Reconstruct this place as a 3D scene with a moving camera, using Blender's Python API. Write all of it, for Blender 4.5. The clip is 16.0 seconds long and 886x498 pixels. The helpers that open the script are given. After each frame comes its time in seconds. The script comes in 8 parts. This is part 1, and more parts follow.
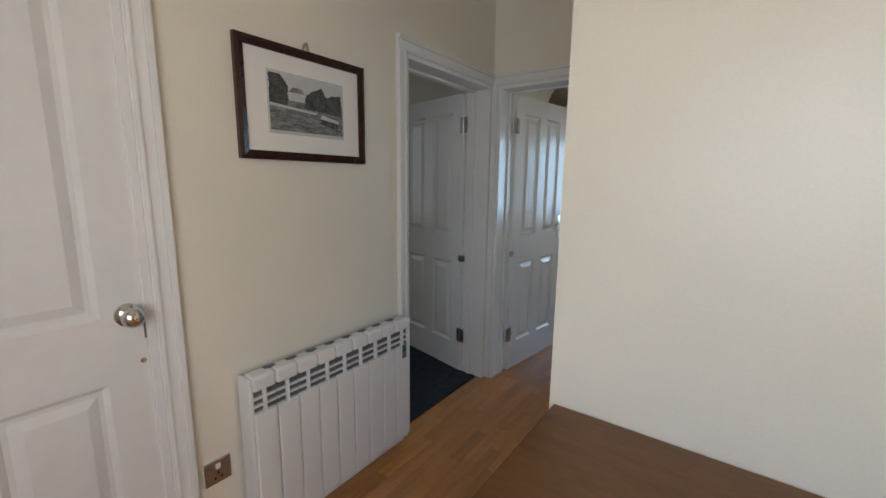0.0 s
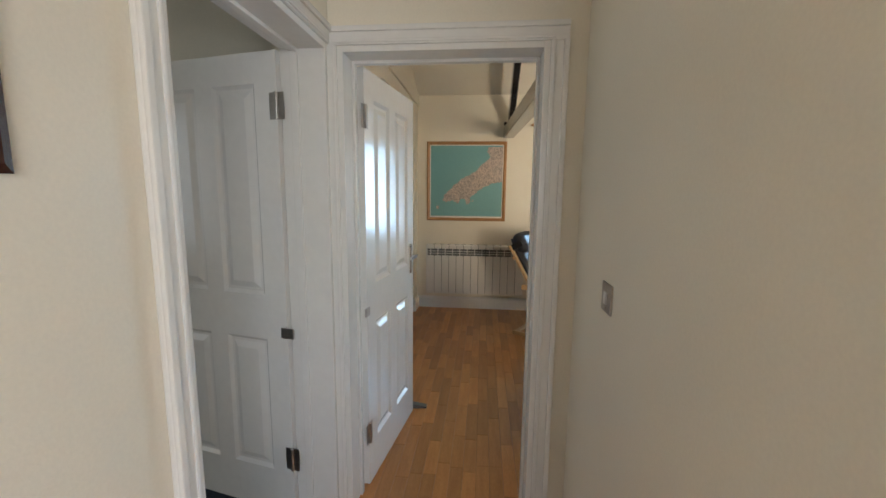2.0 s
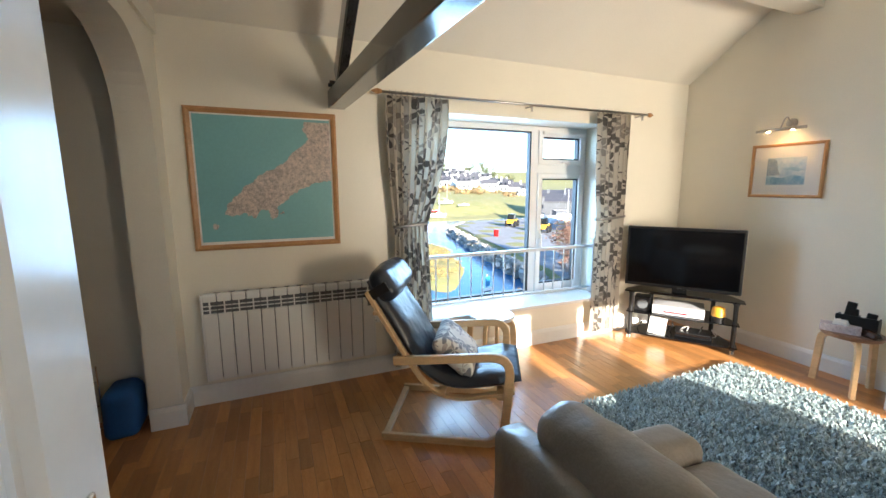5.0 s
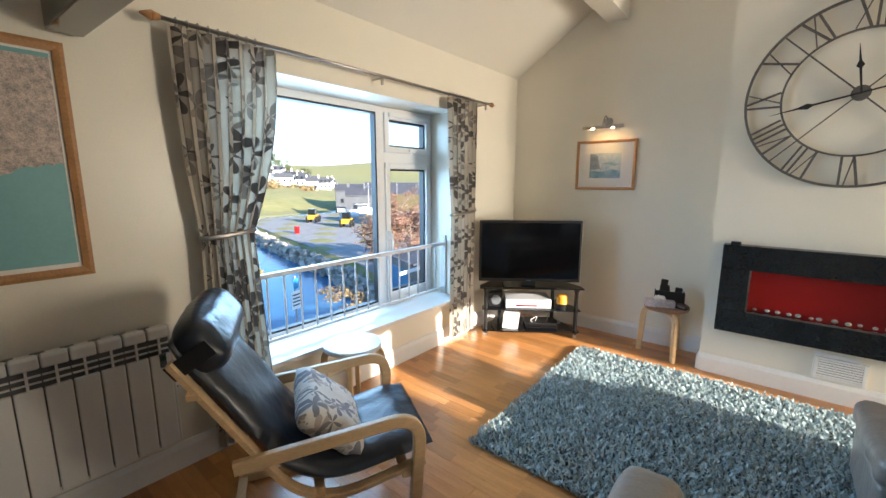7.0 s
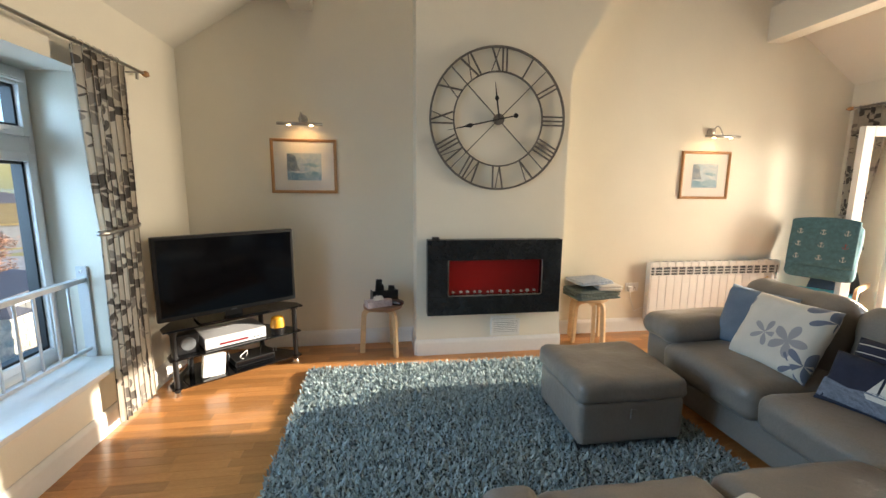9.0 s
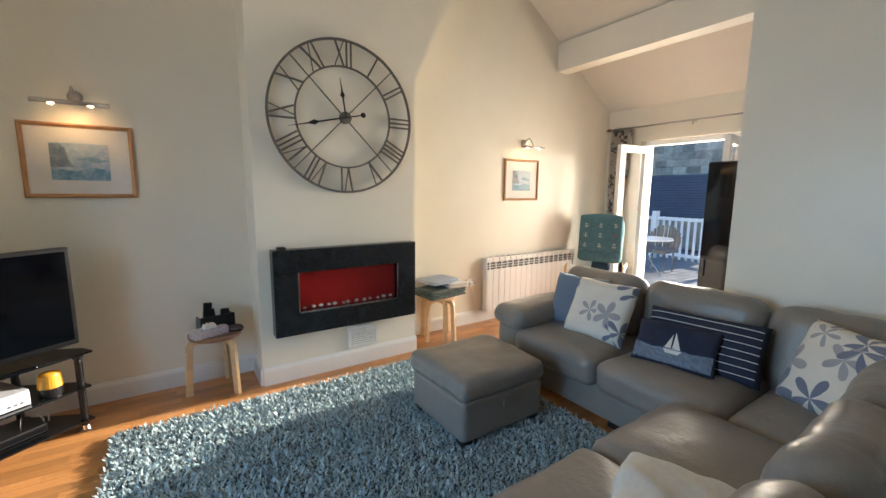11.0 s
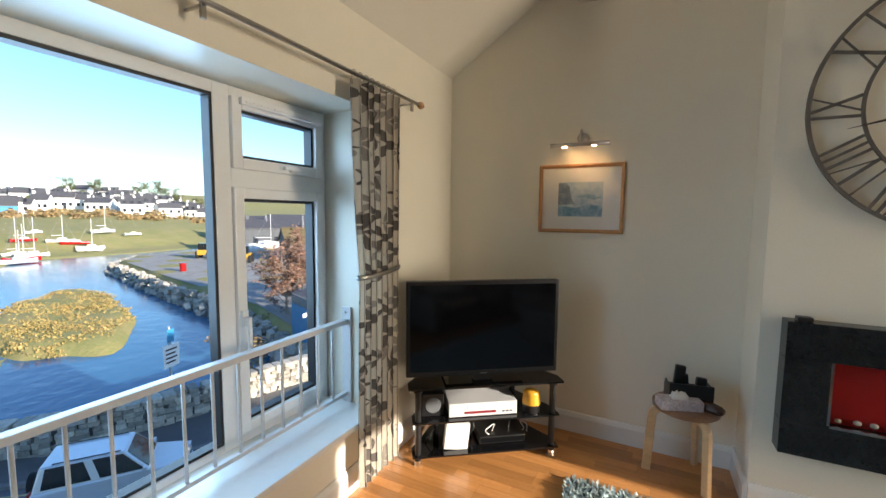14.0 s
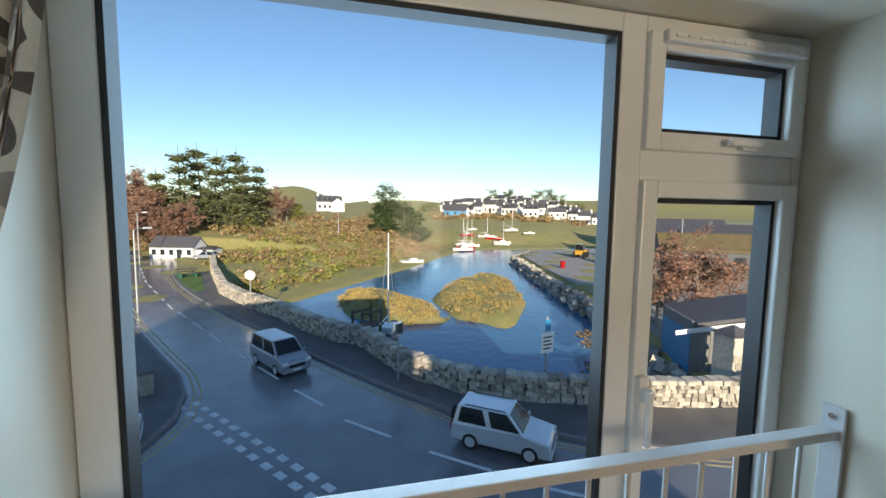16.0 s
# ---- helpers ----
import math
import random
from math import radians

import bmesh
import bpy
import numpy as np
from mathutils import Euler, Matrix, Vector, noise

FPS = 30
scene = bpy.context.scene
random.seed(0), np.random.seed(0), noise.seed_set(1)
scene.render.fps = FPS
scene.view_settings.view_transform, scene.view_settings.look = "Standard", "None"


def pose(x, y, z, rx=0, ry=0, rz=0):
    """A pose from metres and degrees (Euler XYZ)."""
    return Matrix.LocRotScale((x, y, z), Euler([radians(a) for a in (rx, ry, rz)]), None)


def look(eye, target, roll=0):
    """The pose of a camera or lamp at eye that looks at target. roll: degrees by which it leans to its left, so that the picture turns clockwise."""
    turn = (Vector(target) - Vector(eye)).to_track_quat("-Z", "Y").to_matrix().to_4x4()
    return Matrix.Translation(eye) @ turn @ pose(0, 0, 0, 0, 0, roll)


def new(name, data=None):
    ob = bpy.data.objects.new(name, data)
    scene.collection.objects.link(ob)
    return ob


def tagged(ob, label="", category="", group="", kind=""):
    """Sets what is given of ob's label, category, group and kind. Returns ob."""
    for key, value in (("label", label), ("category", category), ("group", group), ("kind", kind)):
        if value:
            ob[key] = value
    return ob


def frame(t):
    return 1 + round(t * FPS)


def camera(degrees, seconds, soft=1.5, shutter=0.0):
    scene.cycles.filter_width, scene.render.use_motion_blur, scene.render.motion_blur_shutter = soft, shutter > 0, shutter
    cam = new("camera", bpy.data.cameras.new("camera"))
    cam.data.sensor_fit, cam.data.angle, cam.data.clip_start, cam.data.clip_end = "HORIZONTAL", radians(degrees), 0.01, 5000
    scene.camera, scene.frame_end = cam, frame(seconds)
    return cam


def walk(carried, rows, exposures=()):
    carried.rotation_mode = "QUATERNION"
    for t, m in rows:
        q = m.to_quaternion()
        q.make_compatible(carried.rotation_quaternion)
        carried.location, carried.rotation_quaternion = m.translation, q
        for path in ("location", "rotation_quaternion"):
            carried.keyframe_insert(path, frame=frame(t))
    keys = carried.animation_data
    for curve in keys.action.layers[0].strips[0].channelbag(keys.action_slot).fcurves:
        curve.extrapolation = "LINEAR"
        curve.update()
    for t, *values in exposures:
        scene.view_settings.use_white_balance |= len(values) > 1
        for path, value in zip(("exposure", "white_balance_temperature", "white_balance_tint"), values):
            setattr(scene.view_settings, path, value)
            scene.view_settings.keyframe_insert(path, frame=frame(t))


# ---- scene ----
cam = camera(95.3, 16.0)
PATH = [
    (0, (0.894, 0.349, 1.385), (-0.278, 1.935, 1.05), 0.7),
    (0.5, (0.665, 0.524, 1.412), (-0.391, 2.193, 1.095), 0.5),
    (1, (0.388, 0.683, 1.422), (-0.364, 2.511, 1.115), 0.4),
    (1.5, (0.235, 0.855, 1.422), (-0.215, 2.78, 1.122), 0.5),
    (2, (0.135, 1.134, 1.434), (-0.058, 3.104, 1.151), 0.6),
    (2.5, (0.058, 1.402, 1.426), (0.055, 3.382, 1.145), 0.7),
    (3, (-0.001, 1.738, 1.439), (0.13, 3.714, 1.165), 0.4),
    (3.5, (0.008, 2.105, 1.432), (0.274, 4.069, 1.16), 0.5),
    (4, (0.004, 2.417, 1.516), (0.428, 4.345, 1.197), 0.3),
    (4.2, (-0.029, 2.534, 1.502), (0.466, 4.446, 1.187), 0.2),
    (6.3, (-0.068, 3.517, 1.511), (1.163, 5.058, 1.179), -0.1),
    (6.5, (-0.057, 3.608, 1.512), (1.255, 5.08, 1.178), 0.0),
    (7, (0.032, 3.756, 1.483), (1.556, 5.008, 1.149), 0.1),
    (7.5, (0.16, 3.93, 1.481), (1.89, 4.877, 1.148), 0.2),
    (8, (0.23, 4.101, 1.479), (2.124, 4.658, 1.157), 0.2),
    (8.5, (0.251, 4.271, 1.485), (2.221, 4.401, 1.168), 0.4),
    (9, (0.314, 4.374, 1.459), (2.27, 4.086, 1.158), 0.5),
    (9.5, (0.464, 4.431, 1.467), (2.328, 3.771, 1.169), 0.6),
    (10, (0.537, 4.472, 1.459), (2.28, 3.533, 1.171), 0.4),
    (10.2, (0.548, 4.498, 1.454), (2.236, 3.464, 1.168), 0.2),
    (12.3, (0.563, 4.652, 1.475), (2.194, 3.528, 1.198), 0.6),
    (12.5, (0.62, 4.604, 1.478), (2.343, 3.622, 1.215), 0.7),
    (13, (0.766, 4.496, 1.476), (2.697, 4.023, 1.256), 0.6),
    (13.5, (0.99, 4.55, 1.491), (2.971, 4.744, 1.292), 0.4),
    (14, (1.168, 4.635, 1.518), (2.946, 5.534, 1.345), 0.6),
    (14.5, (1.31, 4.702, 1.529), (2.689, 6.143, 1.371), 0.7),
    (15, (1.411, 4.868, 1.517), (2.367, 6.618, 1.359), 0.9),
    (15.5, (1.507, 5.113, 1.536), (2.149, 7.0, 1.37), 0.9),
    (16, (1.567, 5.324, 1.527), (2.034, 7.261, 1.35), 0.8),
]
walk(cam, [(t, look(eye, target, roll)) for t, eye, target, roll in PATH],
     [(0.0, 1.2, 6100, 10), (1.0, 1.6, 6000, 10), (2.0, 2.1, 6400, 10), (3.0, 2.3, 6200, 10), (4.0, 2.25, 6000, 10), (6.5, 1.85, 6050, 10), (7.5, 1.72, 5950, 10),
      (9.0, 1.5, 6450, 10), (10.0, 1.55, 6050, 10), (12.5, 1.55, 5950, 10), (13.5, 1.2, 5950, 10), (14.0, 1.15, 6300, 10), (14.5, 1.05, 6750, 10), (15.0, 0.75, 7300, 10), (15.5, 0.62, 7250, 10), (16.0, 0.5, 6950, 10)])

# ---- world and sun ----
SUN_EL, SUN_AZ = radians(15.0), radians(2.0)   # low winter sun from the south, almost square to the terrace doors
world = bpy.data.worlds.new("world")
scene.world = world
world.use_nodes = True
wn = world.node_tree
sky = wn.nodes.new("ShaderNodeTexSky")
sky.sky_type = "NISHITA"
sky.sun_disc = False
sky.sun_elevation = SUN_EL
sky.sun_rotation = math.pi + SUN_AZ
sky.air_density, sky.dust_density, sky.ozone_density = 1.0, 0.0, 4.0
bg = wn.nodes["Background"]
bg.inputs["Strength"].default_value = 0.14
wn.links.new(sky.outputs[0], bg.inputs["Color"])
sun_data = bpy.data.lights.new("sun", "SUN")
sun_data.energy, sun_data.angle, sun_data.color = 5.0, radians(0.5), (1.0, 0.88, 0.72)
sun = new("sun", sun_data)
travel = Vector((math.sin(SUN_AZ) * math.cos(SUN_EL), math.cos(SUN_AZ) * math.cos(SUN_EL), -math.sin(SUN_EL)))
sun.matrix_world = look((0, -20, 8), Vector((0, -20, 8)) + travel)


def fill_lamp(name, m, w, h, power, col, spread=180):
    d = bpy.data.lights.new(name, "AREA")
    d.shape, d.size, d.size_y, d.energy, d.color = "RECTANGLE", w, h, power, col
    d.spread = radians(spread)
    ob = new(name, d)
    ob.matrix_world = m
    return ob


# area lamps added outside the openings, for sky light and warm terrace bounce
fill_lamp("fill_light", look((1.95, 7.0, 1.5), (1.95, 3.0, 0.7)), 2.0, 1.6, 30, (0.45, 0.72, 1.0))
fill_lamp("fill_light", look((2.95, -1.2, 1.25), (3.1, 5.5, 1.1)), 1.3, 2.0, 58, (1.0, 0.84, 0.62), 120)
# hall: lamp and its south opening are unseen, added to brighten the hall
fill_lamp("fill_light", look((1.15, -0.70, 1.5), (-0.1, 1.4, 1.3)), 1.4, 1.1, 8, (0.96, 0.97, 1.0))
# bedroom: added lamp at an unseen west opening
fill_lamp("fill_light", look((-3.4, 1.9, 1.5), (0, 1.9, 1.2)), 1.0, 1.2, 1.6, (0.85, 0.92, 1.0))

# ---- materials ----
def mat(name, col, rough=0.5, metal=0.0, var=0.08, scale=6.0, fine=90.0, bump=0.05, stretch=(1, 1, 1), rnd=0.0, isl=0.0,
        coat=0.0, sheen=0.0, col2=None, spec=0.5, bump_scale=None, dist=0.004):
    m = bpy.data.materials.new(name)
    m.use_nodes = True
    nt = m.node_tree
    N, L = nt.nodes, nt.links
    b = N["Principled BSDF"]
    b.inputs["Roughness"].default_value = rough
    b.inputs["Metallic"].default_value = metal
    b.inputs["Coat Weight"].default_value = coat
    b.inputs["Coat Roughness"].default_value = 0.12
    b.inputs["Sheen Weight"].default_value = sheen
    b.inputs["Specular IOR Level"].default_value = spec
    geo = N.new("ShaderNodeNewGeometry")
    mp = N.new("ShaderNodeMapping")
    mp.inputs["Scale"].default_value = stretch
    L.new(geo.outputs["Position"], mp.inputs["Vector"])
    n1, n2 = N.new("ShaderNodeTexNoise"), N.new("ShaderNodeTexNoise")
    n1.inputs["Scale"].default_value, n1.inputs["Detail"].default_value = scale, 4
    n2.inputs["Scale"].default_value, n2.inputs["Detail"].default_value = fine, 3
    vec = mp.outputs["Vector"]
    if rnd:
        info = N.new("ShaderNodeObjectInfo")
        sh = N.new("ShaderNodeVectorMath")
        sh.operation = "SCALE"
        sh.inputs[0].default_value = (37.0, 21.0, 13.0)
        L.new(info.outputs["Random"], sh.inputs["Scale"])
        ad = N.new("ShaderNodeVectorMath")
        L.new(vec, ad.inputs[0])
        L.new(sh.outputs[0], ad.inputs[1])
        vec = ad.outputs[0]
    L.new(vec, n1.inputs["Vector"])
    L.new(vec, n2.inputs["Vector"])
    av = N.new("ShaderNodeMath")
    av.operation = "ADD"
    L.new(n1.outputs["Fac"], av.inputs[0])
    L.new(n2.outputs["Fac"], av.inputs[1])
    mr = N.new("ShaderNodeMapRange")
    mr.inputs["From Min"].default_value, mr.inputs["From Max"].default_value = 0.7, 1.3
    L.new(av.outputs[0], mr.inputs["Value"])
    mx = N.new("ShaderNodeMix")
    mx.data_type = "RGBA"
    c2 = col2 or tuple(min(1, c * (1 + var)) for c in col)
    c1 = col if col2 else tuple(c * (1 - var) for c in col)
    mx.inputs["A"].default_value = (*c1, 1)
    mx.inputs["B"].default_value = (*c2, 1)
    L.new(mr.outputs[0], mx.inputs["Factor"])
    out = mx.outputs["Result"]
    if rnd or isl:
        hs = N.new("ShaderNodeHueSaturation")
        rr = N.new("ShaderNodeMapRange")
        amt = rnd or isl
        rr.inputs["To Min"].default_value, rr.inputs["To Max"].default_value = 1 - amt, 1 + amt
        L.new(info.outputs["Random"] if rnd else geo.outputs["Random Per Island"], rr.inputs["Value"])
        L.new(rr.outputs[0], hs.inputs["Value"])
        L.new(out, hs.inputs["Color"])
        out = hs.outputs[0]
    L.new(out, b.inputs["Base Color"])
    if bump:
        bp = N.new("ShaderNodeBump")
        bp.inputs["Strength"].default_value, bp.inputs["Distance"].default_value = bump, dist
        src = n2
        if bump_scale:
            src = N.new("ShaderNodeTexNoise")
            src.inputs["Scale"].default_value, src.inputs["Detail"].default_value = bump_scale, 3
            L.new(vec, src.inputs["Vector"])
        L.new(src.outputs["Fac"], bp.inputs["Height"])
        L.new(bp.outputs[0], b.inputs["Normal"])
    return m


def glow(name, col, strength):
    m = mat(name, col, var=0)
    b = m.node_tree.nodes["Principled BSDF"]
    b.inputs["Emission Color"].default_value = (*col, 1)
    b.inputs["Emission Strength"].default_value = strength
    return m


def glass_mat(name, tint=(1, 1, 1), rough=0.0):
    m = bpy.data.materials.new(name)
    m.use_nodes = True
    nt = m.node_tree
    tr, gl, mx, fr = (nt.nodes.new("ShaderNodeBsdfTransparent"), nt.nodes.new("ShaderNodeBsdfGlossy"),
                      nt.nodes.new("ShaderNodeMixShader"), nt.nodes.new("ShaderNodeLayerWeight"))
    pw, ma = nt.nodes.new("ShaderNodeMath"), nt.nodes.new("ShaderNodeMath")
    pw.operation, pw.inputs[1].default_value = "POWER", 4.0
    ma.operation, ma.inputs[1].default_value, ma.inputs[2].default_value = "MULTIPLY_ADD", 0.7, 0.004
    tr.inputs["Color"].default_value = (*tint, 1)
    gl.inputs["Roughness"].default_value = rough
    fr.inputs["Blend"].default_value = 0.5
    nt.links.new(fr.outputs["Facing"], pw.inputs[0])
    nt.links.new(pw.outputs[0], ma.inputs[0])
    nt.links.new(ma.outputs[0], mx.inputs[0])
    nt.links.new(tr.outputs[0], mx.inputs[1])
    nt.links.new(gl.outputs[0], mx.inputs[2])
    nt.links.new(mx.outputs[0], nt.nodes["Material Output"].inputs["Surface"])
    return m


def leaf_print(name, base, leaf, leaf2, scale=7.0):
    """Printed cloth: big scattered petal-like patches in two greys on a pale ground."""
    m = mat(name, base, rough=0.85, var=0.06, fine=250, bump=0.15, sheen=0.2)
    N, L = m.node_tree.nodes, m.node_tree.links
    b = N["Principled BSDF"]
    tc = N.new("ShaderNodeTexCoord")
    prev = b.inputs["Base Color"].links[0].from_socket
    for k, (c, s, off, th) in enumerate(((leaf2, scale * 1.15, 7.3, 0.38), (leaf, scale, 0.0, 0.44))):
        mp = N.new("ShaderNodeMapping")
        mp.inputs["Location"].default_value = (off, off * 0.7, 0)
        L.new(tc.outputs["UV"], mp.inputs["Vector"])
        vo = N.new("ShaderNodeTexVoronoi")
        vo.inputs["Scale"].default_value = s
        vo.inputs["Randomness"].default_value = 0.75
        L.new(mp.outputs[0], vo.inputs["Vector"])
        # petals: angle about the cell's centre
        sub = N.new("ShaderNodeVectorMath")
        sub.operation = "SUBTRACT"
        L.new(mp.outputs[0], sub.inputs[0])
        L.new(vo.outputs["Position"], sub.inputs[1])
        sep = N.new("ShaderNodeSeparateXYZ")
        L.new(sub.outputs[0], sep.inputs[0])
        at = N.new("ShaderNodeMath")
        at.operation = "ARCTAN2"
        L.new(sep.outputs["Y"], at.inputs[0])
        L.new(sep.outputs["X"], at.inputs[1])
        mu = N.new("ShaderNodeMath")
        mu.operation = "MULTIPLY"
        mu.inputs[1].default_value = 2.5
        L.new(at.outputs[0], mu.inputs[0])
        co = N.new("ShaderNodeMath")
        co.operation = "COSINE"
        L.new(mu.outputs[0], co.inputs[0])
        ab = N.new("ShaderNodeMath")
        ab.operation = "ABSOLUTE"
        L.new(co.outputs[0], ab.inputs[0])
        sc = N.new("ShaderNodeMath")
        sc.operation = "MULTIPLY_ADD"
        sc.inputs[1].default_value, sc.inputs[2].default_value = th * 1.1, th * 0.18
        L.new(ab.outputs[0], sc.inputs[0])
        lt = N.new("ShaderNodeMath")
        lt.operation = "LESS_THAN"
        L.new(vo.outputs["Distance"], lt.inputs[0])
        L.new(sc.outputs[0], lt.inputs[1])
        mx = N.new("ShaderNodeMix")
        mx.data_type = "RGBA"
        L.new(lt.outputs[0], mx.inputs["Factor"])
        L.new(prev, mx.inputs["A"])
        mx.inputs["B"].default_value = (*c, 1)
        prev = mx.outputs["Result"]
    L.new(prev, b.inputs["Base Color"])
    return m


M_WALL = mat("wall_paint", (0.80, 0.75, 0.635), rough=0.34, var=0.03, scale=2.5, fine=140, bump=0.06)
M_CEIL = mat("ceiling_paint", (0.80, 0.76, 0.665), rough=0.6, var=0.03, scale=2, fine=120, bump=0.06)
M_TRIM = mat("white_gloss_paint", (0.80, 0.79, 0.76), rough=0.18, var=0.025, scale=5, fine=30, bump=0.12, bump_scale=14)
M_UPVC = mat("white_plastic_frame", (0.80, 0.80, 0.79), rough=0.3, var=0.02, bump=0.01)
M_RUBBER = mat("black_seal", (0.015, 0.015, 0.017), rough=0.5, var=0.2)
M_OAK = mat("oak_strip", (0.42, 0.175, 0.052), rough=0.28, var=0.22, scale=6, fine=60, stretch=(6, 0.7, 1), bump=0.05, rnd=0.24, col2=(0.56, 0.265, 0.088), coat=0.25)
M_OAK_I = mat("oak_strips", (0.42, 0.175, 0.052), rough=0.28, var=0.22, scale=6, fine=60, stretch=(6, 0.7, 1), bump=0.05, isl=0.24, col2=(0.56, 0.265, 0.088), coat=0.25)
M_JOINT = mat("floor_joint", (0.10, 0.045, 0.018), rough=0.8)
M_CARPET = mat("dark_blue_carpet", (0.022, 0.03, 0.045), rough=0.95, var=0.4, scale=20, fine=400, bump=0.5)
M_BIRCH = mat("bent_birch", (0.64, 0.44, 0.24), rough=0.4, var=0.14, scale=8, fine=60, stretch=(1, 1, 4), bump=0.03)
M_OAKFRAME = mat("oak_frame", (0.42, 0.22, 0.09), rough=0.4, var=0.2, scale=12, fine=120, bump=0.06)
M_MAHOG = mat("dark_frame", (0.035, 0.012, 0.009), rough=0.25, var=0.3, scale=20, bump=0.03)
M_BEAM = mat("dark_stained_beam", (0.03, 0.028, 0.028), rough=0.16, var=0.4, scale=3, fine=25, stretch=(4, 1, 4), bump=0.06, coat=0.5)
M_LEATHER = mat("taupe_leather", (0.225, 0.20, 0.175), rough=0.36, var=0.12, scale=3, fine=160, bump=0.25, bump_scale=30, dist=0.012)
M_BLACKLEATHER = mat("black_leather", (0.018, 0.022, 0.032), rough=0.32, var=0.2, scale=3, fine=160, bump=0.3, bump_scale=14, dist=0.02)
M_PAPER = mat("mount_card", (0.82, 0.79, 0.74), rough=0.7, var=0.02)
M_CHROME = mat("chrome", (0.72, 0.71, 0.69), rough=0.14, metal=1, var=0.03, bump=0)
M_BRUSHED = mat("brushed_steel", (0.45, 0.43, 0.41), rough=0.32, metal=1, var=0.1, bump=0.02)
M_CLOCK = mat("grey_painted_iron", (0.105, 0.095, 0.085), rough=0.5, var=0.3, scale=20, fine=200, bump=0.2)
M_BLACKGLOSS = mat("black_gloss", (0.006, 0.006, 0.007), rough=0.06, var=0.1, bump=0)
M_BLACK = mat("black_plastic", (0.012, 0.012, 0.013), rough=0.35, var=0.15, bump=0.02)
M_SCREEN = mat("dark_screen", (0.003, 0.003, 0.004), rough=0.09, var=0, bump=0)
M_SLATE = mat("black_slate", (0.012, 0.014, 0.016), rough=0.25, var=0.5, scale=9, fine=70, bump=0.1)
M_RED = mat("red_firebox", (0.33, 0.012, 0.01), rough=0.3, var=0.1, bump=0)
M_RADW = mat("radiator_enamel", (0.80, 0.79, 0.76), rough=0.25, var=0.015, bump=0)
# dark grey standing in for shade inside heater gaps and the vent
M_GAPSHADE = mat("gap_shade", (0.11, 0.115, 0.12), rough=0.5, var=0.1)
M_GREYPL = mat("grey_plastic", (0.12, 0.13, 0.14), rough=0.4)
M_RUG = mat("rug_pile", (0.33, 0.41, 0.42), rough=0.9, var=0.15, scale=9, fine=50, bump=0, isl=0.35, sheen=0.3)
M_RUGBASE = mat("rug_backing", (0.10, 0.125, 0.13), rough=0.95, var=0.2)
M_CURTAIN = leaf_print("leaf_print_cloth", (0.66, 0.60, 0.51), (0.16, 0.14, 0.125), (0.36, 0.32, 0.28), 4.6)
M_CUSHION = leaf_print("leaf_print_cushion", (0.70, 0.66, 0.58), (0.17, 0.19, 0.25), (0.36, 0.35, 0.36), 4.2)
M_GLASS = glass_mat("window_glass")
M_SMOKE = glass_mat("smoked_glass", (0.12, 0.12, 0.13))
M_WHITEMETAL = mat("white_painted_metal", (0.62, 0.62, 0.62), rough=0.35, var=0.05, bump=0.02)

# ---- shape tools ----
def part(name, bm, material, parent=None, label="", smooth=False):
    me = bpy.data.meshes.new(name)
    bmesh.ops.recalc_face_normals(bm, faces=bm.faces)
    if smooth:
        for f in bm.faces:
            f.smooth = True
    bm.to_mesh(me)
    bm.free()
    me.materials.append(material)
    ob = new(name, me)
    if parent is not None:
        ob.parent = parent
    if label:
        tagged(ob, label)
    return ob


def thing(name, label, category, m=None, group="", kind=""):
    ob = new(name)
    if m is not None:
        ob.matrix_world = m
    return tagged(ob, label, category, group, kind)


def box(bm, x0, x1, y0, y1, z0, z1, bev=0.0, seg=2, m=None):
    mm = Matrix.Translation(((x0 + x1) / 2, (y0 + y1) / 2, (z0 + z1) / 2)) @ Matrix.Diagonal((abs(x1 - x0), abs(y1 - y0), abs(z1 - z0), 1))
    if m is not None:
        mm = m @ mm
    r = bmesh.ops.create_cube(bm, size=1, matrix=mm)
    if bev:
        es = {e for v in r["verts"] for e in v.link_edges}
        bmesh.ops.bevel(bm, geom=list(es), offset=bev, segments=seg, profile=0.6, affect="EDGES")
    return bm


def bx(x0, x1, y0, y1, z0, z1, bev=0.0, seg=2, m=None):
    return box(bmesh.new(), x0, x1, y0, y1, z0, z1, bev, seg, m)


def rod(bm, a, b, r0, r1=None, n=12):
    a, b = Vector(a), Vector(b)
    d = b - a
    m = Matrix.Translation((a + b) / 2) @ d.to_track_quat("Z", "Y").to_matrix().to_4x4()
    bmesh.ops.create_cone(bm, cap_ends=True, segments=n, radius1=r0, radius2=r0 if r1 is None else r1, depth=d.length, matrix=m)
    return bm


def ball(bm, c, r, sx=1, sy=1, sz=1, u=16, v=10):
    bmesh.ops.create_uvsphere(bm, u_segments=u, v_segments=v, radius=r, matrix=Matrix.Translation(c) @ Matrix.Diagonal((sx, sy, sz, 1)))
    return bm


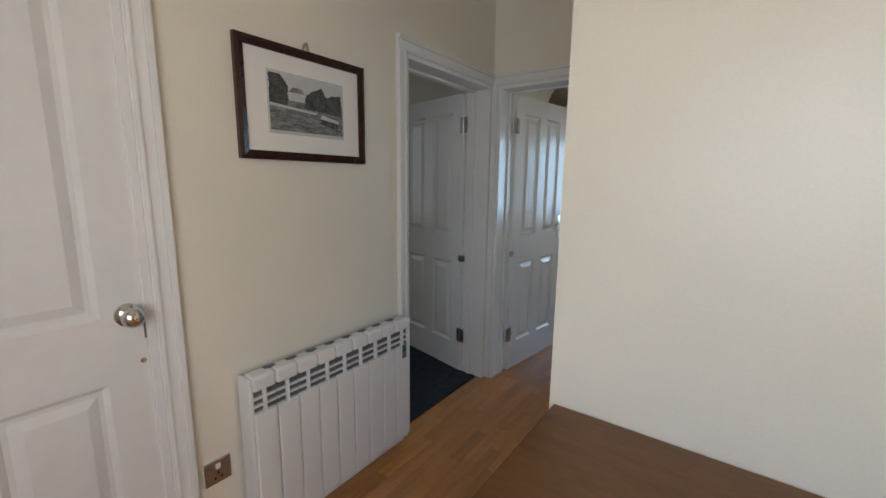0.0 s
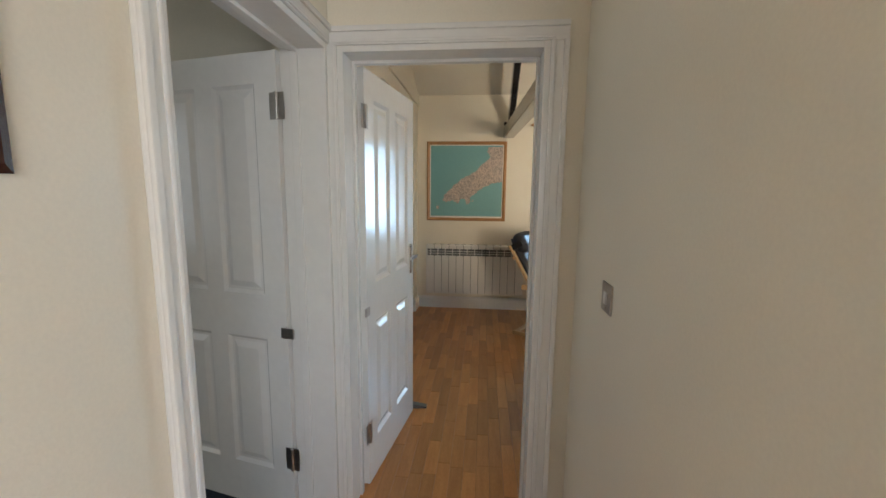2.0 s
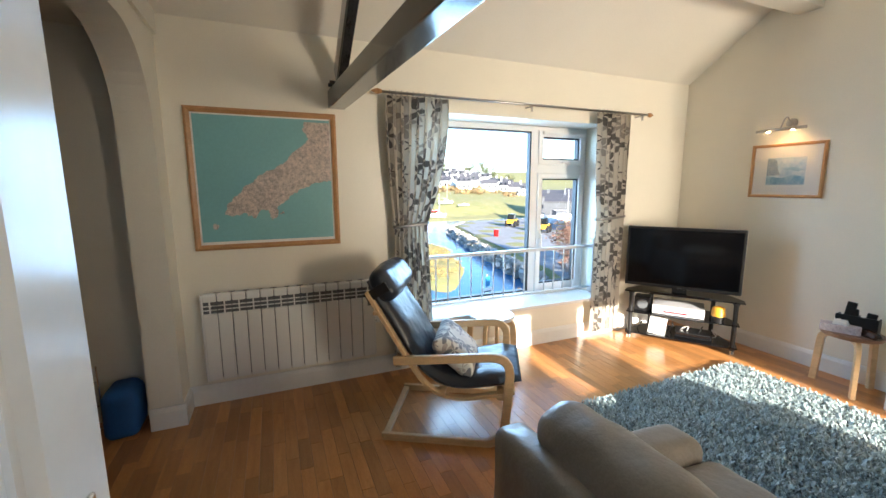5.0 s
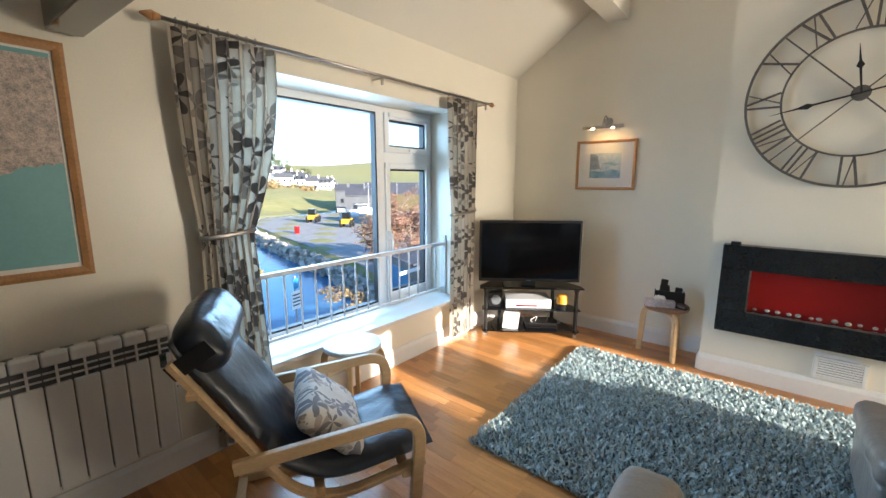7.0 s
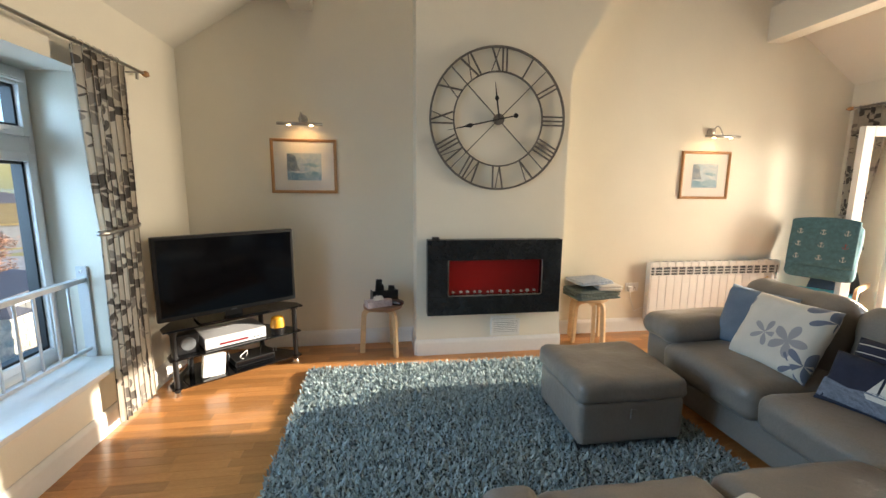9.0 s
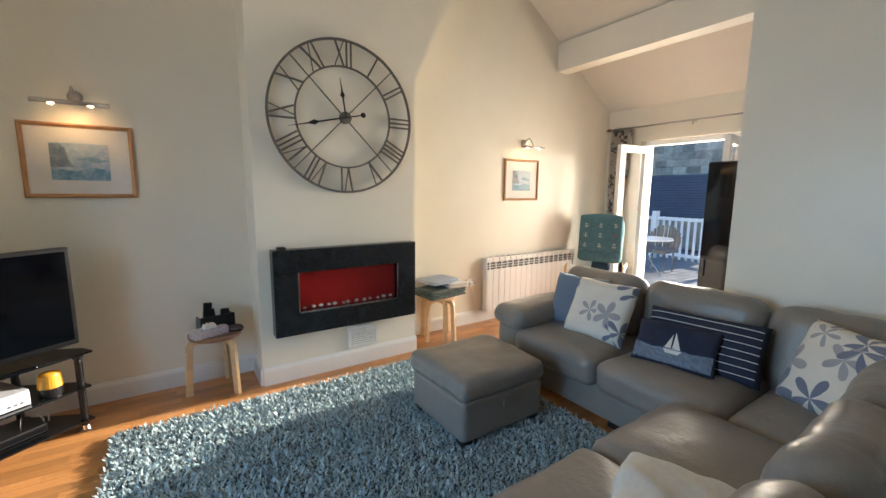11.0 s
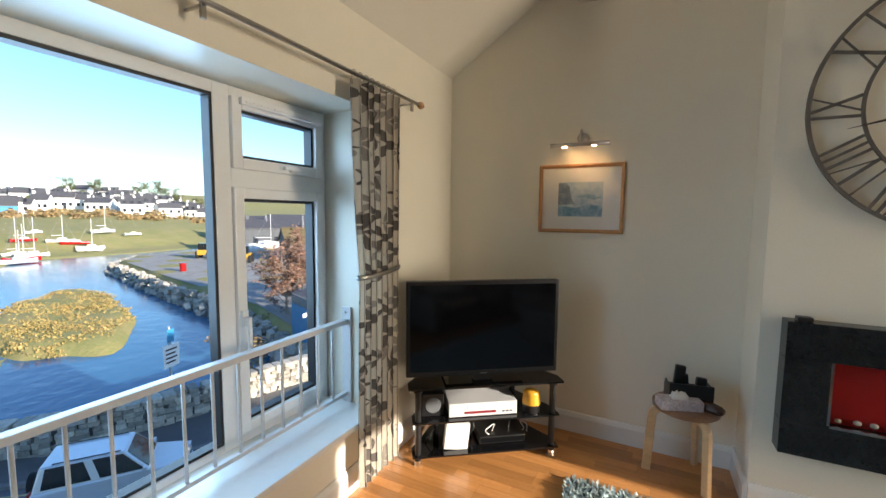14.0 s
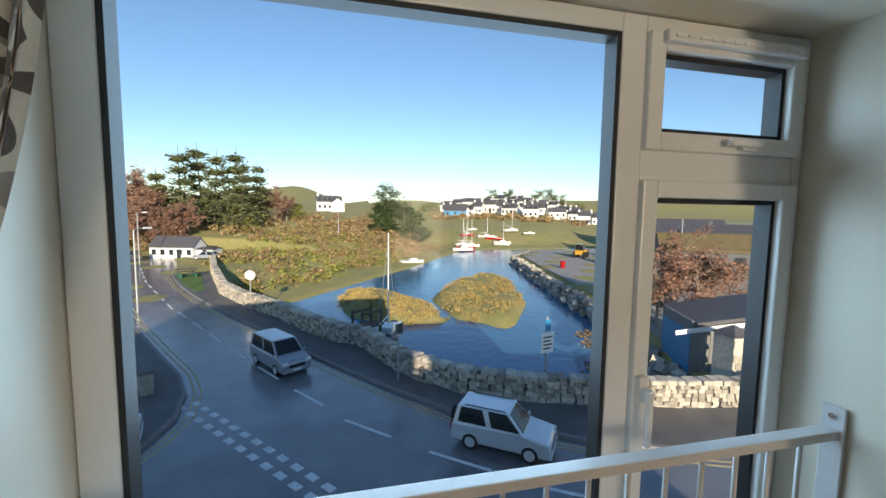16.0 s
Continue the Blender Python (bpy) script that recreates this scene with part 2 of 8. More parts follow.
def sweep(bm, pts, w, h, up=(0, 0, 1), ends=True, prof=None):
    """A bar of section w x h (or a round one, prof = sides) along points."""
    pts = [Vector(p) for p in pts]
    rings = []
    for i, p in enumerate(pts):
        d = (pts[min(i + 1, len(pts) - 1)] - pts[max(i - 1, 0)]).normalized()
        s = d.cross(Vector(up)).normalized()
        u = s.cross(d).normalized()
        if prof:
            ring = [p + s * (w * math.cos(a)) + u * (h * math.sin(a)) for a in [2 * math.pi * k / prof for k in range(prof)]]
        else:
            c = 0.22
            ring = [p + s * (w / 2 * a) + u * (h / 2 * b) for a, b in ((-1, -1 + c), (-1 + c, -1), (1 - c, -1), (1, -1 + c), (1, 1 - c), (1 - c, 1), (-1 + c, 1), (-1, 1 - c))]
        rings.append([bm.verts.new(q) for q in ring])
    n = len(rings[0])
    for a, b in zip(rings, rings[1:]):
        for k in range(n):
            bm.faces.new((a[k], a[(k + 1) % n], b[(k + 1) % n], b[k]))
    if ends:
        bm.faces.new(rings[0][::-1])
        bm.faces.new(rings[-1])
    return bm


def prism(bm, poly, axis, a, b):
    """A flat outline given in the two other axes, from a to b along axis."""
    def at(p, v):
        return {"x": (v, p[0], p[1]), "y": (p[0], v, p[1]), "z": (p[0], p[1], v)}[axis]
    A = [bm.verts.new(at(p, a)) for p in poly]
    B = [bm.verts.new(at(p, b)) for p in poly]
    bm.faces.new(A)
    bm.faces.new(B[::-1])
    for i in range(len(poly)):
        j = (i + 1) % len(poly)
        bm.faces.new((A[i], B[i], B[j], A[j]))
    return bm


def pillow(w, h, d, n=22, puff=0.55, wrinkle=0.006, seed=0, square=6.0, m=None):
    """A stuffed cushion w x h x d about the origin, seamed round its edge, in x, y and z."""
    bm = bmesh.new()
    uvl = bm.loops.layers.uv.new("uv")
    uv = {}
    for side in (1, -1):
        grid = {}
        for i in range(n + 1):
            for j in range(n + 1):
                a, b = 2 * i / n - 1, 2 * j / n - 1
                t = max(0.0, (1 - abs(a) ** square) * (1 - abs(b) ** square)) ** puff
                pull = 1 - 0.05 * (1 - abs(a * b)) * (max(abs(a), abs(b)) ** 4)
                wr = wrinkle * noise.noise(Vector((a * 3 + seed, b * 3, side * 2.0))) + wrinkle * 0.6 * noise.noise(Vector((a * 8 + seed, b * 8, side)))
                v = bm.verts.new((a * w / 2 * pull, b * h / 2 * pull, side * (t * d / 2) + wr * (t > 0.01)))
                grid[i, j] = v
                uv[v] = (a * w / 2 + seed * 0.37, b * h / 2)
        for i in range(n):
            for j in range(n):
                q = [grid[i, j], grid[i + 1, j], grid[i + 1, j + 1], grid[i, j + 1]]
                f = bm.faces.new(q if side > 0 else q[::-1])
                for lp in f.loops:
                    lp[uvl].uv = uv[lp.vert]
    bmesh.ops.remove_doubles(bm, verts=bm.verts, dist=0.0008)
    if m is not None:
        bm.transform(m)
    return bm


def pad(x0, x1, y0, y1, z0, z1, n=20, r=0.06, wrinkle=0.008, seed=0, crown=0.02, m=None):
    """An upholstered block: a rounded box with a crowned, softly creased skin."""
    bm = bmesh.new()
    bmesh.ops.create_cube(bm, size=2)
    bmesh.ops.subdivide_edges(bm, edges=bm.edges, cuts=n, use_grid_fill=True)
    h = Vector(((x1 - x0) / 2, (y1 - y0) / 2, (z1 - z0) / 2))
    c = Vector(((x0 + x1) / 2, (y0 + y1) / 2, (z0 + z1) / 2))
    r = min(r, min(h) * 0.95)
    for v in bm.verts:
        p = Vector((v.co.x * h.x, v.co.y * h.y, v.co.z * h.z))
        q = Vector([max(-(h[k] - r), min(h[k] - r, p[k])) for k in range(3)])
        d = p - q
        if d.length > 1e-6:
            d = d.normalized() * r
        u = v.co
        soft = crown * (1 - u.x ** 2) * (1 - u.y ** 2) * (1 if u.z > 0 else 0)
        w = c + q + d
        f = wrinkle * (noise.noise(w * 5 + Vector((seed, 0, 0))) + 0.5 * noise.noise(w * 14 + Vector((0, seed, 0))))
        nd = d.normalized() if d.length > 0 else Vector((0, 0, 1))
        v.co = w + nd * f + Vector((0, 0, soft))
    if m is not None:
        bm.transform(m)
    return bm


def cut_wall(name, axis, a, b, lo, hi, z0, z1, holes, material, label):
    """A wall slab between a and b on its thin axis, lo..hi along, with rectangular holes (lo, hi, z0, z1)."""
    bm = bmesh.new()
    us = sorted({lo, hi, *[h[0] for h in holes], *[h[1] for h in holes]})
    for u0, u1 in zip(us, us[1:]):
        zs = [(z0, z1)]
        for h in holes:
            if h[0] <= u0 + 1e-6 and u1 <= h[1] + 1e-6:
                zs = [s for s0, s1 in zs for s in ((s0, min(s1, h[2])), (max(s0, h[3]), s1)) if s[1] - s[0] > 1e-4]
        for s0, s1 in zs:
            if axis == "x":
                box(bm, a, b, u0, u1, s0, s1)
            else:
                box(bm, u0, u1, a, b, s0, s1)
    bmesh.ops.remove_doubles(bm, verts=bm.verts, dist=1e-5)
    return tagged(part(name, bm, material), label, "wall", "", "structure")

# ---- setting ----
X_GABLE, Y_WIN, Y_S, RIDGE_Y, EAVE, SLOPE = 4.03, 6.02, -0.45, 2.785, 2.54, 0.65
RIDGE_Z = EAVE + SLOPE * (Y_WIN - RIDGE_Y)
X_HALL, Y_END = -0.47, 2.72          # hall's long wall, and the wall with the living-room door

bm = bx(-3.7, 4.3, -0.75, 6.3, -0.12, -0.012)
tagged(part("floor", bm, M_JOINT), "honey-brown oak strip floor, worn semi-gloss lacquer", "floor", "", "structure")
tagged(part("floor", bx(-3.5, -0.535, 0.9, 2.9, -0.012, 0.004), M_CARPET), "dark blue bedroom carpet", "floor", "", "structure")

cut_wall("wall_north", "y", Y_WIN, Y_WIN + 0.40, -3.7, 4.3, -0.1, 2.62, [(0.985, 2.985, 0.385, 2.085)], M_WALL, "cream painted wall with a wide window")
bm = prism(bmesh.new(), [(Y_S - 0.3, -0.1), (Y_WIN + 0.33, -0.1), (Y_WIN + 0.33, EAVE - 0.1), (RIDGE_Y, RIDGE_Z + 0.15), (Y_S - 0.3, EAVE - 0.1)], "x", X_GABLE, X_GABLE + 0.3)
tagged(part("wall_east", bm, M_WALL), "cream painted gable wall", "wall", "", "structure")
bm = prism(bmesh.new(), [(4.105, 0), (4.105, EAVE + SLOPE * (Y_WIN - 4.105)), (RIDGE_Y, RIDGE_Z), (2.15, 3.6), (2.80, 2.42), (2.80, 0)], "x", 3.68, X_GABLE + 0.01)
tagged(part("chimney_breast", bm, M_WALL), "cream painted chimney breast with a slanting shoulder", "wall", "", "structure")
# the hole at x 0.4 to 1.9 is unseen, added to let the hall lamp in
cut_wall("wall_south", "y", Y_S - 0.28, Y_S, -0.7, 4.3, -0.1, 2.62, [(2.38, 3.54, -0.1, 2.12), (0.4, 1.9, 0.95, 2.1)], M_WALL, "cream painted wall with glazed terrace doors")
cut_wall("wall_west", "x", X_HALL - 0.17, X_HALL, Y_S - 0.28, Y_END, -0.1, 3.2, [(-0.02, 0.757, -0.1, 2.02), (1.885, 2.695, -0.1, 1.99)], M_WALL, "cream painted hall wall with two doorways")
cut_wall("wall_door", "y", Y_END, Y_END + 0.17, -0.69, 0.60, -0.1, 4.8, [(-0.42, 0.35, -0.1, 1.975)], M_WALL, "cream painted wall round the living room doorway")
cut_wall("wall_hall_east", "x", 0.500, 0.60, 1.58, Y_END, -0.1, 4.0, [], M_WALL, "cream painted corridor wall")
cut_wall("wall_partition", "y", 1.415, 1.58, 0.500, 1.69, -0.1, 4.0, [], M_WALL, "cream painted partition behind the sofa")
# west side of the living room, with an arched opening into the next space
bm = bmesh.new()
Y0, Y1, SP, TOP, R = 3.98, 5.79, 1.86, 2.30, 0.44
arch = [(Y_END + 0.17, -0.1), (Y0, -0.1), (Y0, SP)]
arch += [(Y0 + R - R * math.cos(a), SP + R * math.sin(a)) for a in [radians(9 * k) for k in range(1, 11)]]
arch += [(Y1 - R + R * math.sin(a), SP + R * math.cos(a)) for a in [radians(9 * k) for k in range(0, 10)]]
arch += [(Y1, SP), (Y1, -0.1), (Y_WIN, -0.1), (Y_WIN, EAVE + 0.02), (Y_END + 0.17, 4.7)]
prism(bm, arch, "x", -0.84, -0.66)
tagged(part("wall_arch", bm, M_WALL), "cream painted wall with a rounded arch", "wall", "", "structure")
# the opening is unseen, added so daylight reaches the bedroom
cut_wall("wall_bedroom", "x", -3.7, -3.5, 0.7, 6.3, -0.1, 2.7, [(1.4, 2.4, 0.9, 2.1)], M_WALL, "cream painted bedroom wall with an unseen opening added for light")
cut_wall("wall_bedroom", "y", 0.7, 0.9, -3.5, -0.64, -0.1, 2.7, [], M_WALL, "cream painted bedroom wall")
cut_wall("wall_bedroom", "y", 2.89, 3.06, -3.5, -0.66, -0.1, 2.7, [], M_WALL, "cream painted bedroom wall")


def ceiling(name, bm, label):
    return tagged(part(name, bm, M_CEIL), label, "ceiling", "", "structure")


def slope_z(y):
    return EAVE + SLOPE * min(Y_WIN - y, y - Y_S)


bm = prism(bmesh.new(), [(Y_WIN + 0.33, slope_z(Y_WIN + 0.33)), (RIDGE_Y, RIDGE_Z), (Y_S - 0.28, slope_z(Y_S - 0.28)),
                         (Y_S - 0.28, slope_z(Y_S - 0.28) + 0.25), (RIDGE_Y, RIDGE_Z + 0.25), (Y_WIN + 0.33, slope_z(Y_WIN + 0.33) + 0.25)], "x", -0.66, 4.3)
ceiling("ceiling", bm, "pale vaulted ceiling")
ceiling("ceiling", bx(-0.47, 0.485, Y_S, Y_END, 2.62, 2.7), "flat white hall ceiling")
ceiling("ceiling", bx(-3.7, -0.64, 0.7, 6.3, 2.42, 2.55), "flat white ceiling")


def purlin(y):
    z = slope_z(y)
    bm = bx(0.60, 4.03, y - 0.09, y + 0.09, z - 0.30, z + 0.02, 0.006)
    tagged(part("purlin", bm, M_CEIL), "white painted roof purlin", "beam", "roof purlins", "structure")


purlin(5.02)
purlin(0.55)

# dark roof truss over the living room
tr = thing("roof_truss", "dark stained timber roof truss with tie beam and rafter", "beam")
bm = bmesh.new()
BEAM_L = math.hypot(3.10, 0.165)
box(bm, -0.058, 0.058, 0, BEAM_L, 2.05, 2.17, 0.006, 2, pose(0.405, 5.99, 0, 0, 0, 180 + math.degrees(math.atan2(0.165, 3.10))))
part("tie_beam", bm, M_BEAM, tr)
bm = bmesh.new()
sweep(bm, [(0.425, 5.90, 2.25), (0.425, 2.95, 2.25 + SLOPE * 2.95)], 0.07, 0.16, up=(0, 0, 1))
part("rafter", bm, M_BEAM, tr)
bm = bmesh.new()
for yy in (5.84, 5.92):
    rod(bm, (0.345, yy, 2.195), (0.50, yy, 2.195), 0.012)
part("bolt", bm, M_BLACK, tr)


# ---- skirting ----
def skirting(x0, y0, x1, y1, nx, ny, h=0.14):
    """Along a wall from (x0, y0) to (x1, y1); (nx, ny) points into the room."""
    L = math.hypot(x1 - x0, y1 - y0)
    bm = bmesh.new()
    prism(bm, [(0, 0), (0.020, 0), (0.020, h - 0.03), (0.014, h - 0.012), (0.008, h), (0, h)], "x", 0, L)
    ex, ny_ = Vector(((x1 - x0) / L, (y1 - y0) / L, 0)), Vector((nx, ny, 0))
    m = Matrix((ex.to_4d(), ny_.to_4d(), Vector((0, 0, 1)).to_4d(), Vector((0, 0, 0, 1)))).transposed()
    m.translation = (x0, y0, 0)
    for r in range(3):
        m[3][r] = 0
    m[3][3] = 1
    bm.transform(m)
    tagged(part("baseboard", bm, M_TRIM), "white gloss skirting board", "skirting", "skirting boards", "structure")


skirting(-0.66, Y_WIN, X_GABLE, Y_WIN, 0, -1)
skirting(X_GABLE, Y_WIN, X_GABLE, 4.105, -1, 0)
skirting(3.68, 4.105, 3.68, 2.80, -1, 0)
skirting(3.68, 4.105, 4.03, 4.105, 0, 1)
skirting(3.68, 2.80, 4.03, 2.80, 0, -1)
skirting(X_GABLE, 2.80, X_GABLE, Y_S, -1, 0)
skirting(0.500, 1.58, 0.500, Y_END - 0.02, -1, 0, 0.10)
skirting(0.60, 1.58, 0.60, Y_END + 0.17, 1, 0)
skirting(0.60, 1.58, 1.69, 1.58, 0, 1)
skirting(-0.66, 5.79, -0.66, Y_WIN - 0.021, 1, 0)
skirting(-0.84, 5.79, -0.66 + 0.02, 5.79, 0, -1)
skirting(X_HALL, 0.80, X_HALL, 1.81, 1, 0, 0.10)
skirting(0.42, Y_END + 0.17, 0.60, Y_END + 0.17, 0, 1)


# ---- doors ----
def door_leaf(w, h, t=0.038):
    """A moulded panel door hung at the origin, its width along +x, with two tall and two low panels on each face."""
    bm = bmesh.new()
    st, ml, tr_, mr_, br_ = 0.105, 0.09, 0.115, 0.19, 0.20
    pw = (w - 2 * st - ml) / 2
    lowh = 0.60
    cols = [(st, st + pw), (st + pw + ml, w - st)]
    rows = [(br_, br_ + lowh), (br_ + lowh + mr_, h - tr_)]
    holes = [(a, b, c, d) for a, b in cols for c, d in rows]
    us = sorted({0, w, *[a for a, _ in cols], *[b for _, b in cols]})
    for u0, u1 in zip(us, us[1:]):
        zs = [(0, h)]
        for a, b, c, d in holes:
            if a <= u0 + 1e-6 and u1 <= b + 1e-6:
                zs = [s for s0, s1 in zs for s in ((s0, min(s1, c)), (max(s0, d), s1)) if s[1] - s[0] > 1e-4]
        for s0, s1 in zs:
            box(bm, u0, u1, -t / 2, t / 2, s0, s1)
    bmesh.ops.remove_doubles(bm, verts=bm.verts, dist=1e-5)
    panels = []
    for a, b, c, d in holes:
        pm = bmesh.new()
        for s in (1, -1):
            # moulded frame sloping in, then a raised field
            levels = [(0, t / 2), (0.014, t / 2 - 0.012), (0.026, t / 2 - 0.012), (0.052, t / 2 - 0.002)]
            prev = None
            for k, y in levels:
                ring = [pm.verts.new(p) for p in ((a + k, s * y, c + k), (b - k, s * y, c + k), (b - k, s * y, d - k), (a + k, s * y, d - k))]
                if prev:
                    for i in range(4):
                        pm.faces.new((prev[i], prev[(i + 1) % 4], ring[(i + 1) % 4], ring[i]))
                prev = ring
            pm.faces.new(prev)
        panels.append(pm)
    return bm, panels


def lever(parent, x, z, sides=(1, -1), toward=-1):
    for s in sides:
        bm = bmesh.new()
        box(bm, x - 0.02, x + 0.02, s * 0.019, s * 0.026, z - 0.09, z + 0.09, 0.004)
        part("handle_plate", bm, M_CHROME, parent, "chrome backplate")
        bm = bmesh.new()
        rod(bm, (x, s * 0.024, z + 0.02), (x, s * 0.062, z + 0.02), 0.009)
        sweep(bm, [(x, s * 0.062, z + 0.02), (x + toward * 0.03, s * 0.064, z + 0.022), (x + toward * 0.11, s * 0.060, z + 0.018)], 0.014, 0.018)
        part("door_handle", bm, M_CHROME, parent, "chrome lever handle")


def hinge(parent, z, m=None):
    bm = bmesh.new()
    box(bm, -0.032, -0.002, -0.022, -0.019, z - 0.05, z + 0.05, m=m)
    box(bm, 0.002, 0.034, -0.022, -0.019, z - 0.05, z + 0.05, m=m)
    a, b = Vector((0, -0.026, z - 0.05)), Vector((0, -0.026, z + 0.05))
    if m is not None:
        a, b = m @ a, m @ b
    rod(bm, a, b, 0.007)
    part("hinge", bm, M_BRUSHED, parent, "steel butt hinge")


def door(name, m, w, h, label, handle_x=None):
    d = thing(name, label, "door", m, kind="structure")
    bm, panels = door_leaf(w, h)
    leaf = part("leaf", bm, M_TRIM, d)
    for p in panels:
        part("panel", p, M_TRIM, leaf)
    lever(d, handle_x or w - 0.06, 1.02)
    return d


d1 = door("door_1", pose(-0.403, 2.893, 0.008, 0, 0, 82.5), 0.70, 1.945, "white gloss panelled living room door, standing open")
for z in (0.272, 1.742):
    hinge(d1, z)
bm = bmesh.new()
for zz in (0.873,):
    box(bm, -0.028, 0.02, -0.026, -0.018, zz - 0.02, zz + 0.02, 0.003)
part("closer_plate", bm, M_BRUSHED, d1, "small brass-toned latch plate")
d2 = door("door_2", pose(-0.652, 2.684, 0.008, 0, 0, 168), 0.725, 1.945, "white gloss panelled bedroom door, standing open")
for z in (0.272, 1.742):
    hinge(d2, z, pose(0, 0, 0, 0, 0, 0) @ Matrix.Diagonal((1, -1, 1, 1)))
    hinge(d2, z)
bm = bmesh.new()
box(bm, -0.03, 0.03, 0.016, 0.024, 0.815, 0.86, 0.003)
part("closer_plate", bm, M_BRUSHED, d2, "small brass-toned latch plate")
d3 = thing("door_3", "white gloss panelled front door, closed, with steel knob", "door", pose(X_HALL - 0.03, -0.01, 0.008, 0, 0, 90), kind="structure")
bm, panels = door_leaf(0.755, 2.005, 0.044)
leaf = part("leaf", bm, M_TRIM, d3)
for p in panels:
    part("panel", p, M_TRIM, leaf)
kb = bmesh.new()
rod(kb, (0.712, -0.022, 0.990), (0.712, -0.030, 0.990), 0.033, n=24)
rod(kb, (0.712, -0.030, 0.990), (0.712, -0.05, 0.990), 0.013)
ball(kb, (0.712, -0.068, 0.990), 0.029, 1, 0.8, 1, 24, 14)
part("door_knob", kb, M_CHROME, d3, "round steel door knob", True)
kb = bmesh.new()
rod(kb, (0.735, -0.022, 0.845), (0.735, -0.027, 0.845), 0.008)
part("lock_stud", kb, M_CHROME, d3)
kb = bx(0.745, 0.757, -0.024, -0.018, 0.91, 0.99)
part("strike_plate", kb, M_GREYPL, d3)


def doorway_trim(axis, face, lo, hi, top, s, back, label, sides=(1, 1)):
    """Lining and moulded architrave of a doorway. face: the wall's visible side; s: its outward sign; back: the lining's far side."""
    def put(bm_, u0, u1, z0, z1, d0, d1, bev=0.004):
        a, b = sorted((face + s * d0, face + s * d1))
        if axis == "x":
            box(bm_, a, b, u0, u1, z0, z1, bev, 2)
        else:
            box(bm_, u0, u1, a, b, z0, z1, bev, 2)
    fr = thing("door_frame", label, "door frame", kind="structure")
    bm_ = bmesh.new()
    W = 0.065
    for (u, v, ok) in ((lo - W, lo, sides[0]), (hi, hi + W, sides[1])):
        if ok:
            put(bm_, u, v, 0, top, 0.0, 0.014)
            inner = v if u < lo else u
            o = -1 if u < lo else 1
            put(bm_, *sorted((inner + o * 0.045, inner + o * 0.065)), 0, top, 0.012, 0.024)
            put(bm_, *sorted((inner + o * 0.006, inner + o * 0.018)), 0, top, 0.012, 0.019)
    u0, u1 = (lo - W if sides[0] else lo), (hi + W if sides[1] else hi)
    put(bm_, u0, u1, top, top + W, 0.0, 0.014)
    put(bm_, u0, u1, top + 0.045, top + 0.065, 0.012, 0.024)
    put(bm_, u0 + 0.05, u1 - 0.05, top + 0.006, top + 0.018, 0.012, 0.019)
    part("architrave", bm_, M_TRIM, fr)
    bm_ = bmesh.new()
    D = -abs(face - back)
    put(bm_, lo - 0.001, lo + 0.022, 0, top, D, 0.002, 0.002)
    put(bm_, hi - 0.022, hi + 0.001, 0, top, D, 0.002, 0.002)
    put(bm_, lo + 0.022, hi - 0.022, top - 0.022, top + 0.001, D, 0.002, 0.002)
    sd = D + 0.042
    put(bm_, lo + 0.022, lo + 0.034, 0, top - 0.022, sd, sd + 0.03, 0.002)
    put(bm_, hi - 0.034, hi - 0.022, 0, top - 0.022, sd, sd + 0.03, 0.002)
    put(bm_, lo + 0.034, hi - 0.034, top - 0.034, top - 0.022, sd, sd + 0.03, 0.002)
    part("lining", bm_, M_TRIM, fr)
    return fr


doorway_trim("y", Y_END, -0.435, 0.365, 1.978, -1, Y_END + 0.175, "white gloss moulded frame of the living room door")
doorway_trim("x", X_HALL, 1.875, 2.70, 1.98, 1, X_HALL - 0.175, "white gloss moulded frame of the bedroom door", (1, 0))
doorway_trim("x", X_HALL, -0.025, 0.762, 2.02, 1, X_HALL - 0.10, "white gloss moulded frame of the front door")

# ---- big window ----
WY = 6.365
win = thing("window_1", "wide white plastic window with fixed pane and side casement", "window", kind="structure")
bm = bmesh.new()
F0, F1, FZ0, FZ1 = 0.988, 2.982, 0.39, 2.08
box(bm, F0, 1.070, WY - 0.035, WY + 0.035, FZ0, FZ1, 0.004)
box(bm, 2.945, F1, WY - 0.035, WY + 0.035, FZ0, FZ1, 0.004)
box(bm, 2.308, 2.385, WY - 0.035, WY + 0.035, FZ0, FZ1, 0.004)
box(bm, 1.070, 2.308, WY - 0.035, WY + 0.035, FZ0, 0.44, 0.004)
box(bm, 1.070, 2.308, WY - 0.035, WY + 0.035, 2.03, FZ1, 0.004)
box(bm, 2.385, 2.945, WY - 0.035, WY + 0.035, FZ0, 0.45, 0.004)
box(bm, 2.385, 2.945, WY - 0.035, WY + 0.035, 2.035, FZ1, 0.004)
box(bm, 2.385, 2.945, WY - 0.035, WY + 0.035, 1.63, 1.715, 0.004)
part("window_frame", bm, M_UPVC, win)


def sash(x0, x1, z0, z1, name="sash"):
    b = bmesh.new()
    w = 0.05
    for q in ((x0, x0 + w, z0, z1), (x1 - w, x1, z0, z1), (x0 + w, x1 - w, z0, z0 + w), (x0 + w, x1 - w, z1 - w, z1)):
        box(b, q[0], q[1], WY - 0.055, WY + 0.02, q[2], q[3], 0.006)
    s_ = part(name, b, M_UPVC, win)
    seal(x0 + w, x1 - w, z0 + w, z1 - w, s_)
    return s_


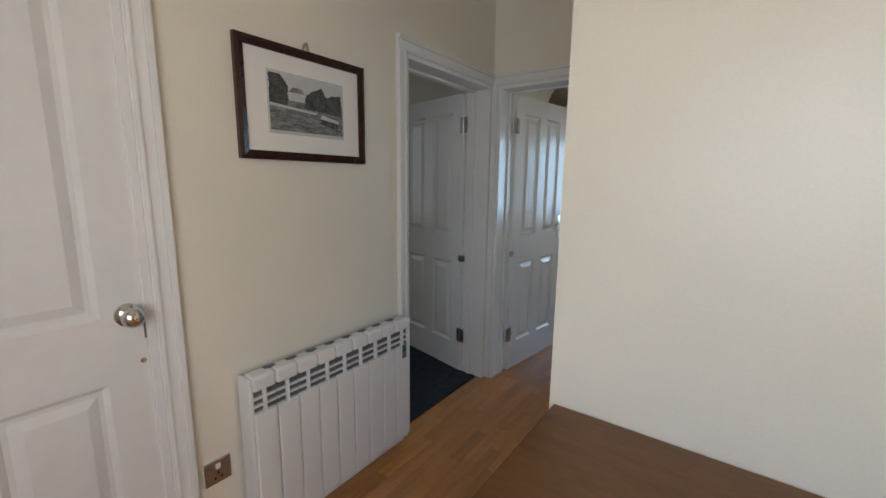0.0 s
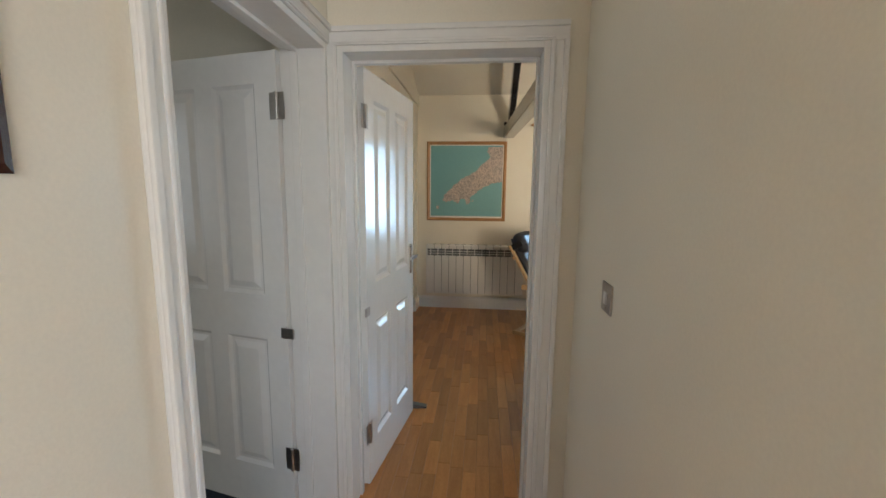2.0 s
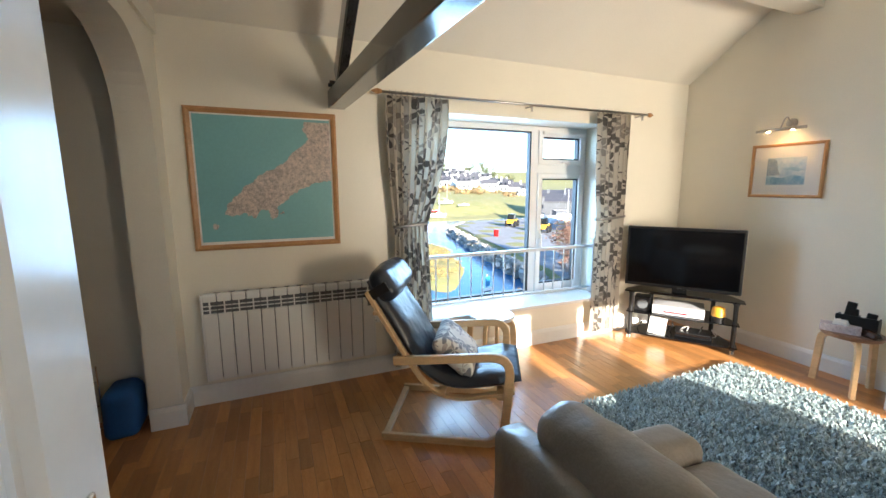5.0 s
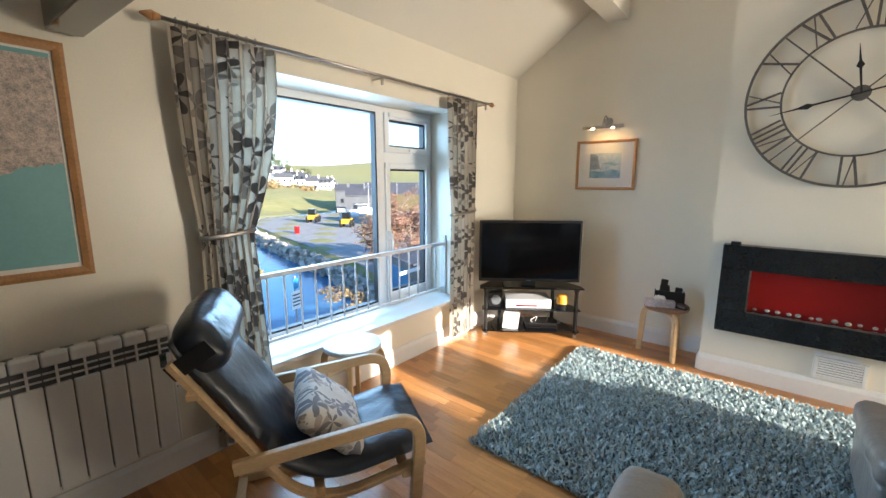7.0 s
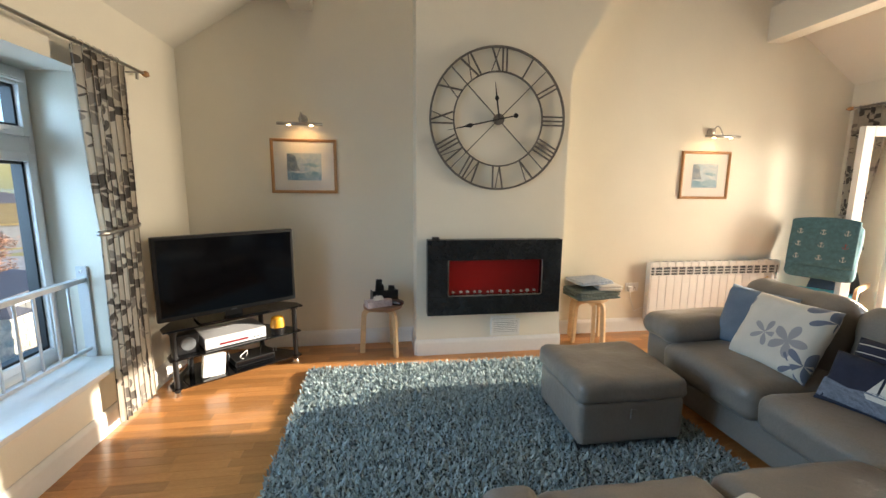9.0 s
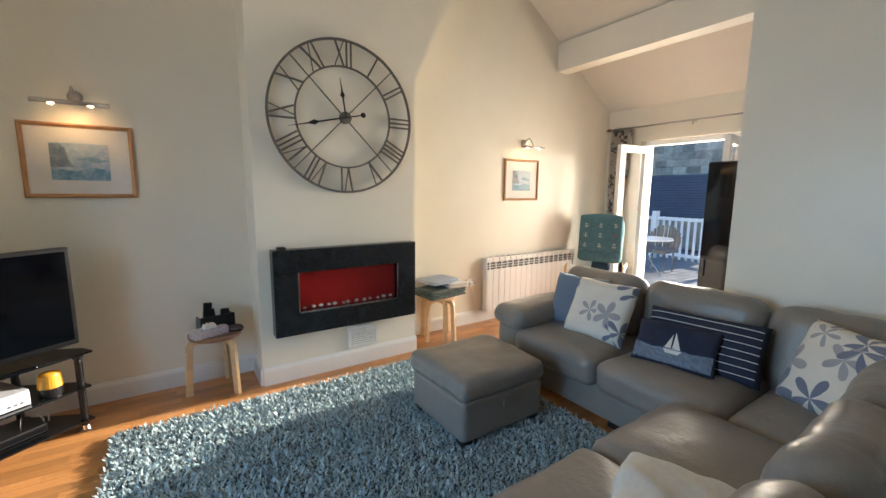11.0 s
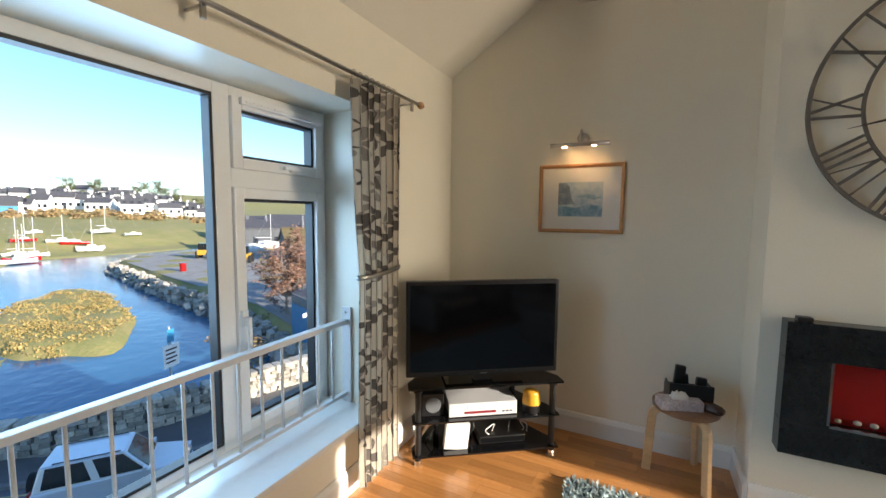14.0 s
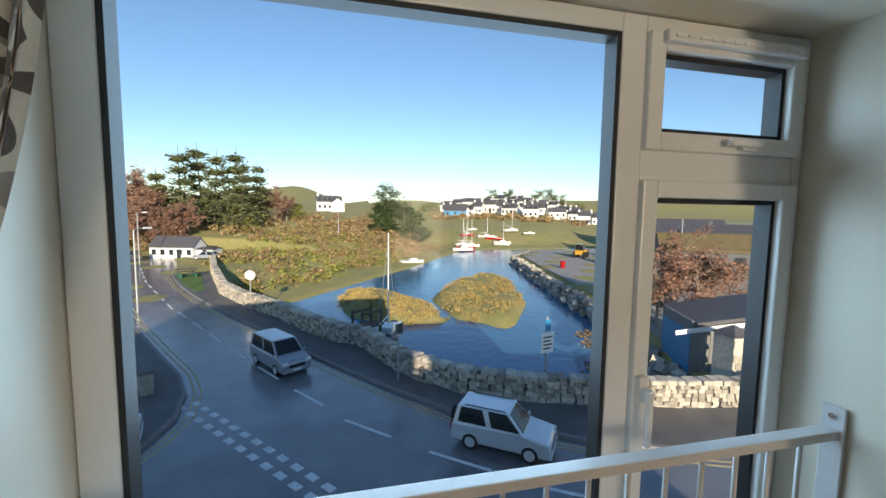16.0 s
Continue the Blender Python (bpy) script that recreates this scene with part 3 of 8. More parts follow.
def seal(x0, x1, z0, z1, parent):
    b = bmesh.new()
    w = 0.014
    for q in ((x0, x0 + w, z0, z1), (x1 - w, x1, z0, z1), (x0 + w, x1 - w, z0, z0 + w), (x0 + w, x1 - w, z1 - w, z1)):
        box(b, q[0], q[1], WY - 0.03, WY + 0.024, q[2], q[3])
    part("seal", b, M_RUBBER, parent, "black rubber glazing seal")
    g = part("pane", bx(x0, x1, WY - 0.002, WY + 0.002, z0, z1), M_GLASS, parent)
    g.visible_shadow = False


s1 = sash(2.385, 2.945, 0.455, 1.630)
s2 = sash(2.385, 2.945, 1.715, 2.035)
seal(1.070, 2.308, 0.44, 2.03, win)
bm = bmesh.new()
box(bm, 2.392, 2.424, WY - 0.075, WY - 0.05, 0.98, 1.06, 0.006)
box(bm, 2.396, 2.420, WY - 0.100, WY - 0.07, 0.99, 1.03, 0.006)
box(bm, 2.399, 2.417, WY - 0.108, WY - 0.092, 0.86, 1.03, 0.006)
part("handle", bm, M_UPVC, s1, "white casement handle")
bm = bmesh.new()
box(bm, 2.70, 2.76, WY - 0.075, WY - 0.05, 1.722, 1.758, 0.006)
box(bm, 2.64, 2.75, WY - 0.098, WY - 0.075, 1.730, 1.750, 0.006)
part("handle", bm, M_UPVC, s2, "white casement handle")
bm = bx(2.42, 2.92, WY - 0.078, WY - 0.05, 2.002, 2.036, 0.006)
for k in range(12):
    box(bm, 2.44 + k * 0.039, 2.47 + k * 0.039, WY - 0.083, WY - 0.077, 2.012, 2.020, 0.001, 1)
part("trickle_vent", bm, M_UPVC, win, "white trickle vent")
bm = bmesh.new()
box(bm, 0.975, 2.995, 5.955, WY - 0.03, 0.375, 0.405, 0.006)
part("window_sill", bm, M_TRIM, win, "white gloss window board")

rail = thing("window_rail", "white painted metal safety rail across the window", "railing")
RY = 6.17
part("top_rail", bx(1.0, 2.965, RY - 0.022, RY + 0.022, 0.880, 0.908, 0.004), M_WHITEMETAL, rail)
part("bottom_rail", bx(1.0, 2.965, RY - 0.012, RY + 0.012, 0.455, 0.475, 0.002), M_WHITEMETAL, rail)
for x in (0.993, 2.974):
    part("bracket", bx(x - 0.006, x + 0.006, RY - 0.03, RY + 0.03, 0.407, 0.975, 0.003), M_WHITEMETAL, rail)
    b = bmesh.new()
    s = 1 if x < 2 else -1
    rod(b, (x + s * 0.006, RY, 0.945), (x + s * 0.012, RY, 0.945), 0.009)
    part("bolt", b, M_CHROME, rail)
bal = None
for k in range(16):
    x = 1.0 + 1.965 * (k + 1) / 17
    if bal is None:
        b = bmesh.new()
        rod(b, (0, RY, 0.475), (0, RY, 0.880), 0.007, n=8)
        bal = part("baluster", b, M_WHITEMETAL, rail, smooth=True)
        bal.location.x = x
    else:
        o = bal.copy()
        scene.collection.objects.link(o)
        o.parent = rail
        o.location.x = x

# ---- terrace doors ----
td = thing("window_2", "white glazed terrace doors folded open", "glazed door", kind="structure")
bm = bmesh.new()
box(bm, 2.38, 2.44, Y_S - 0.16, Y_S - 0.08, 0, 2.12, 0.004)
box(bm, 3.48, 3.54, Y_S - 0.16, Y_S - 0.08, 0, 2.12, 0.004)
box(bm, 2.44, 3.48, Y_S - 0.16, Y_S - 0.08, 2.06, 2.12, 0.004)
part("frame", bm, M_UPVC, td)


def glazed_leaf(m):
    b = bmesh.new()
    W, H = 0.51, 2.04
    for q in ((0, 0.09, 0, H), (W - 0.09, W, 0, H), (0.09, W - 0.09, 0, 0.16), (0.09, W - 0.09, H - 0.09, H)):
        box(b, q[0], q[1], -0.03, 0.03, q[2], q[3], 0.006)
    b.transform(m)
    lf = part("leaf", b, M_UPVC, td)
    g = part("pane", bx(0.09, W - 0.09, -0.004, 0.004, 0.16, H - 0.09, m=m), M_GLASS, lf)
    g.visible_shadow = False
    b = bx(W - 0.06, W - 0.03, -0.045, 0.045, 0.95, 1.15, 0.004, m=m)
    box(b, W - 0.16, W - 0.04, -0.06, -0.045, 1.08, 1.1, 0.004, m=m)
    part("handle", b, M_CHROME, lf, "chrome lever handle")


glazed_leaf(pose(3.47, Y_S - 0.05, 0.01, 0, 0, 80))
glazed_leaf(pose(2.455, Y_S - 0.05, 0.01, 0, 0, 97))

# ---- living room: wall things ----
def frame_bars(w, h, bw, d, m):
    """Four mitred bars round w x h, standing in x and z, y outward 0..d."""
    bm = bmesh.new()
    o = [(0, 0), (w, 0), (w, h), (0, h)]
    i = [(bw, bw), (w - bw, bw), (w - bw, h - bw), (bw, h - bw)]
    mid = [((a[0] * 0.6 + b[0] * 0.4), (a[1] * 0.6 + b[1] * 0.4)) for a, b in zip(o, i)]
    rings = []
    for pts, y in ((o, 0), (o, d * 0.8), (mid, d), (i, d * 0.7), (i, 0.004)):
        rings.append([bm.verts.new((p[0], y, p[1])) for p in pts])
    for a, b in zip(rings, rings[1:]):
        for k in range(4):
            bm.faces.new((a[k], a[(k + 1) % 4], b[(k + 1) % 4], b[k]))
    bm.transform(m)
    return bm


def flat(poly, y0, y1, m):
    bm = bmesh.new()
    prism(bm, poly, "y", y0, y1)
    bm.transform(m)
    return bm


def rect(x0, x1, z0, z1):
    return [(x0, z0), (x1, z0), (x1, z1), (x0, z1)]


M_SEA = mat("print_sea", (0.10, 0.26, 0.40), rough=0.6, var=0.4, scale=14, fine=60, bump=0, col2=(0.45, 0.58, 0.66))
M_SKYP = mat("print_sky", (0.36, 0.50, 0.62), rough=0.6, scale=10, fine=40, bump=0, col2=(0.66, 0.70, 0.70))
M_LANDP = mat("print_headland", (0.12, 0.18, 0.27), rough=0.6, scale=25, fine=90, bump=0, col2=(0.42, 0.46, 0.48))
M_PGLASS = glass_mat("picture_glass", (0.97, 0.97, 0.97))


def picture(m, w, h, label, bw=0.025):
    p = thing("framed_picture", label, "picture", m, "small framed prints")
    I = Matrix.Identity(4)
    part("frame", frame_bars(w, h, bw, 0.022, I), M_OAKFRAME, p)
    part("mount", flat(rect(bw, w - bw, bw, h - bw), 0.003, 0.008, I), M_PAPER, p)
    a, b, c, d = w * 0.24, w * 0.76, h * 0.24, h * 0.74
    pr = part("print", flat(rect(a, b, c, d), 0.008, 0.0095, I), M_SKYP, p, "pale blue seascape print")
    W, H = b - a, d - c
    part("sea", flat([(a, c), (b, c), (b, c + 0.32 * H), (a + 0.6 * W, c + 0.25 * H), (a + 0.3 * W, c + 0.36 * H), (a, c + 0.3 * H)], 0.0095, 0.0102, I), M_SEA, pr)
    part("headland", flat([(a + 0.62 * W, c + 0.36 * H), (b, c + 0.34 * H), (b, c + 0.96 * H), (a + 0.84 * W, c + 0.98 * H), (a + 0.74 * W, c + 0.86 * H), (a + 0.70 * W, c + 0.55 * H)], 0.0095, 0.0105, I), M_LANDP, pr)
    part("shore", flat([(a, c + 0.55 * H), (a + 0.35 * W, c + 0.66 * H), (a + 0.55 * W, c + 0.58 * H), (a + 0.2 * W, c + 0.48 * H)], 0.0095, 0.0103, I), M_SEA, pr)
    g = part("glazing", flat(rect(bw, w - bw, bw, h - bw), 0.0125, 0.0135, I), M_PGLASS, p)
    g.visible_shadow = False
    return p


# local x runs along the wall; y out of it
ON_EAST = lambda y, z: Matrix.Translation((X_GABLE, y, z)) @ pose(0, 0, 0, 0, 0, 90)      # x along +y, y out to -x
ON_NORTH = lambda x, z: Matrix.Translation((x, Y_WIN, z)) @ pose(0, 0, 0, 0, 0, 180)      # x along -x, y out to -y
ON_WEST = lambda y, z: Matrix.Translation((X_HALL, y, z)) @ pose(0, 0, 0, 0, 0, -90)      # x along -y, y out to +x
picture(ON_EAST(4.775, 1.40), 0.55, 0.46, "oak framed seascape print with a cream mount under a picture lamp")
picture(ON_EAST(0.90, 1.367), 0.54, 0.47, "oak framed harbour print with a cream mount beside terrace doors")

M_BULB = glow("warm_led", (1.0, 0.62, 0.28), 18.0)


def picture_lamp(y, z, w=0.36, flip=1):
    p = thing("picture_lamp", "brushed steel picture lamp with two lit spots", "wall lamp", Matrix.Translation((X_GABLE, y, z)), "picture lamps")
    b = bmesh.new()
    rod(b, (0, 0, 0.06), (-0.03, 0, 0.06), 0.04, 0.034, 20)
    ball(b, (-0.032, 0, 0.06), 0.03, 0.5, 1, 1)
    part("wall_plate", b, M_BRUSHED, p, smooth=False)
    b = bmesh.new()
    pts = [(-0.03, 0, 0.06)] + [(-0.03 - 0.13 * k / 8, 0, 0.06 + 0.07 * math.sin(math.pi * k / 8) - 0.055 * k / 8) for k in range(1, 9)]
    sweep(b, pts, 0.006, 0.006, up=(0, 1, 0), prof=8)
    part("arm", b, M_BRUSHED, p, smooth=True)
    b = bmesh.new()
    rod(b, (-0.16, -w / 2, 0), (-0.16, w / 2, 0), 0.013, n=14)
    part("bar", b, M_BRUSHED, p, smooth=True)
    for s in (-0.25, 0.25):
        b = bmesh.new()
        rod(b, (-0.16, s * w, -0.010), (-0.158, s * w, -0.0165), 0.013, n=14)
        part("bulb", b, M_BULB, p, "glowing warm spot")
    d = bpy.data.lights.new("picture_lamp_light", "SPOT")
    d.energy, d.color, d.spot_size, d.spot_blend, d.shadow_soft_size = 0.7, (1.0, 0.56, 0.22), radians(150), 0.8, 0.03
    o = new("picture_lamp_light", d)
    o.matrix_world = look((X_GABLE - 0.15, y, z - 0.022), (X_GABLE - 0.02, y, z - 0.30))


picture_lamp(5.045, 1.965)
picture_lamp(1.15, 1.965)

# framed map
M_MAPSEA = mat("map_sea", (0.19, 0.42, 0.44), rough=0.45, var=0.05, scale=3, fine=60, bump=0)
M_MAPLAND = mat("map_land", (0.70, 0.56, 0.48), rough=0.5, scale=55, fine=240, bump=0, col2=(0.22, 0.21, 0.20))
mp_ = thing("framed_map", "oak framed wall map of a coast, teal sea", "map", ON_NORTH(0.396, 1.085))
I4 = Matrix.Identity(4)
MW, MH = 0.94, 0.93
part("frame", frame_bars(MW, MH, 0.036, 0.024, I4), M_OAKFRAME, mp_)
part("border", flat(rect(0.03, MW - 0.03, 0.03, MH - 0.03), 0.003, 0.007, I4), M_PAPER, mp_)
sheet_ = part("sheet", flat(rect(0.046, MW - 0.046, 0.055, MH - 0.046), 0.007, 0.009, I4), M_MAPSEA, mp_)


def coast(pts, seed):
    """A ragged outline between hand-set corners."""
    r = random.Random(seed)
    out = []
    for i, p in enumerate(pts):
        q = pts[(i + 1) % len(pts)]
        L = math.hypot(q[0] - p[0], q[1] - p[1])
        edge = (p[0] > 0.99 and q[0] > 0.99) or (p[1] > 0.97 and q[1] > 0.97)
        n = 1 if edge else max(2, int(L / 0.018))
        for k in range(n):
            t = k / n
            j = 0 if k == 0 or edge else 0.009
            out.append((p[0] + (q[0] - p[0]) * t + r.uniform(-j, j), p[1] + (q[1] - p[1]) * t + r.uniform(-j, j)))
    return out


LAND = [(0.80, 0.98), (0.79, 0.90), (0.83, 0.84), (0.76, 0.77), (0.68, 0.70), (0.62, 0.63), (0.53, 0.58), (0.49, 0.57), (0.40, 0.50), (0.33, 0.45),
        (0.27, 0.37), (0.19, 0.30), (0.17, 0.22), (0.22, 0.20), (0.31, 0.23), (0.39, 0.18), (0.43, 0.25), (0.49, 0.25), (0.51, 0.16), (0.56, 0.20),
        (0.56, 0.28), (0.65, 0.34), (0.74, 0.42), (0.86, 0.47), (1.0, 0.49), (1.0, 0.98)]


def on_sheet(pts):
    return [(MW - 0.046 - p[0] * (MW - 0.092), 0.055 + p[1] * (MH - 0.101)) for p in pts]


part("land", flat(on_sheet(coast(LAND, 3)), 0.009, 0.0098, I4), M_MAPLAND, sheet_, "pale land mottled with fine lettering")
part("island", flat(on_sheet(coast([(0.08, 0.11), (0.11, 0.10), (0.12, 0.14), (0.09, 0.15)], 4)), 0.009, 0.0098, I4), M_MAPLAND, sheet_)
part("island", flat(on_sheet(coast([(0.57, 0.21), (0.61, 0.22), (0.60, 0.235)], 5)), 0.009, 0.0098, I4), M_MAPLAND, sheet_)

# radiators
def radiator(m, w, h, n, label, d=0.085):
    r = thing("panel_heater", label, "radiator", m, "electric heaters")
    # core in the dark gap colour, painting the shade between fins
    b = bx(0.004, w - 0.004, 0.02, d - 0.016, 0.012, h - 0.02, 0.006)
    part("body", b, M_GAPSHADE, r, "inner core coloured dark grey for the shade between fins")
    fw = w / n
    f0 = None
    for k in range(n):
        if f0 is None:
            b = bmesh.new()
            box(b, 0.0022, fw - 0.0022, d - 0.022, d, 0, h - 0.135, 0.006)
            box(b, 0.0022, fw - 0.0022, 0.03, d - 0.004, h - 0.038, h, 0.012, 3)
            box(b, 0.0022, fw - 0.0022, d - 0.028, d, h - 0.055, h - 0.006, 0.010, 3)
            for zz in (h - 0.110, h - 0.082):
                box(b, 0.0022, fw - 0.0022, d - 0.020, d - 0.004, zz - 0.003, zz + 0.003)
            box(b, fw / 2 - 0.0045, fw / 2 + 0.0045, d - 0.016, d - 0.001, h - 0.14, h - 0.05)
            f0 = part("fin", b, M_RADW, r)
        else:
            o = f0.copy()
            scene.collection.objects.link(o)
            o.parent = r
            o.location.x = k * fw
    # thin dark strips paint the shaded slots along the top
    for k in range(1, n):
        part("top_slot_shade", bx(k * fw - 0.022, k * fw + 0.022, d * 0.40, d * 0.62, h - 0.003, h + 0.0012), M_GAPSHADE, r)
    for x in (0.0, w):
        s = 1 if x == 0 else -1
        b = bx(x - s * 0.012, x + s * 0.004, 0.012, d - 0.003, 0.0, h - 0.006, 0.008)
        part("end_panel", b, M_RADW, r)
    b = bx(0.022, 0.05, d - 0.004, d + 0.003, h - 0.20, h - 0.13, 0.003)
    c_ = part("control", b, M_GREYPL, r, "small grey control panel")
    part("display", bx(0.026, 0.046, d + 0.003, d + 0.004, h - 0.165, h - 0.14), mat("lcd", (0.05, 0.12, 0.06), rough=0.2), c_)
    for x in (w * 0.2, w * 0.8):
        part("wall_bracket", bx(x - 0.02, x + 0.02, 0, 0.03, h * 0.3, h * 0.8), M_GREYPL, r)
    return r


radiator(ON_NORTH(0.62, 0.195), 1.15, 0.605, 13, "white finned electric heater under the map")
radiator(ON_EAST(0.24, 0.13), 1.48, 0.605, 17, "white finned electric heater beside the sofa")

# skeleton wall clock
CK = Matrix.Translation((3.655, 3.43, 2.015)) @ pose(0, 0, 0, 90, 0, -90)   # x to the viewer's right, y up, z out


def ring(bm, R, wr, d, n=72):
    for i in range(n):
        a0, a1 = 2 * math.pi * i / n, 2 * math.pi * (i + 1) / n
        v = []
        for a in (a0, a1):
            for r in (R - wr, R + wr):
                for z in (-d, d):
                    v.append(bm.verts.new((r * math.sin(a), r * math.cos(a), z)))
        for q in ((0, 1, 5, 4), (2, 6, 7, 3), (0, 4, 6, 2), (1, 3, 7, 5)):
            bm.faces.new([v[k] for k in q])
    bmesh.ops.remove_doubles(bm, verts=bm.verts, dist=1e-5)


clock = thing("wall_clock", "large grey iron skeleton clock with roman numerals", "clock", CK)
R0, R1 = 0.565, 0.375
b = bmesh.new(); ring(b, R0, 0.008, 0.008); part("outer_ring", b, M_CLOCK, clock)
b = bmesh.new(); ring(b, R1, 0.006, 0.007); part("inner_ring", b, M_CLOCK, clock)
for a in (45, 135, 225, 315):
    b = bx(-0.004, 0.004, 0.03, R0, -0.004, 0.004, m=pose(0, 0, 0, 0, 0, a))
    part("spoke", b, M_CLOCK, clock)


def bar(bm, p, q, w, m):
    p, q = Vector((*p, 0)), Vector((*q, 0))
    d = q - p
    mm = m @ Matrix.Translation((p + q) / 2) @ pose(0, 0, 0, 0, 0, math.degrees(math.atan2(d.y, d.x)))
    box(bm, -d.length / 2, d.length / 2, -w / 2, w / 2, -0.004, 0.004, m=mm)


NUM = ["XII", "I", "II", "III", "IIII", "V", "VI", "VII", "VIII", "IX", "X", "XI"]
CW = {"I": 0.034, "V": 0.075, "X": 0.08}
for k, s in enumerate(NUM):
    b = bmesh.new()
    m = pose(0, 0, 0, 0, 0, -30 * k)
    tot = sum(CW[c] for c in s)
    x = -tot / 2
    lo, hi = R1 + 0.004, R0 - 0.004
    for c in s:
        w = CW[c]
        cx = x + w / 2
        if c == "I":
            bar(b, (cx, lo), (cx, hi), 0.013, m)
        elif c == "V":
            bar(b, (cx - w * 0.42, hi), (cx, lo), 0.014, m)
            bar(b, (cx + w * 0.42, hi), (cx, lo), 0.007, m)
        else:
            bar(b, (cx - w * 0.42, hi), (cx + w * 0.42, lo), 0.014, m)
            bar(b, (cx + w * 0.42, hi), (cx - w * 0.42, lo), 0.007, m)
        x += w
    part("numeral", b, M_CLOCK, clock)
b = bmesh.new(); rod(b, (0, 0, -0.012), (0, 0, 0.02), 0.045, n=28); part("hub", b, M_CLOCK, clock)


def hand(name, ang, L, back, w):
    m = pose(0, 0, 0.018, 0, 0, -ang)
    b = bmesh.new()
    prism(b, [(-w * 0.4, -back), (w * 0.4, -back), (w * 0.5, L * 0.5), (w * 1.6, L * 0.56), (w * 0.5, L * 0.66), (0.001, L), (-0.001, L), (-w * 0.5, L * 0.66), (-w * 1.6, L * 0.56), (-w * 0.5, L * 0.5)], "z", 0, 0.004)
    if back > 0.02:
        rod(b, (0, -back, 0), (0, -back, 0.004), w * 1.7, n=16)
    b.transform(m)
    part(name, b, M_BLACK, clock, "dark spade clock hand")


hand("hour_hand", -8, 0.29, 0.0, 0.012)
hand("minute_hand", -103, 0.44, 0.145, 0.012)

# wall-hung fire
fire = thing("electric_fire", "black slate wall-hung electric fire with red firebox", "fireplace")
FY0, FY1, FZ0_, FZ1_, FX = 2.852, 4.021, 0.382, 1.029, 3.578
iy0, iy1, iz0, iz1 = 3.02, 3.85, 0.545, 0.855
b = bmesh.new()
box(b, FX, 3.68, FY0, FY1, iz1, FZ1_, 0.004)
part("slate_panel", b, M_SLATE, fire)
part("slate_panel", bx(FX, 3.68, FY0, FY1, FZ0_, iz0, 0.004), M_SLATE, fire)
part("slate_panel", bx(FX, 3.68, FY0, iy0, iz0 + 0.001, iz1 - 0.001, 0.004), M_SLATE, fire)
part("slate_panel", bx(FX, 3.68, iy1, FY1, iz0 + 0.001, iz1 - 0.001, 0.004), M_SLATE, fire)
part("firebox", bx(3.655, 3.679, iy0, iy1, iz0, iz1), M_RED, fire, "deep red back panel")
b = bmesh.new()
box(b, FX + 0.002, FX + 0.012, iy0, iy1, iz0, iz0 + 0.012)
box(b, FX + 0.002, FX + 0.012, iy0, iy0 + 0.010, iz0, iz1)
box(b, FX + 0.002, FX + 0.012, iy1 - 0.010, iy1, iz0, iz1)
part("trim", b, M_CHROME, fire, "thin chrome trim")
rr = random.Random(9)
M_PEB = mat("pale_pebble", (0.5, 0.47, 0.42), rough=0.6, isl=0.3)
for k in range(13):
    b = bmesh.new()
    ball(b, (3.63 + rr.uniform(-0.012, 0.012), iy1 - 0.05 - k * 0.06 + rr.uniform(-0.015, 0.015), iz0 + 0.026), rr.uniform(0.010, 0.016), 1, 1.2, 0.9, 10, 7)
    part("pebble", b, M_PEB, fire, smooth=True)
g = part("glazing", bx(FX + 0.014, FX + 0.018, iy0 + 0.002, iy1 - 0.002, iz0 + 0.012, iz1 - 0.002), M_PGLASS, fire)
g.visible_shadow = False
part("sensor", bx(FX + 0.02, FX + 0.07, FY1 - 0.10, FY1 - 0.04, FZ1_, FZ1_ + 0.022, 0.006), M_BLACK, fire, "small black receiver")

vent = thing("wall_vent", "white louvred vent in the chimney breast", "vent", Matrix.Translation((3.68, 3.33, 0.25)))
b = bmesh.new()
for q in ((-0.115, -0.1, -0.085, 0.085), (0.1, 0.115, -0.085, 0.085), (-0.1, 0.1, -0.085, -0.07), (-0.1, 0.1, 0.07, 0.085)):
    box(b, -0.012, 0, *q[:2], *q[2:], 0.002)
part("frame", b, M_UPVC, vent)
for k in range(7):
    part("slat", bx(-0.010, -0.002, -0.1, 0.1, -0.003, 0.009, m=pose(0, 0, -0.062 + k * 0.02, 0, 25, 0)), M_UPVC, vent)


def wall_socket(m, label, w=0.146, h=0.086, metal=True, rockers=2):
    s = thing("wall_socket", label, "socket", m, "sockets and switches")
    part("plate", bx(-w / 2, w / 2, 0, 0.007, -h / 2, h / 2, 0.003), M_BRUSHED if metal else M_UPVC, s)
    for k in range(rockers):
        x = (k - (rockers - 1) / 2) * w * 0.42
        part("rocker", bx(x - 0.008, x + 0.008, 0.007, 0.011, 0.012, 0.032, 0.002), M_UPVC, s)
        b = bmesh.new()
        for dx, dz in ((0, -0.005), (-0.011, -0.022), (0.011, -0.022)):
            box(b, x + dx - 0.003, x + dx + 0.003, 0.0068, 0.0076, dz - 0.005, dz + 0.005)
        part("pin_hole", b, M_BLACK, s)
    return s


wall_socket(ON_EAST(1.87, 0.47), "white double socket beside the heater", metal=False)
pl = thing("plug", "white plug in the socket by the heater", "plug", ON_EAST(1.90, 0.46))
part("body", bx(-0.025, 0.025, 0.012, 0.045, -0.03, 0.02, 0.008), M_UPVC, pl)
b = bmesh.new()
sweep(b, [(0, 0.03, -0.03), (-0.01, 0.035, -0.12), (-0.06, 0.03, -0.24), (-0.16, 0.03, -0.2)], 0.004, 0.004, up=(0, 1, 0), prof=6)
part("cable", b, M_UPVC, pl, smooth=True)
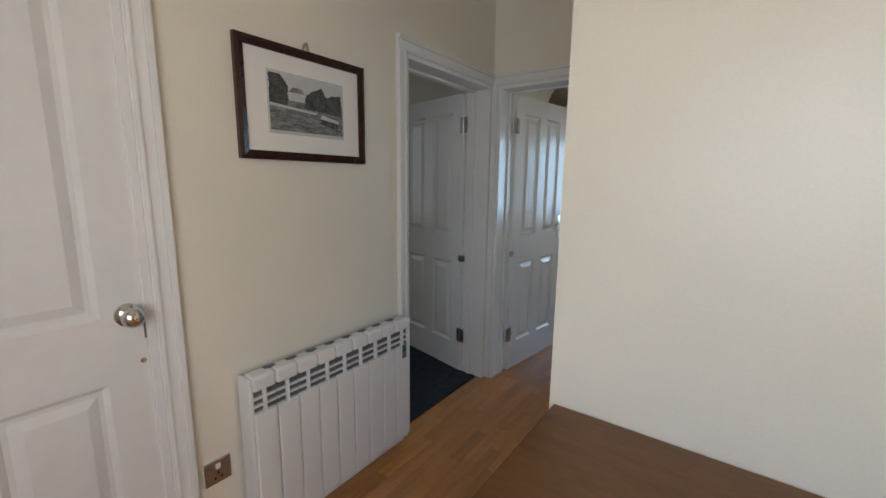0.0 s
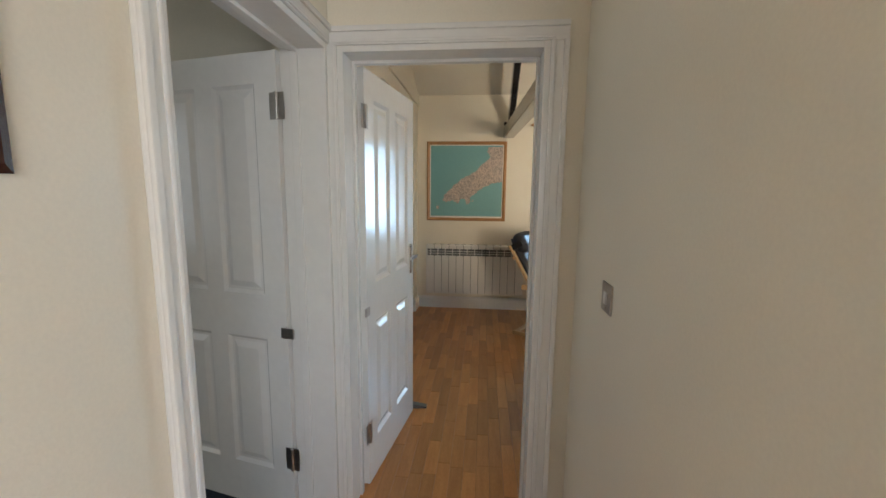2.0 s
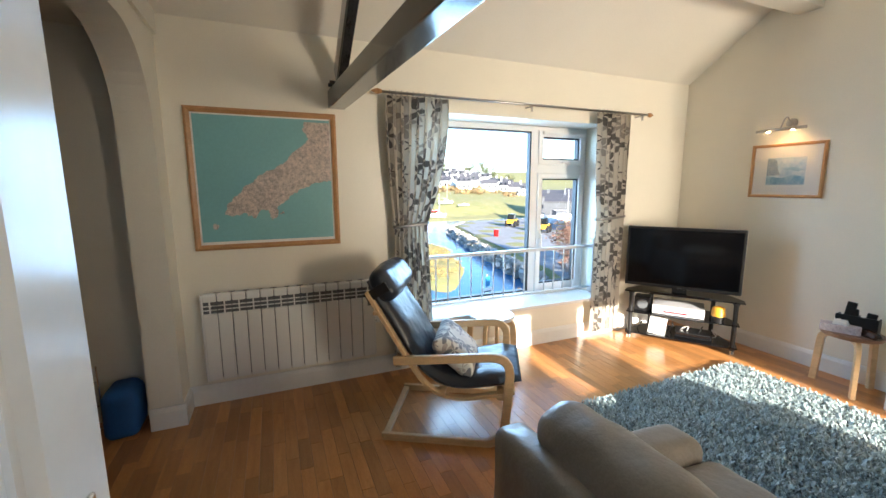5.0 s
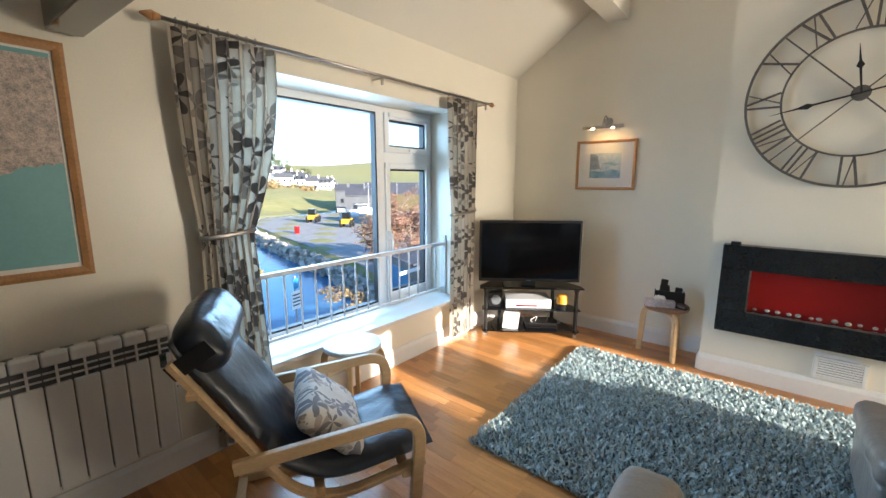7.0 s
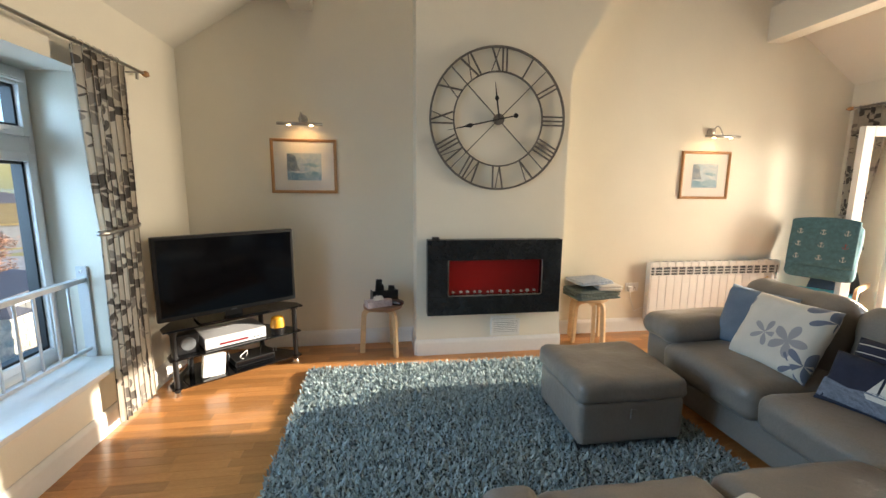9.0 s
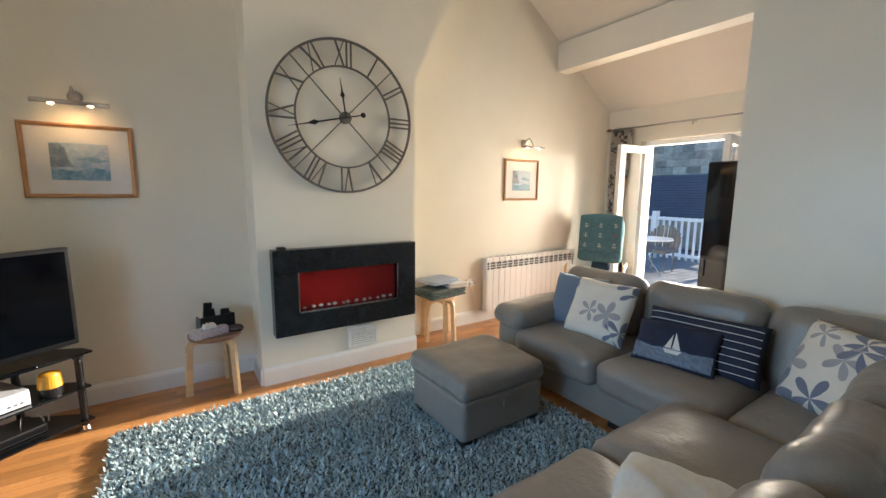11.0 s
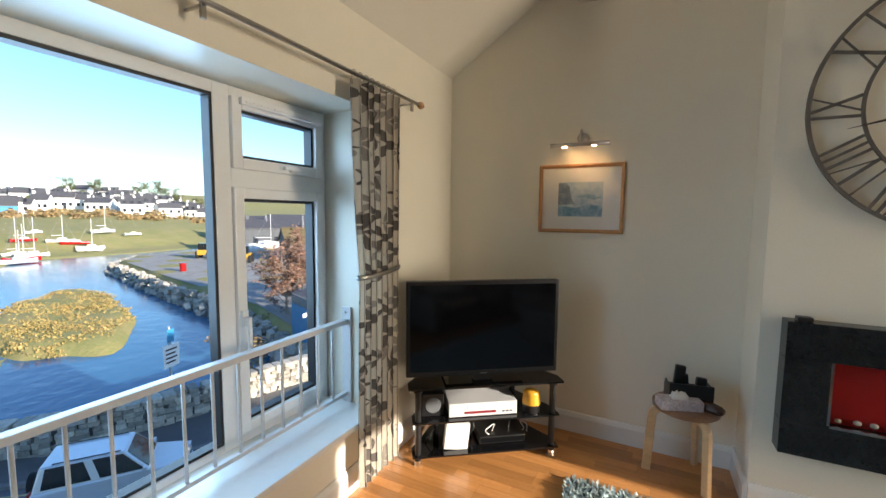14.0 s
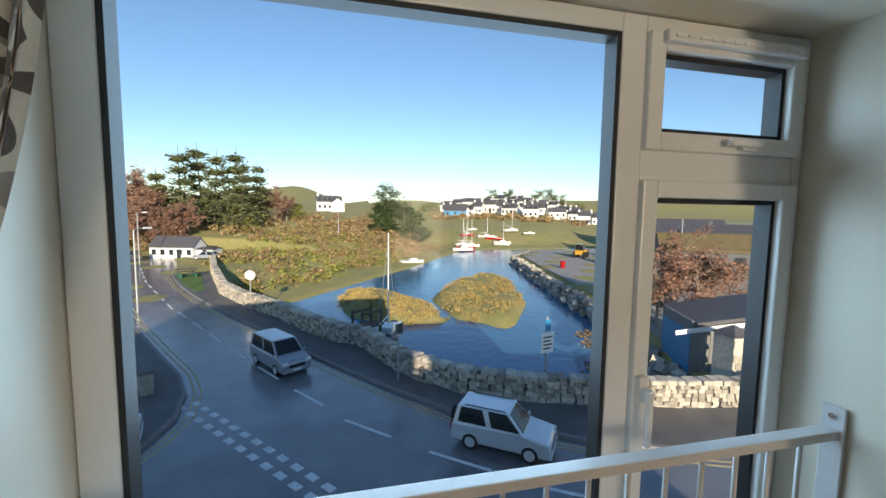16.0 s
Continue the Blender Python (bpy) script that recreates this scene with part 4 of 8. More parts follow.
wall_socket(ON_NORTH(0.64, 0.47), "white socket by the curtain", w=0.086, metal=False, rockers=1)

# ---- curtains ----
def curtain(x0, x1, tie_x, tie_w, y, z0, z1, tz, folds, seed, name_label, amp=0.030):
    c = thing("curtain", name_label, "curtain", None, "leaf-print curtains")
    bm = bmesh.new()
    uvl = bm.loops.layers.uv.new("uv")
    nu, nv = folds * 10, 46
    cloth = (x1 - x0) * 2.0
    uv, gr = {}, {}
    for j in range(nv + 1):
        z = z0 + (z1 - z0) * j / nv
        k = max(0.0, 1 - abs(z - tz) / (0.95 if z > tz else 0.7))
        k = k ** 2.2 if z > tz else 1 - 0.35 * (tz - z) / tz
        a, b_ = x0 + (tie_x - tie_w - x0) * k, x1 + (tie_x + tie_w - x1) * k
        for i in range(nu + 1):
            s = i / nu
            ph = s * folds * 2 * math.pi + 0.9 * noise.noise(Vector((s * 3 + seed, z * 0.7, 0)))
            am = amp * (1 - 0.45 * k) * (0.75 + 0.5 * noise.noise(Vector((s * 5, seed, z))))
            v = bm.verts.new((a + (b_ - a) * s + 0.008 * math.sin(ph * 2), y + am * math.sin(ph), z))
            gr[i, j] = v
            uv[v] = (s * cloth + seed, z - z0)
    for j in range(nv):
        for i in range(nu):
            f = bm.faces.new((gr[i, j], gr[i + 1, j], gr[i + 1, j + 1], gr[i, j + 1]))
            f.smooth = True
            for lp in f.loops:
                lp[uvl].uv = uv[lp.vert]
    bmesh.ops.solidify(bm, geom=list(bm.faces), thickness=0.003)
    part("cloth", bm, M_CURTAIN, c)
    b = bmesh.new()
    pts = [(tie_x + (tie_w + 0.012) * math.cos(t), y + (amp + 0.012) * math.sin(t), tz + 0.012 * math.cos(t)) for t in [2 * math.pi * q / 20 for q in range(21)]]
    sweep(b, pts, 0.006, 0.012, up=(0, 0, 1), prof=8, ends=False)
    part("tie_back", b, M_BRUSHED, c, "bronze hoop tie-back", True)
    return c


def curtain_rod(x0, x1, y, z, wall_y, brackets, rings, s):
    r = thing("curtain_rod", "slim bronze curtain rod with finials and rings", "curtain rod", None, "curtain rods")
    b = bmesh.new(); rod(b, (x0, y, z), (x1, y, z), 0.010, n=12); part("rod", b, M_BRUSHED, r, smooth=True)
    for x, d in ((x0, -1), (x1, 1)):
        b = bmesh.new(); rod(b, (x, y, z), (x + d * 0.035, y, z), 0.013, 0.022, 12); rod(b, (x + d * 0.035, y, z), (x + d * 0.075, y, z), 0.022, 0.004, 12)
        part("finial", b, M_OAKFRAME, r, "turned finial", True)
    for x in brackets:
        b = bmesh.new(); rod(b, (x, y, z - 0.012), (x, wall_y, z - 0.012), 0.006); box(b, x - 0.008, x + 0.008, min(y, wall_y) if s < 0 else y, y + 0.012, z - 0.055, z)
        part("bracket", b, M_BRUSHED, r)
    for x in rings:
        b = bmesh.new()
        sweep(b, [(x, y + 0.016 * math.cos(t), z + 0.016 * math.sin(t)) for t in [2 * math.pi * q / 14 for q in range(15)]], 0.0022, 0.0022, up=(1, 0, 0), prof=5, ends=False)
        part("ring", b, M_BRUSHED, r, smooth=True)
    return r


curtain_rod(0.72, 3.36, 5.925, 2.185, Y_WIN, (0.80, 2.02, 3.30), [0.78 + 0.045 * k for k in range(9)] + [2.75 + 0.048 * k for k in range(8)], -1)
curtain(0.745, 1.25, 0.93, 0.13, 5.925, 0.06, 2.165, 1.21, 8, 1.3, "grey leaf-print curtain gathered in a tie-back, beside the big window")
curtain(2.735, 3.13, 2.96, 0.175, 5.925, 0.06, 2.165, 1.20, 7, 4.7, "grey leaf-print curtain gathered in a tie-back, beside the television")
curtain_rod(1.9, 3.93, Y_S + 0.09, 2.29, Y_S, (2.9, 3.88), [3.63 + 0.035 * k for k in range(8)], 1)
curtain(3.62, 3.94, 3.82, 0.08, Y_S + 0.09, 0.06, 2.27, 1.2, 7, 8.1, "grey leaf-print curtain gathered in a tie-back, beside terrace doors")

# low white louvre vent in the chimney breast
vt = thing("wall_vent", "white louvred vent low on the chimney breast", "vent")
# dark plate paints the shade between the slats
part("backing", bx(3.668, 3.682, 3.19, 3.43, 0.165, 0.295), M_GAPSHADE, vt)
for q in ((3.18, 3.20, 0.155, 0.305), (3.42, 3.44, 0.155, 0.305), (3.20, 3.42, 0.155, 0.17), (3.20, 3.42, 0.29, 0.305)):
    part("frame", bx(3.658, 3.682, *q, 0.002), M_TRIM, vt)
for k in range(7):
    part("slat", bx(3.660, 3.670, 3.20, 3.42, 0.172 + k * 0.017, 0.184 + k * 0.017, 0.002, m=None), M_TRIM, vt)

# ---- living room: seats and tables ----
def arm_path(pts, r=0.07, n=6):
    """Rounds the corners of a polyline."""
    pts = [Vector(p) for p in pts]
    out = [pts[0]]
    for a, b, c in zip(pts, pts[1:], pts[2:]):
        u, v = (a - b), (c - b)
        rr_ = min(r, u.length * 0.48, v.length * 0.48)
        p, q = b + u.normalized() * rr_, b + v.normalized() * rr_
        for k in range(n + 1):
            t = k / n
            out.append((1 - t) ** 2 * p + 2 * t * (1 - t) * b + t * t * q)
    out.append(pts[-1])
    return out


def lounge_chair(m):
    c = thing("lounge_chair", "black leather lounge chair with bent birch frame", "armchair", m)
    for s in (1, -1):
        y = s * 0.305
        b = bmesh.new()
        sweep(b, arm_path([(-0.42, y, 0.018), (0.30, y, 0.018), (0.34, y, 0.56), (-0.34, y, 0.50)], 0.13, 8), 0.05, 0.028, up=(0, 1, 0))
        part("arm_frame", b, M_BIRCH, c)
        b = bmesh.new()
        sweep(b, arm_path([(0.36, y * 0.9, 0.335), (-0.10, y * 0.9, 0.24), (-0.50, y * 0.9, 0.90)], 0.24, 9), 0.022, 0.045, up=(0, 1, 0))
        part("seat_rail", b, M_BIRCH, c)
    for x, z in ((-0.40, 0.018), (0.28, 0.30), (-0.06, 0.30), (-0.44, 0.78)):
        part("cross_bar", bx(x - 0.02, x + 0.02, -0.30, 0.30, z - 0.012, z + 0.012, 0.004), M_BIRCH, c)
    # one long pad, creased across
    base = arm_path([(0.40, 0, 0.40), (-0.10, 0, 0.315), (-0.50, 0, 0.96)], 0.22, 14)
    fine_ = []
    for a, b_ in zip(base, base[1:]):
        k = max(1, int((b_ - a).length / 0.022))
        fine_ += [a + (b_ - a) * (t / k) for t in range(k)]
    fine_.append(base[-1])
    bm = bmesh.new()
    nw, W, T = 18, 0.54, 0.085
    tops, bots = [], []
    for i, p in enumerate(fine_):
        d = (fine_[min(i + 1, len(fine_) - 1)] - fine_[max(i - 1, 0)]).normalized()
        nrm = Vector((0, 1, 0)).cross(d)
        if nrm.z < 0:
            nrm = -nrm
        e = min(i, len(fine_) - 1 - i) / 4
        tap = min(1.0, 0.35 + 0.65 * e)
        rt, rb = [], []
        for j in range(nw + 1):
            s = 2 * j / nw - 1
            edge = (1 - abs(s) ** 5) ** 0.5
            seam = 0.006 * abs(math.sin(i * 0.21)) + 0.010 * noise.noise(Vector((s * 2.2, i * 0.09, 3))) + 0.005 * noise.noise(Vector((s * 7, i * 0.3, 9)))
            rt.append(bm.verts.new(p + Vector((0, s * W / 2, 0)) + nrm * (T / 2 * edge * tap + seam)))
            rb.append(bm.verts.new(p + Vector((0, s * W / 2, 0)) - nrm * (T / 2 * edge * tap)))
        tops.append(rt); bots.append(rb)
    for A, flip in ((tops, False), (bots, True)):
        for a, b_ in zip(A, A[1:]):
            for j in range(nw):
                q = (a[j], b_[j], b_[j + 1], a[j + 1])
                bm.faces.new(q[::-1] if flip else q)
    for a, b_ in zip(tops, bots):
        pass
    for i in range(len(fine_) - 1):
        bm.faces.new((tops[i][0], bots[i][0], bots[i + 1][0], tops[i + 1][0]))
        bm.faces.new((tops[i][nw], tops[i + 1][nw], bots[i + 1][nw], bots[i][nw]))
    for R_ in (0, len(fine_) - 1):
        for j in range(nw):
            bm.faces.new((tops[R_][j], tops[R_][j + 1], bots[R_][j + 1], bots[R_][j]))
    part("cushion", bm, M_BLACKLEATHER, c, "creased black leather pad", True)
    hp = pad(-0.07, 0.07, -0.275, 0.275, -0.10, 0.10, n=12, r=0.065, wrinkle=0.010, seed=4)
    hp.transform(pose(-0.415, 0, 0.925, 0, -33, 0))
    hr = part("headrest", hp, M_BLACKLEATHER, c, "padded black leather head roll", True)
    for s in (1, -1):
        part("strap", bx(-0.075, 0.075, s * 0.276 - 0.003, s * 0.276 + 0.003, -0.03, 0.03, 0.002, m=pose(-0.44, 0, 0.90, 0, -33, 0)), M_BLACK, hr)
    return c


lounge_chair(pose(0.985, 5.20, 0, 0, 0, -30))
sc = thing("scatter_cushion", "cream cushion printed with grey beach sketches on the lounge chair", "cushion", pose(0.985, 5.20, 0, 0, 0, -30) @ pose(-0.03, 0.0, 0.455, 0, 42, 0))
M_SKETCH = leaf_print("sketch_print_cloth", (0.66, 0.63, 0.58), (0.20, 0.20, 0.22), (0.42, 0.36, 0.33), 9.0)
part("cover", pillow(0.32, 0.46, 0.13, seed=2, m=pose(0, 0, 0.04)), M_SKETCH, sc, smooth=True)


def stool(m, h, r, label, legs=4, top_mat=None, turn=45):
    s = thing("stool", label, "stool", m, "bentwood stools")
    b = bmesh.new()
    rod(b, (0, 0, h - 0.03), (0, 0, h), r, n=40)
    bmesh.ops.bevel(b, geom=[e for e in b.edges if e.calc_face_angle(0) > 1], offset=0.005, segments=2, affect="EDGES")
    part("seat", b, top_mat or M_BIRCH, s, smooth=False)
    for k in range(legs):
        a = radians(turn + 360 / legs * k)
        q = Vector((math.cos(a), math.sin(a), 0))
        b = bmesh.new()
        pts = arm_path([q * (r + 0.015), q * (r - 0.005) + Vector((0, 0, h - 0.048)), q * 0.04 + Vector((0, 0, h - 0.046))], 0.06, 7)
        sweep(b, pts, 0.045, 0.030, up=(-q.y, q.x, 0))
        part("leg", b, M_BIRCH, s)
    return s


M_WHITETOP = mat("white_laminate", (0.70, 0.70, 0.70), rough=0.25, var=0.03, bump=0)
M_BROWNTOP = mat("brown_laminate", (0.25, 0.13, 0.07), rough=0.3, var=0.2)
stool(pose(1.57, 5.77, 0), 0.455, 0.185, "round pale-topped bentwood stool under the window", 4, M_WHITETOP)
stool(pose(3.815, 4.39, 0), 0.44, 0.172, "round brown-topped bentwood stool holding a tissue box", 3, M_BROWNTOP, 95)
s2_ = stool(pose(3.86, 2.42, 0), 0.44, 0.175, "bentwood stool stacked with folded blankets", 4, None, 20)
for k in range(3):
    q = Vector((math.cos(radians(50 + 120 * k)), math.sin(radians(50 + 120 * k)), 0))
    b = bmesh.new()
    sweep(b, arm_path([q * 0.165, q * 0.15 + Vector((0, 0, 0.388)), q * 0.03 + Vector((0, 0, 0.388))], 0.05, 6), 0.045, 0.026, up=(-q.y, q.x, 0))
    part("leg", b, M_BIRCH, s2_)

# on the stool: caddy, remotes, tissue box
cd = thing("remote_caddy", "black caddy holding remote controls", "caddy", pose(3.84, 4.38, 0.442, 0, 0, 12) @ Matrix.Scale(1.25, 4))
b = bmesh.new()
for q in ((-0.05, -0.042, -0.09, 0.09, 0.10), (0.042, 0.05, -0.09, 0.09, 0.07), (-0.042, 0.042, -0.09, -0.082, 0.09), (-0.042, 0.042, 0.082, 0.09, 0.09), (-0.042, 0.042, -0.004, 0.004, 0.09)):
    box(b, q[0], q[1], q[2], q[3], 0.0, q[4], 0.002)
box(b, -0.042, 0.042, -0.082, 0.082, 0, 0.006)
part("box", b, M_BLACK, cd)
for y, t, hh in ((0.05, 6, 0.17), (0.015, -4, 0.13), (-0.045, 5, 0.12)):
    part("remote_control", bx(-0.012, 0.012, -0.022, 0.022, 0.008, hh, 0.006, m=pose(0.0, y, 0, t, 4, 0)), M_BLACK, cd)
tb = thing("tissue_box", "patterned grey tissue box on the stool", "tissue box", pose(3.735, 4.43, 0.442, 0, 0, 20))
M_TISS = mat("patterned_card", (0.35, 0.30, 0.32), rough=0.6, scale=60, fine=130, bump=0, col2=(0.65, 0.58, 0.60))
part("carton", bx(-0.05, 0.05, -0.11, 0.11, 0, 0.055, 0.003), M_TISS, tb)
part("tissue", pillow(0.05, 0.09, 0.05, n=10, wrinkle=0.02, m=pose(0, 0, 0.058)), M_PAPER, tb, smooth=True)
gp = thing("glasses_case", "dark case lying on the stool", "case", pose(3.76, 4.28, 0.442, 0, 0, -25))
part("shell", pad(-0.03, 0.03, -0.07, 0.07, 0, 0.035, n=8, r=0.015, wrinkle=0), M_MAHOG, gp, smooth=True)

# folded blankets
def folded(name, label, m, w, d, h, mt, seed, layers=3):
    o = thing(name, label, "blanket", m, "folded blankets")
    for k in range(layers):
        part("fold", pad(-w / 2 + 0.006 * (k % 2), w / 2 - 0.004 * k, -d / 2, d / 2, h * k / layers, h * (k + 1) / layers - 0.002, n=10, r=h / layers * 0.48, wrinkle=0.006, seed=seed + k), mt, o, smooth=True)


M_TARTAN = mat("dark_checked_wool", (0.03, 0.05, 0.045), rough=0.95, scale=60, fine=200, bump=0.4, col2=(0.16, 0.19, 0.18))
M_BLUEWOOL = mat("blue_white_weave", (0.10, 0.16, 0.28), rough=0.95, scale=70, fine=160, stretch=(6, 0.5, 1), bump=0.3, col2=(0.62, 0.66, 0.70))
M_FLEECE = mat("cream_fleece", (0.66, 0.62, 0.55), rough=1.0, scale=30, fine=200, bump=0.5)
folded("folded_blanket", "dark checked wool blanket folded on the stool", pose(3.83, 2.42, 0.442, 0, 0, 6), 0.30, 0.44, 0.085, M_TARTAN, 1)
folded("folded_blanket", "cream fleece folded beside a checked blanket", pose(3.82, 2.30, 0.529, 0, 0, -4), 0.30, 0.22, 0.05, M_FLEECE, 5, 2)
folded("folded_blanket", "blue and white woven throw folded on top", pose(3.83, 2.45, 0.580, 0, 0, 10), 0.28, 0.34, 0.035, M_BLUEWOOL, 9, 2)

# corner sofa
sofa = thing("corner_sofa", "taupe leather corner sofa with plump back cushions", "sofa")
part("base", bx(0.62, 2.92, 1.66, 2.44, 0.06, 0.27, 0.02), M_LEATHER, sofa)
part("base", bx(0.60, 1.44, 2.44, 4.06, 0.06, 0.27, 0.02), M_LEATHER, sofa)
for k, (a, b_) in enumerate(((1.995, 2.70), (1.29, 1.995), (0.80, 1.29))):
    part("seat_cushion", pad(a + 0.004, b_ - 0.004, 1.78, 2.52, 0.24, 0.445, r=0.07, wrinkle=0.008, seed=k, crown=0.03), M_LEATHER, sofa, smooth=True)
for k, (a, b_) in enumerate(((2.53, 3.22), (3.22, 3.90))):
    part("seat_cushion", pad(0.80, 1.52, a + 0.004, b_ - 0.004, 0.24, 0.445, r=0.07, wrinkle=0.008, seed=7 + k, crown=0.03), M_LEATHER, sofa, smooth=True)
for k, (a, b_) in enumerate(((2.08, 2.78), (1.37, 2.08), (0.66, 1.37))):
    part("back_cushion", pad(a + 0.003, b_ - 0.003, -0.12, 0.12, -0.24, 0.26, r=0.11, wrinkle=0.012, seed=20 + k, crown=0.0, m=pose(0, 1.80, 0.60, 9, 0, 0)), M_LEATHER, sofa, smooth=True)
part("back_frame", pad(0.60, 2.90, 1.63, 1.76, 0.06, 0.72, r=0.05, wrinkle=0.004, seed=31, n=24), M_LEATHER, sofa, smooth=True)
part("back_frame", pad(0.585, 0.73, 1.70, 4.06, 0.06, 0.70, r=0.05, wrinkle=0.004, seed=33, n=24), M_LEATHER, sofa, smooth=True)
for k, (a, b_) in enumerate(((2.10, 2.74), (2.74, 3.38), (3.38, 3.98))):
    part("back_cushion", pad(-0.11, 0.12, a + 0.003, b_ - 0.003, -0.22, 0.24, r=0.11, wrinkle=0.014, seed=40 + k, crown=0, m=pose(0.80, 0, 0.58, 0, -10, 0)), M_LEATHER, sofa, smooth=True)
part("arm", pad(2.66, 2.94, 1.66, 2.46, 0.06, 0.46, r=0.06, wrinkle=0.004, seed=50), M_LEATHER, sofa, smooth=True)
part("arm_pad", pad(2.62, 2.97, 1.70, 2.50, 0.42, 0.585, r=0.08, wrinkle=0.010, seed=51), M_LEATHER, sofa, smooth=True)
part("arm", pad(0.62, 1.50, 3.88, 4.09, 0.06, 0.50, r=0.07, wrinkle=0.006, seed=53), M_LEATHER, sofa, smooth=True)
for x, y in ((2.85, 1.75), (2.85, 2.36), (1.9, 2.36), (1.5, 2.36), (0.68, 1.75), (1.38, 3.98), (0.68, 3.98)):
    part("foot", bx(x - 0.04, x + 0.04, y - 0.04, y + 0.04, 0, 0.062, 0.005), M_BLACK, sofa)

pf = thing("footstool", "taupe leather storage footstool with creased top", "footstool")
part("body", pad(2.22, 2.79, 2.70, 3.33, 0.045, 0.30, r=0.03, wrinkle=0.003, seed=60), M_LEATHER, pf, smooth=True)
part("lid", pad(2.205, 2.805, 2.685, 3.345, 0.285, 0.42, r=0.05, wrinkle=0.012, seed=61, crown=0.012), M_LEATHER, pf, smooth=True)
part("pull_tab", bx(2.208, 2.219, 3.0, 3.035, 0.20, 0.255, 0.003), M_LEATHER, pf, "leather pull tab")
for x, y in ((2.27, 2.75), (2.27, 3.28), (2.74, 2.75), (2.74, 3.28)):
    part("foot", bx(x - 0.035, x + 0.035, y - 0.035, y + 0.035, 0.0, 0.05, 0.004), M_BLACK, pf)

# scatter cushions
def cushion(m, w, h, d, mt, label, seed, piping=None):
    c = thing("scatter_cushion", label, "cushion", m, "sofa cushions")
    part("cover", pillow(w, h, d, seed=seed), mt, c, smooth=True)
    return c


M_BLUECUSH = mat("dusty_blue_linen", (0.16, 0.21, 0.28), rough=0.9, scale=5, fine=300, bump=0.3, var=0.15)
M_NAVY = mat("navy_cotton", (0.022, 0.026, 0.05), rough=0.9, scale=20, fine=300, bump=0.3, var=0.2)
M_SAILSEA = mat("grey_blue_knit", (0.17, 0.20, 0.26), rough=0.9, scale=30, fine=200, stretch=(1, 5, 1), bump=0.3, var=0.4)
M_WHITECLOTH = mat("white_cotton", (0.72, 0.70, 0.66), rough=0.9, var=0.05, fine=300, bump=0.2)
cushion(pose(2.50, 2.02, 0.63, 72, 0, 188), 0.42, 0.40, 0.14, M_BLUECUSH, "dusty blue cushion leaning on the sofa arm", 1)
cushion(pose(2.25, 2.10, 0.63, 62, 0, 183), 0.46, 0.44, 0.15, M_CUSHION, "cream cushion with grey leaf print on the sofa", 3)
cushion(pose(0.98, 2.12, 0.64, 66, 0, 150), 0.46, 0.44, 0.15, M_CUSHION, "cream leaf-print cushion in the sofa corner", 6)
nb = cushion(pose(1.60, 2.06, 0.59, 62, 0, 188), 0.62, 0.34, 0.13, M_NAVY, "navy striped bolster cushion with white piping lines", 8)
for k in range(7):
    z = -0.13 + k * 0.043
    for a, c_ in ((-0.285, 0.285),):
        pts = [(a + (c_ - a) * i / 16, z, 0.065 * max(0, (1 - abs(2 * (a + (c_ - a) * i / 16) / 0.62) ** 6) * (1 - abs(2 * z / 0.34) ** 6)) ** 0.55 + 0.003) for i in range(17)]
        b = bmesh.new()
        sweep(b, pts, 0.004, 0.0025, up=(0, 0, 1))
        part("stripe", b, M_WHITECLOTH, nb, "white stripe")
sb = thing("scatter_cushion", "navy cushion with a white appliqued sailing boat", "cushion", pose(1.68, 2.19, 0.57, 58, 0, 190), "sofa cushions")
part("cover", pillow(0.44, 0.27, 0.09, seed=11), M_NAVY, sb, smooth=True)


def on_pillow(x, y, w, h, d):
    return d / 2 * max(0, (1 - abs(2 * x / w) ** 6) * (1 - abs(2 * y / h) ** 6)) ** 0.55 + 0.0045


def patch(parent, name, poly, mt, w=0.44, h=0.27, d=0.09, nsub=6):
    b = bmesh.new()
    f = b.faces.new([b.verts.new((x, y, 0)) for x, y in poly])
    bmesh.ops.triangulate(b, faces=[f])
    bmesh.ops.subdivide_edges(b, edges=b.edges, cuts=nsub, use_grid_fill=True)
    for v in b.verts:
        v.co.z = on_pillow(v.co.x, v.co.y, w, h, d)
    part(name, b, mt, parent)


patch(sb, "sea_patch", [(-0.205, -0.115), (0.205, -0.115), (0.205, -0.02), (0.1, -0.035), (0.0, -0.02), (-0.1, -0.04), (-0.205, -0.02)], M_SAILSEA)
patch(sb, "sail", [(0.002, -0.03), (0.045, -0.03), (0.004, 0.07)], M_WHITECLOTH)
patch(sb, "sail", [(-0.006, -0.03), (-0.04, -0.028), (-0.008, 0.055)], M_WHITECLOTH)
patch(sb, "hull", [(-0.045, -0.036), (0.055, -0.036), (0.035, -0.058), (-0.03, -0.058)], M_WHITECLOTH)
th = thing("throw", "cream woollen throw bunched on the sofa seat", "throw", pose(1.0, 3.45, 0.475, 0, 0, 20))
part("cloth", pad(-0.22, 0.22, -0.28, 0.28, 0, 0.07, n=26, r=0.033, wrinkle=0.03, seed=70), M_FLEECE, th, smooth=True)

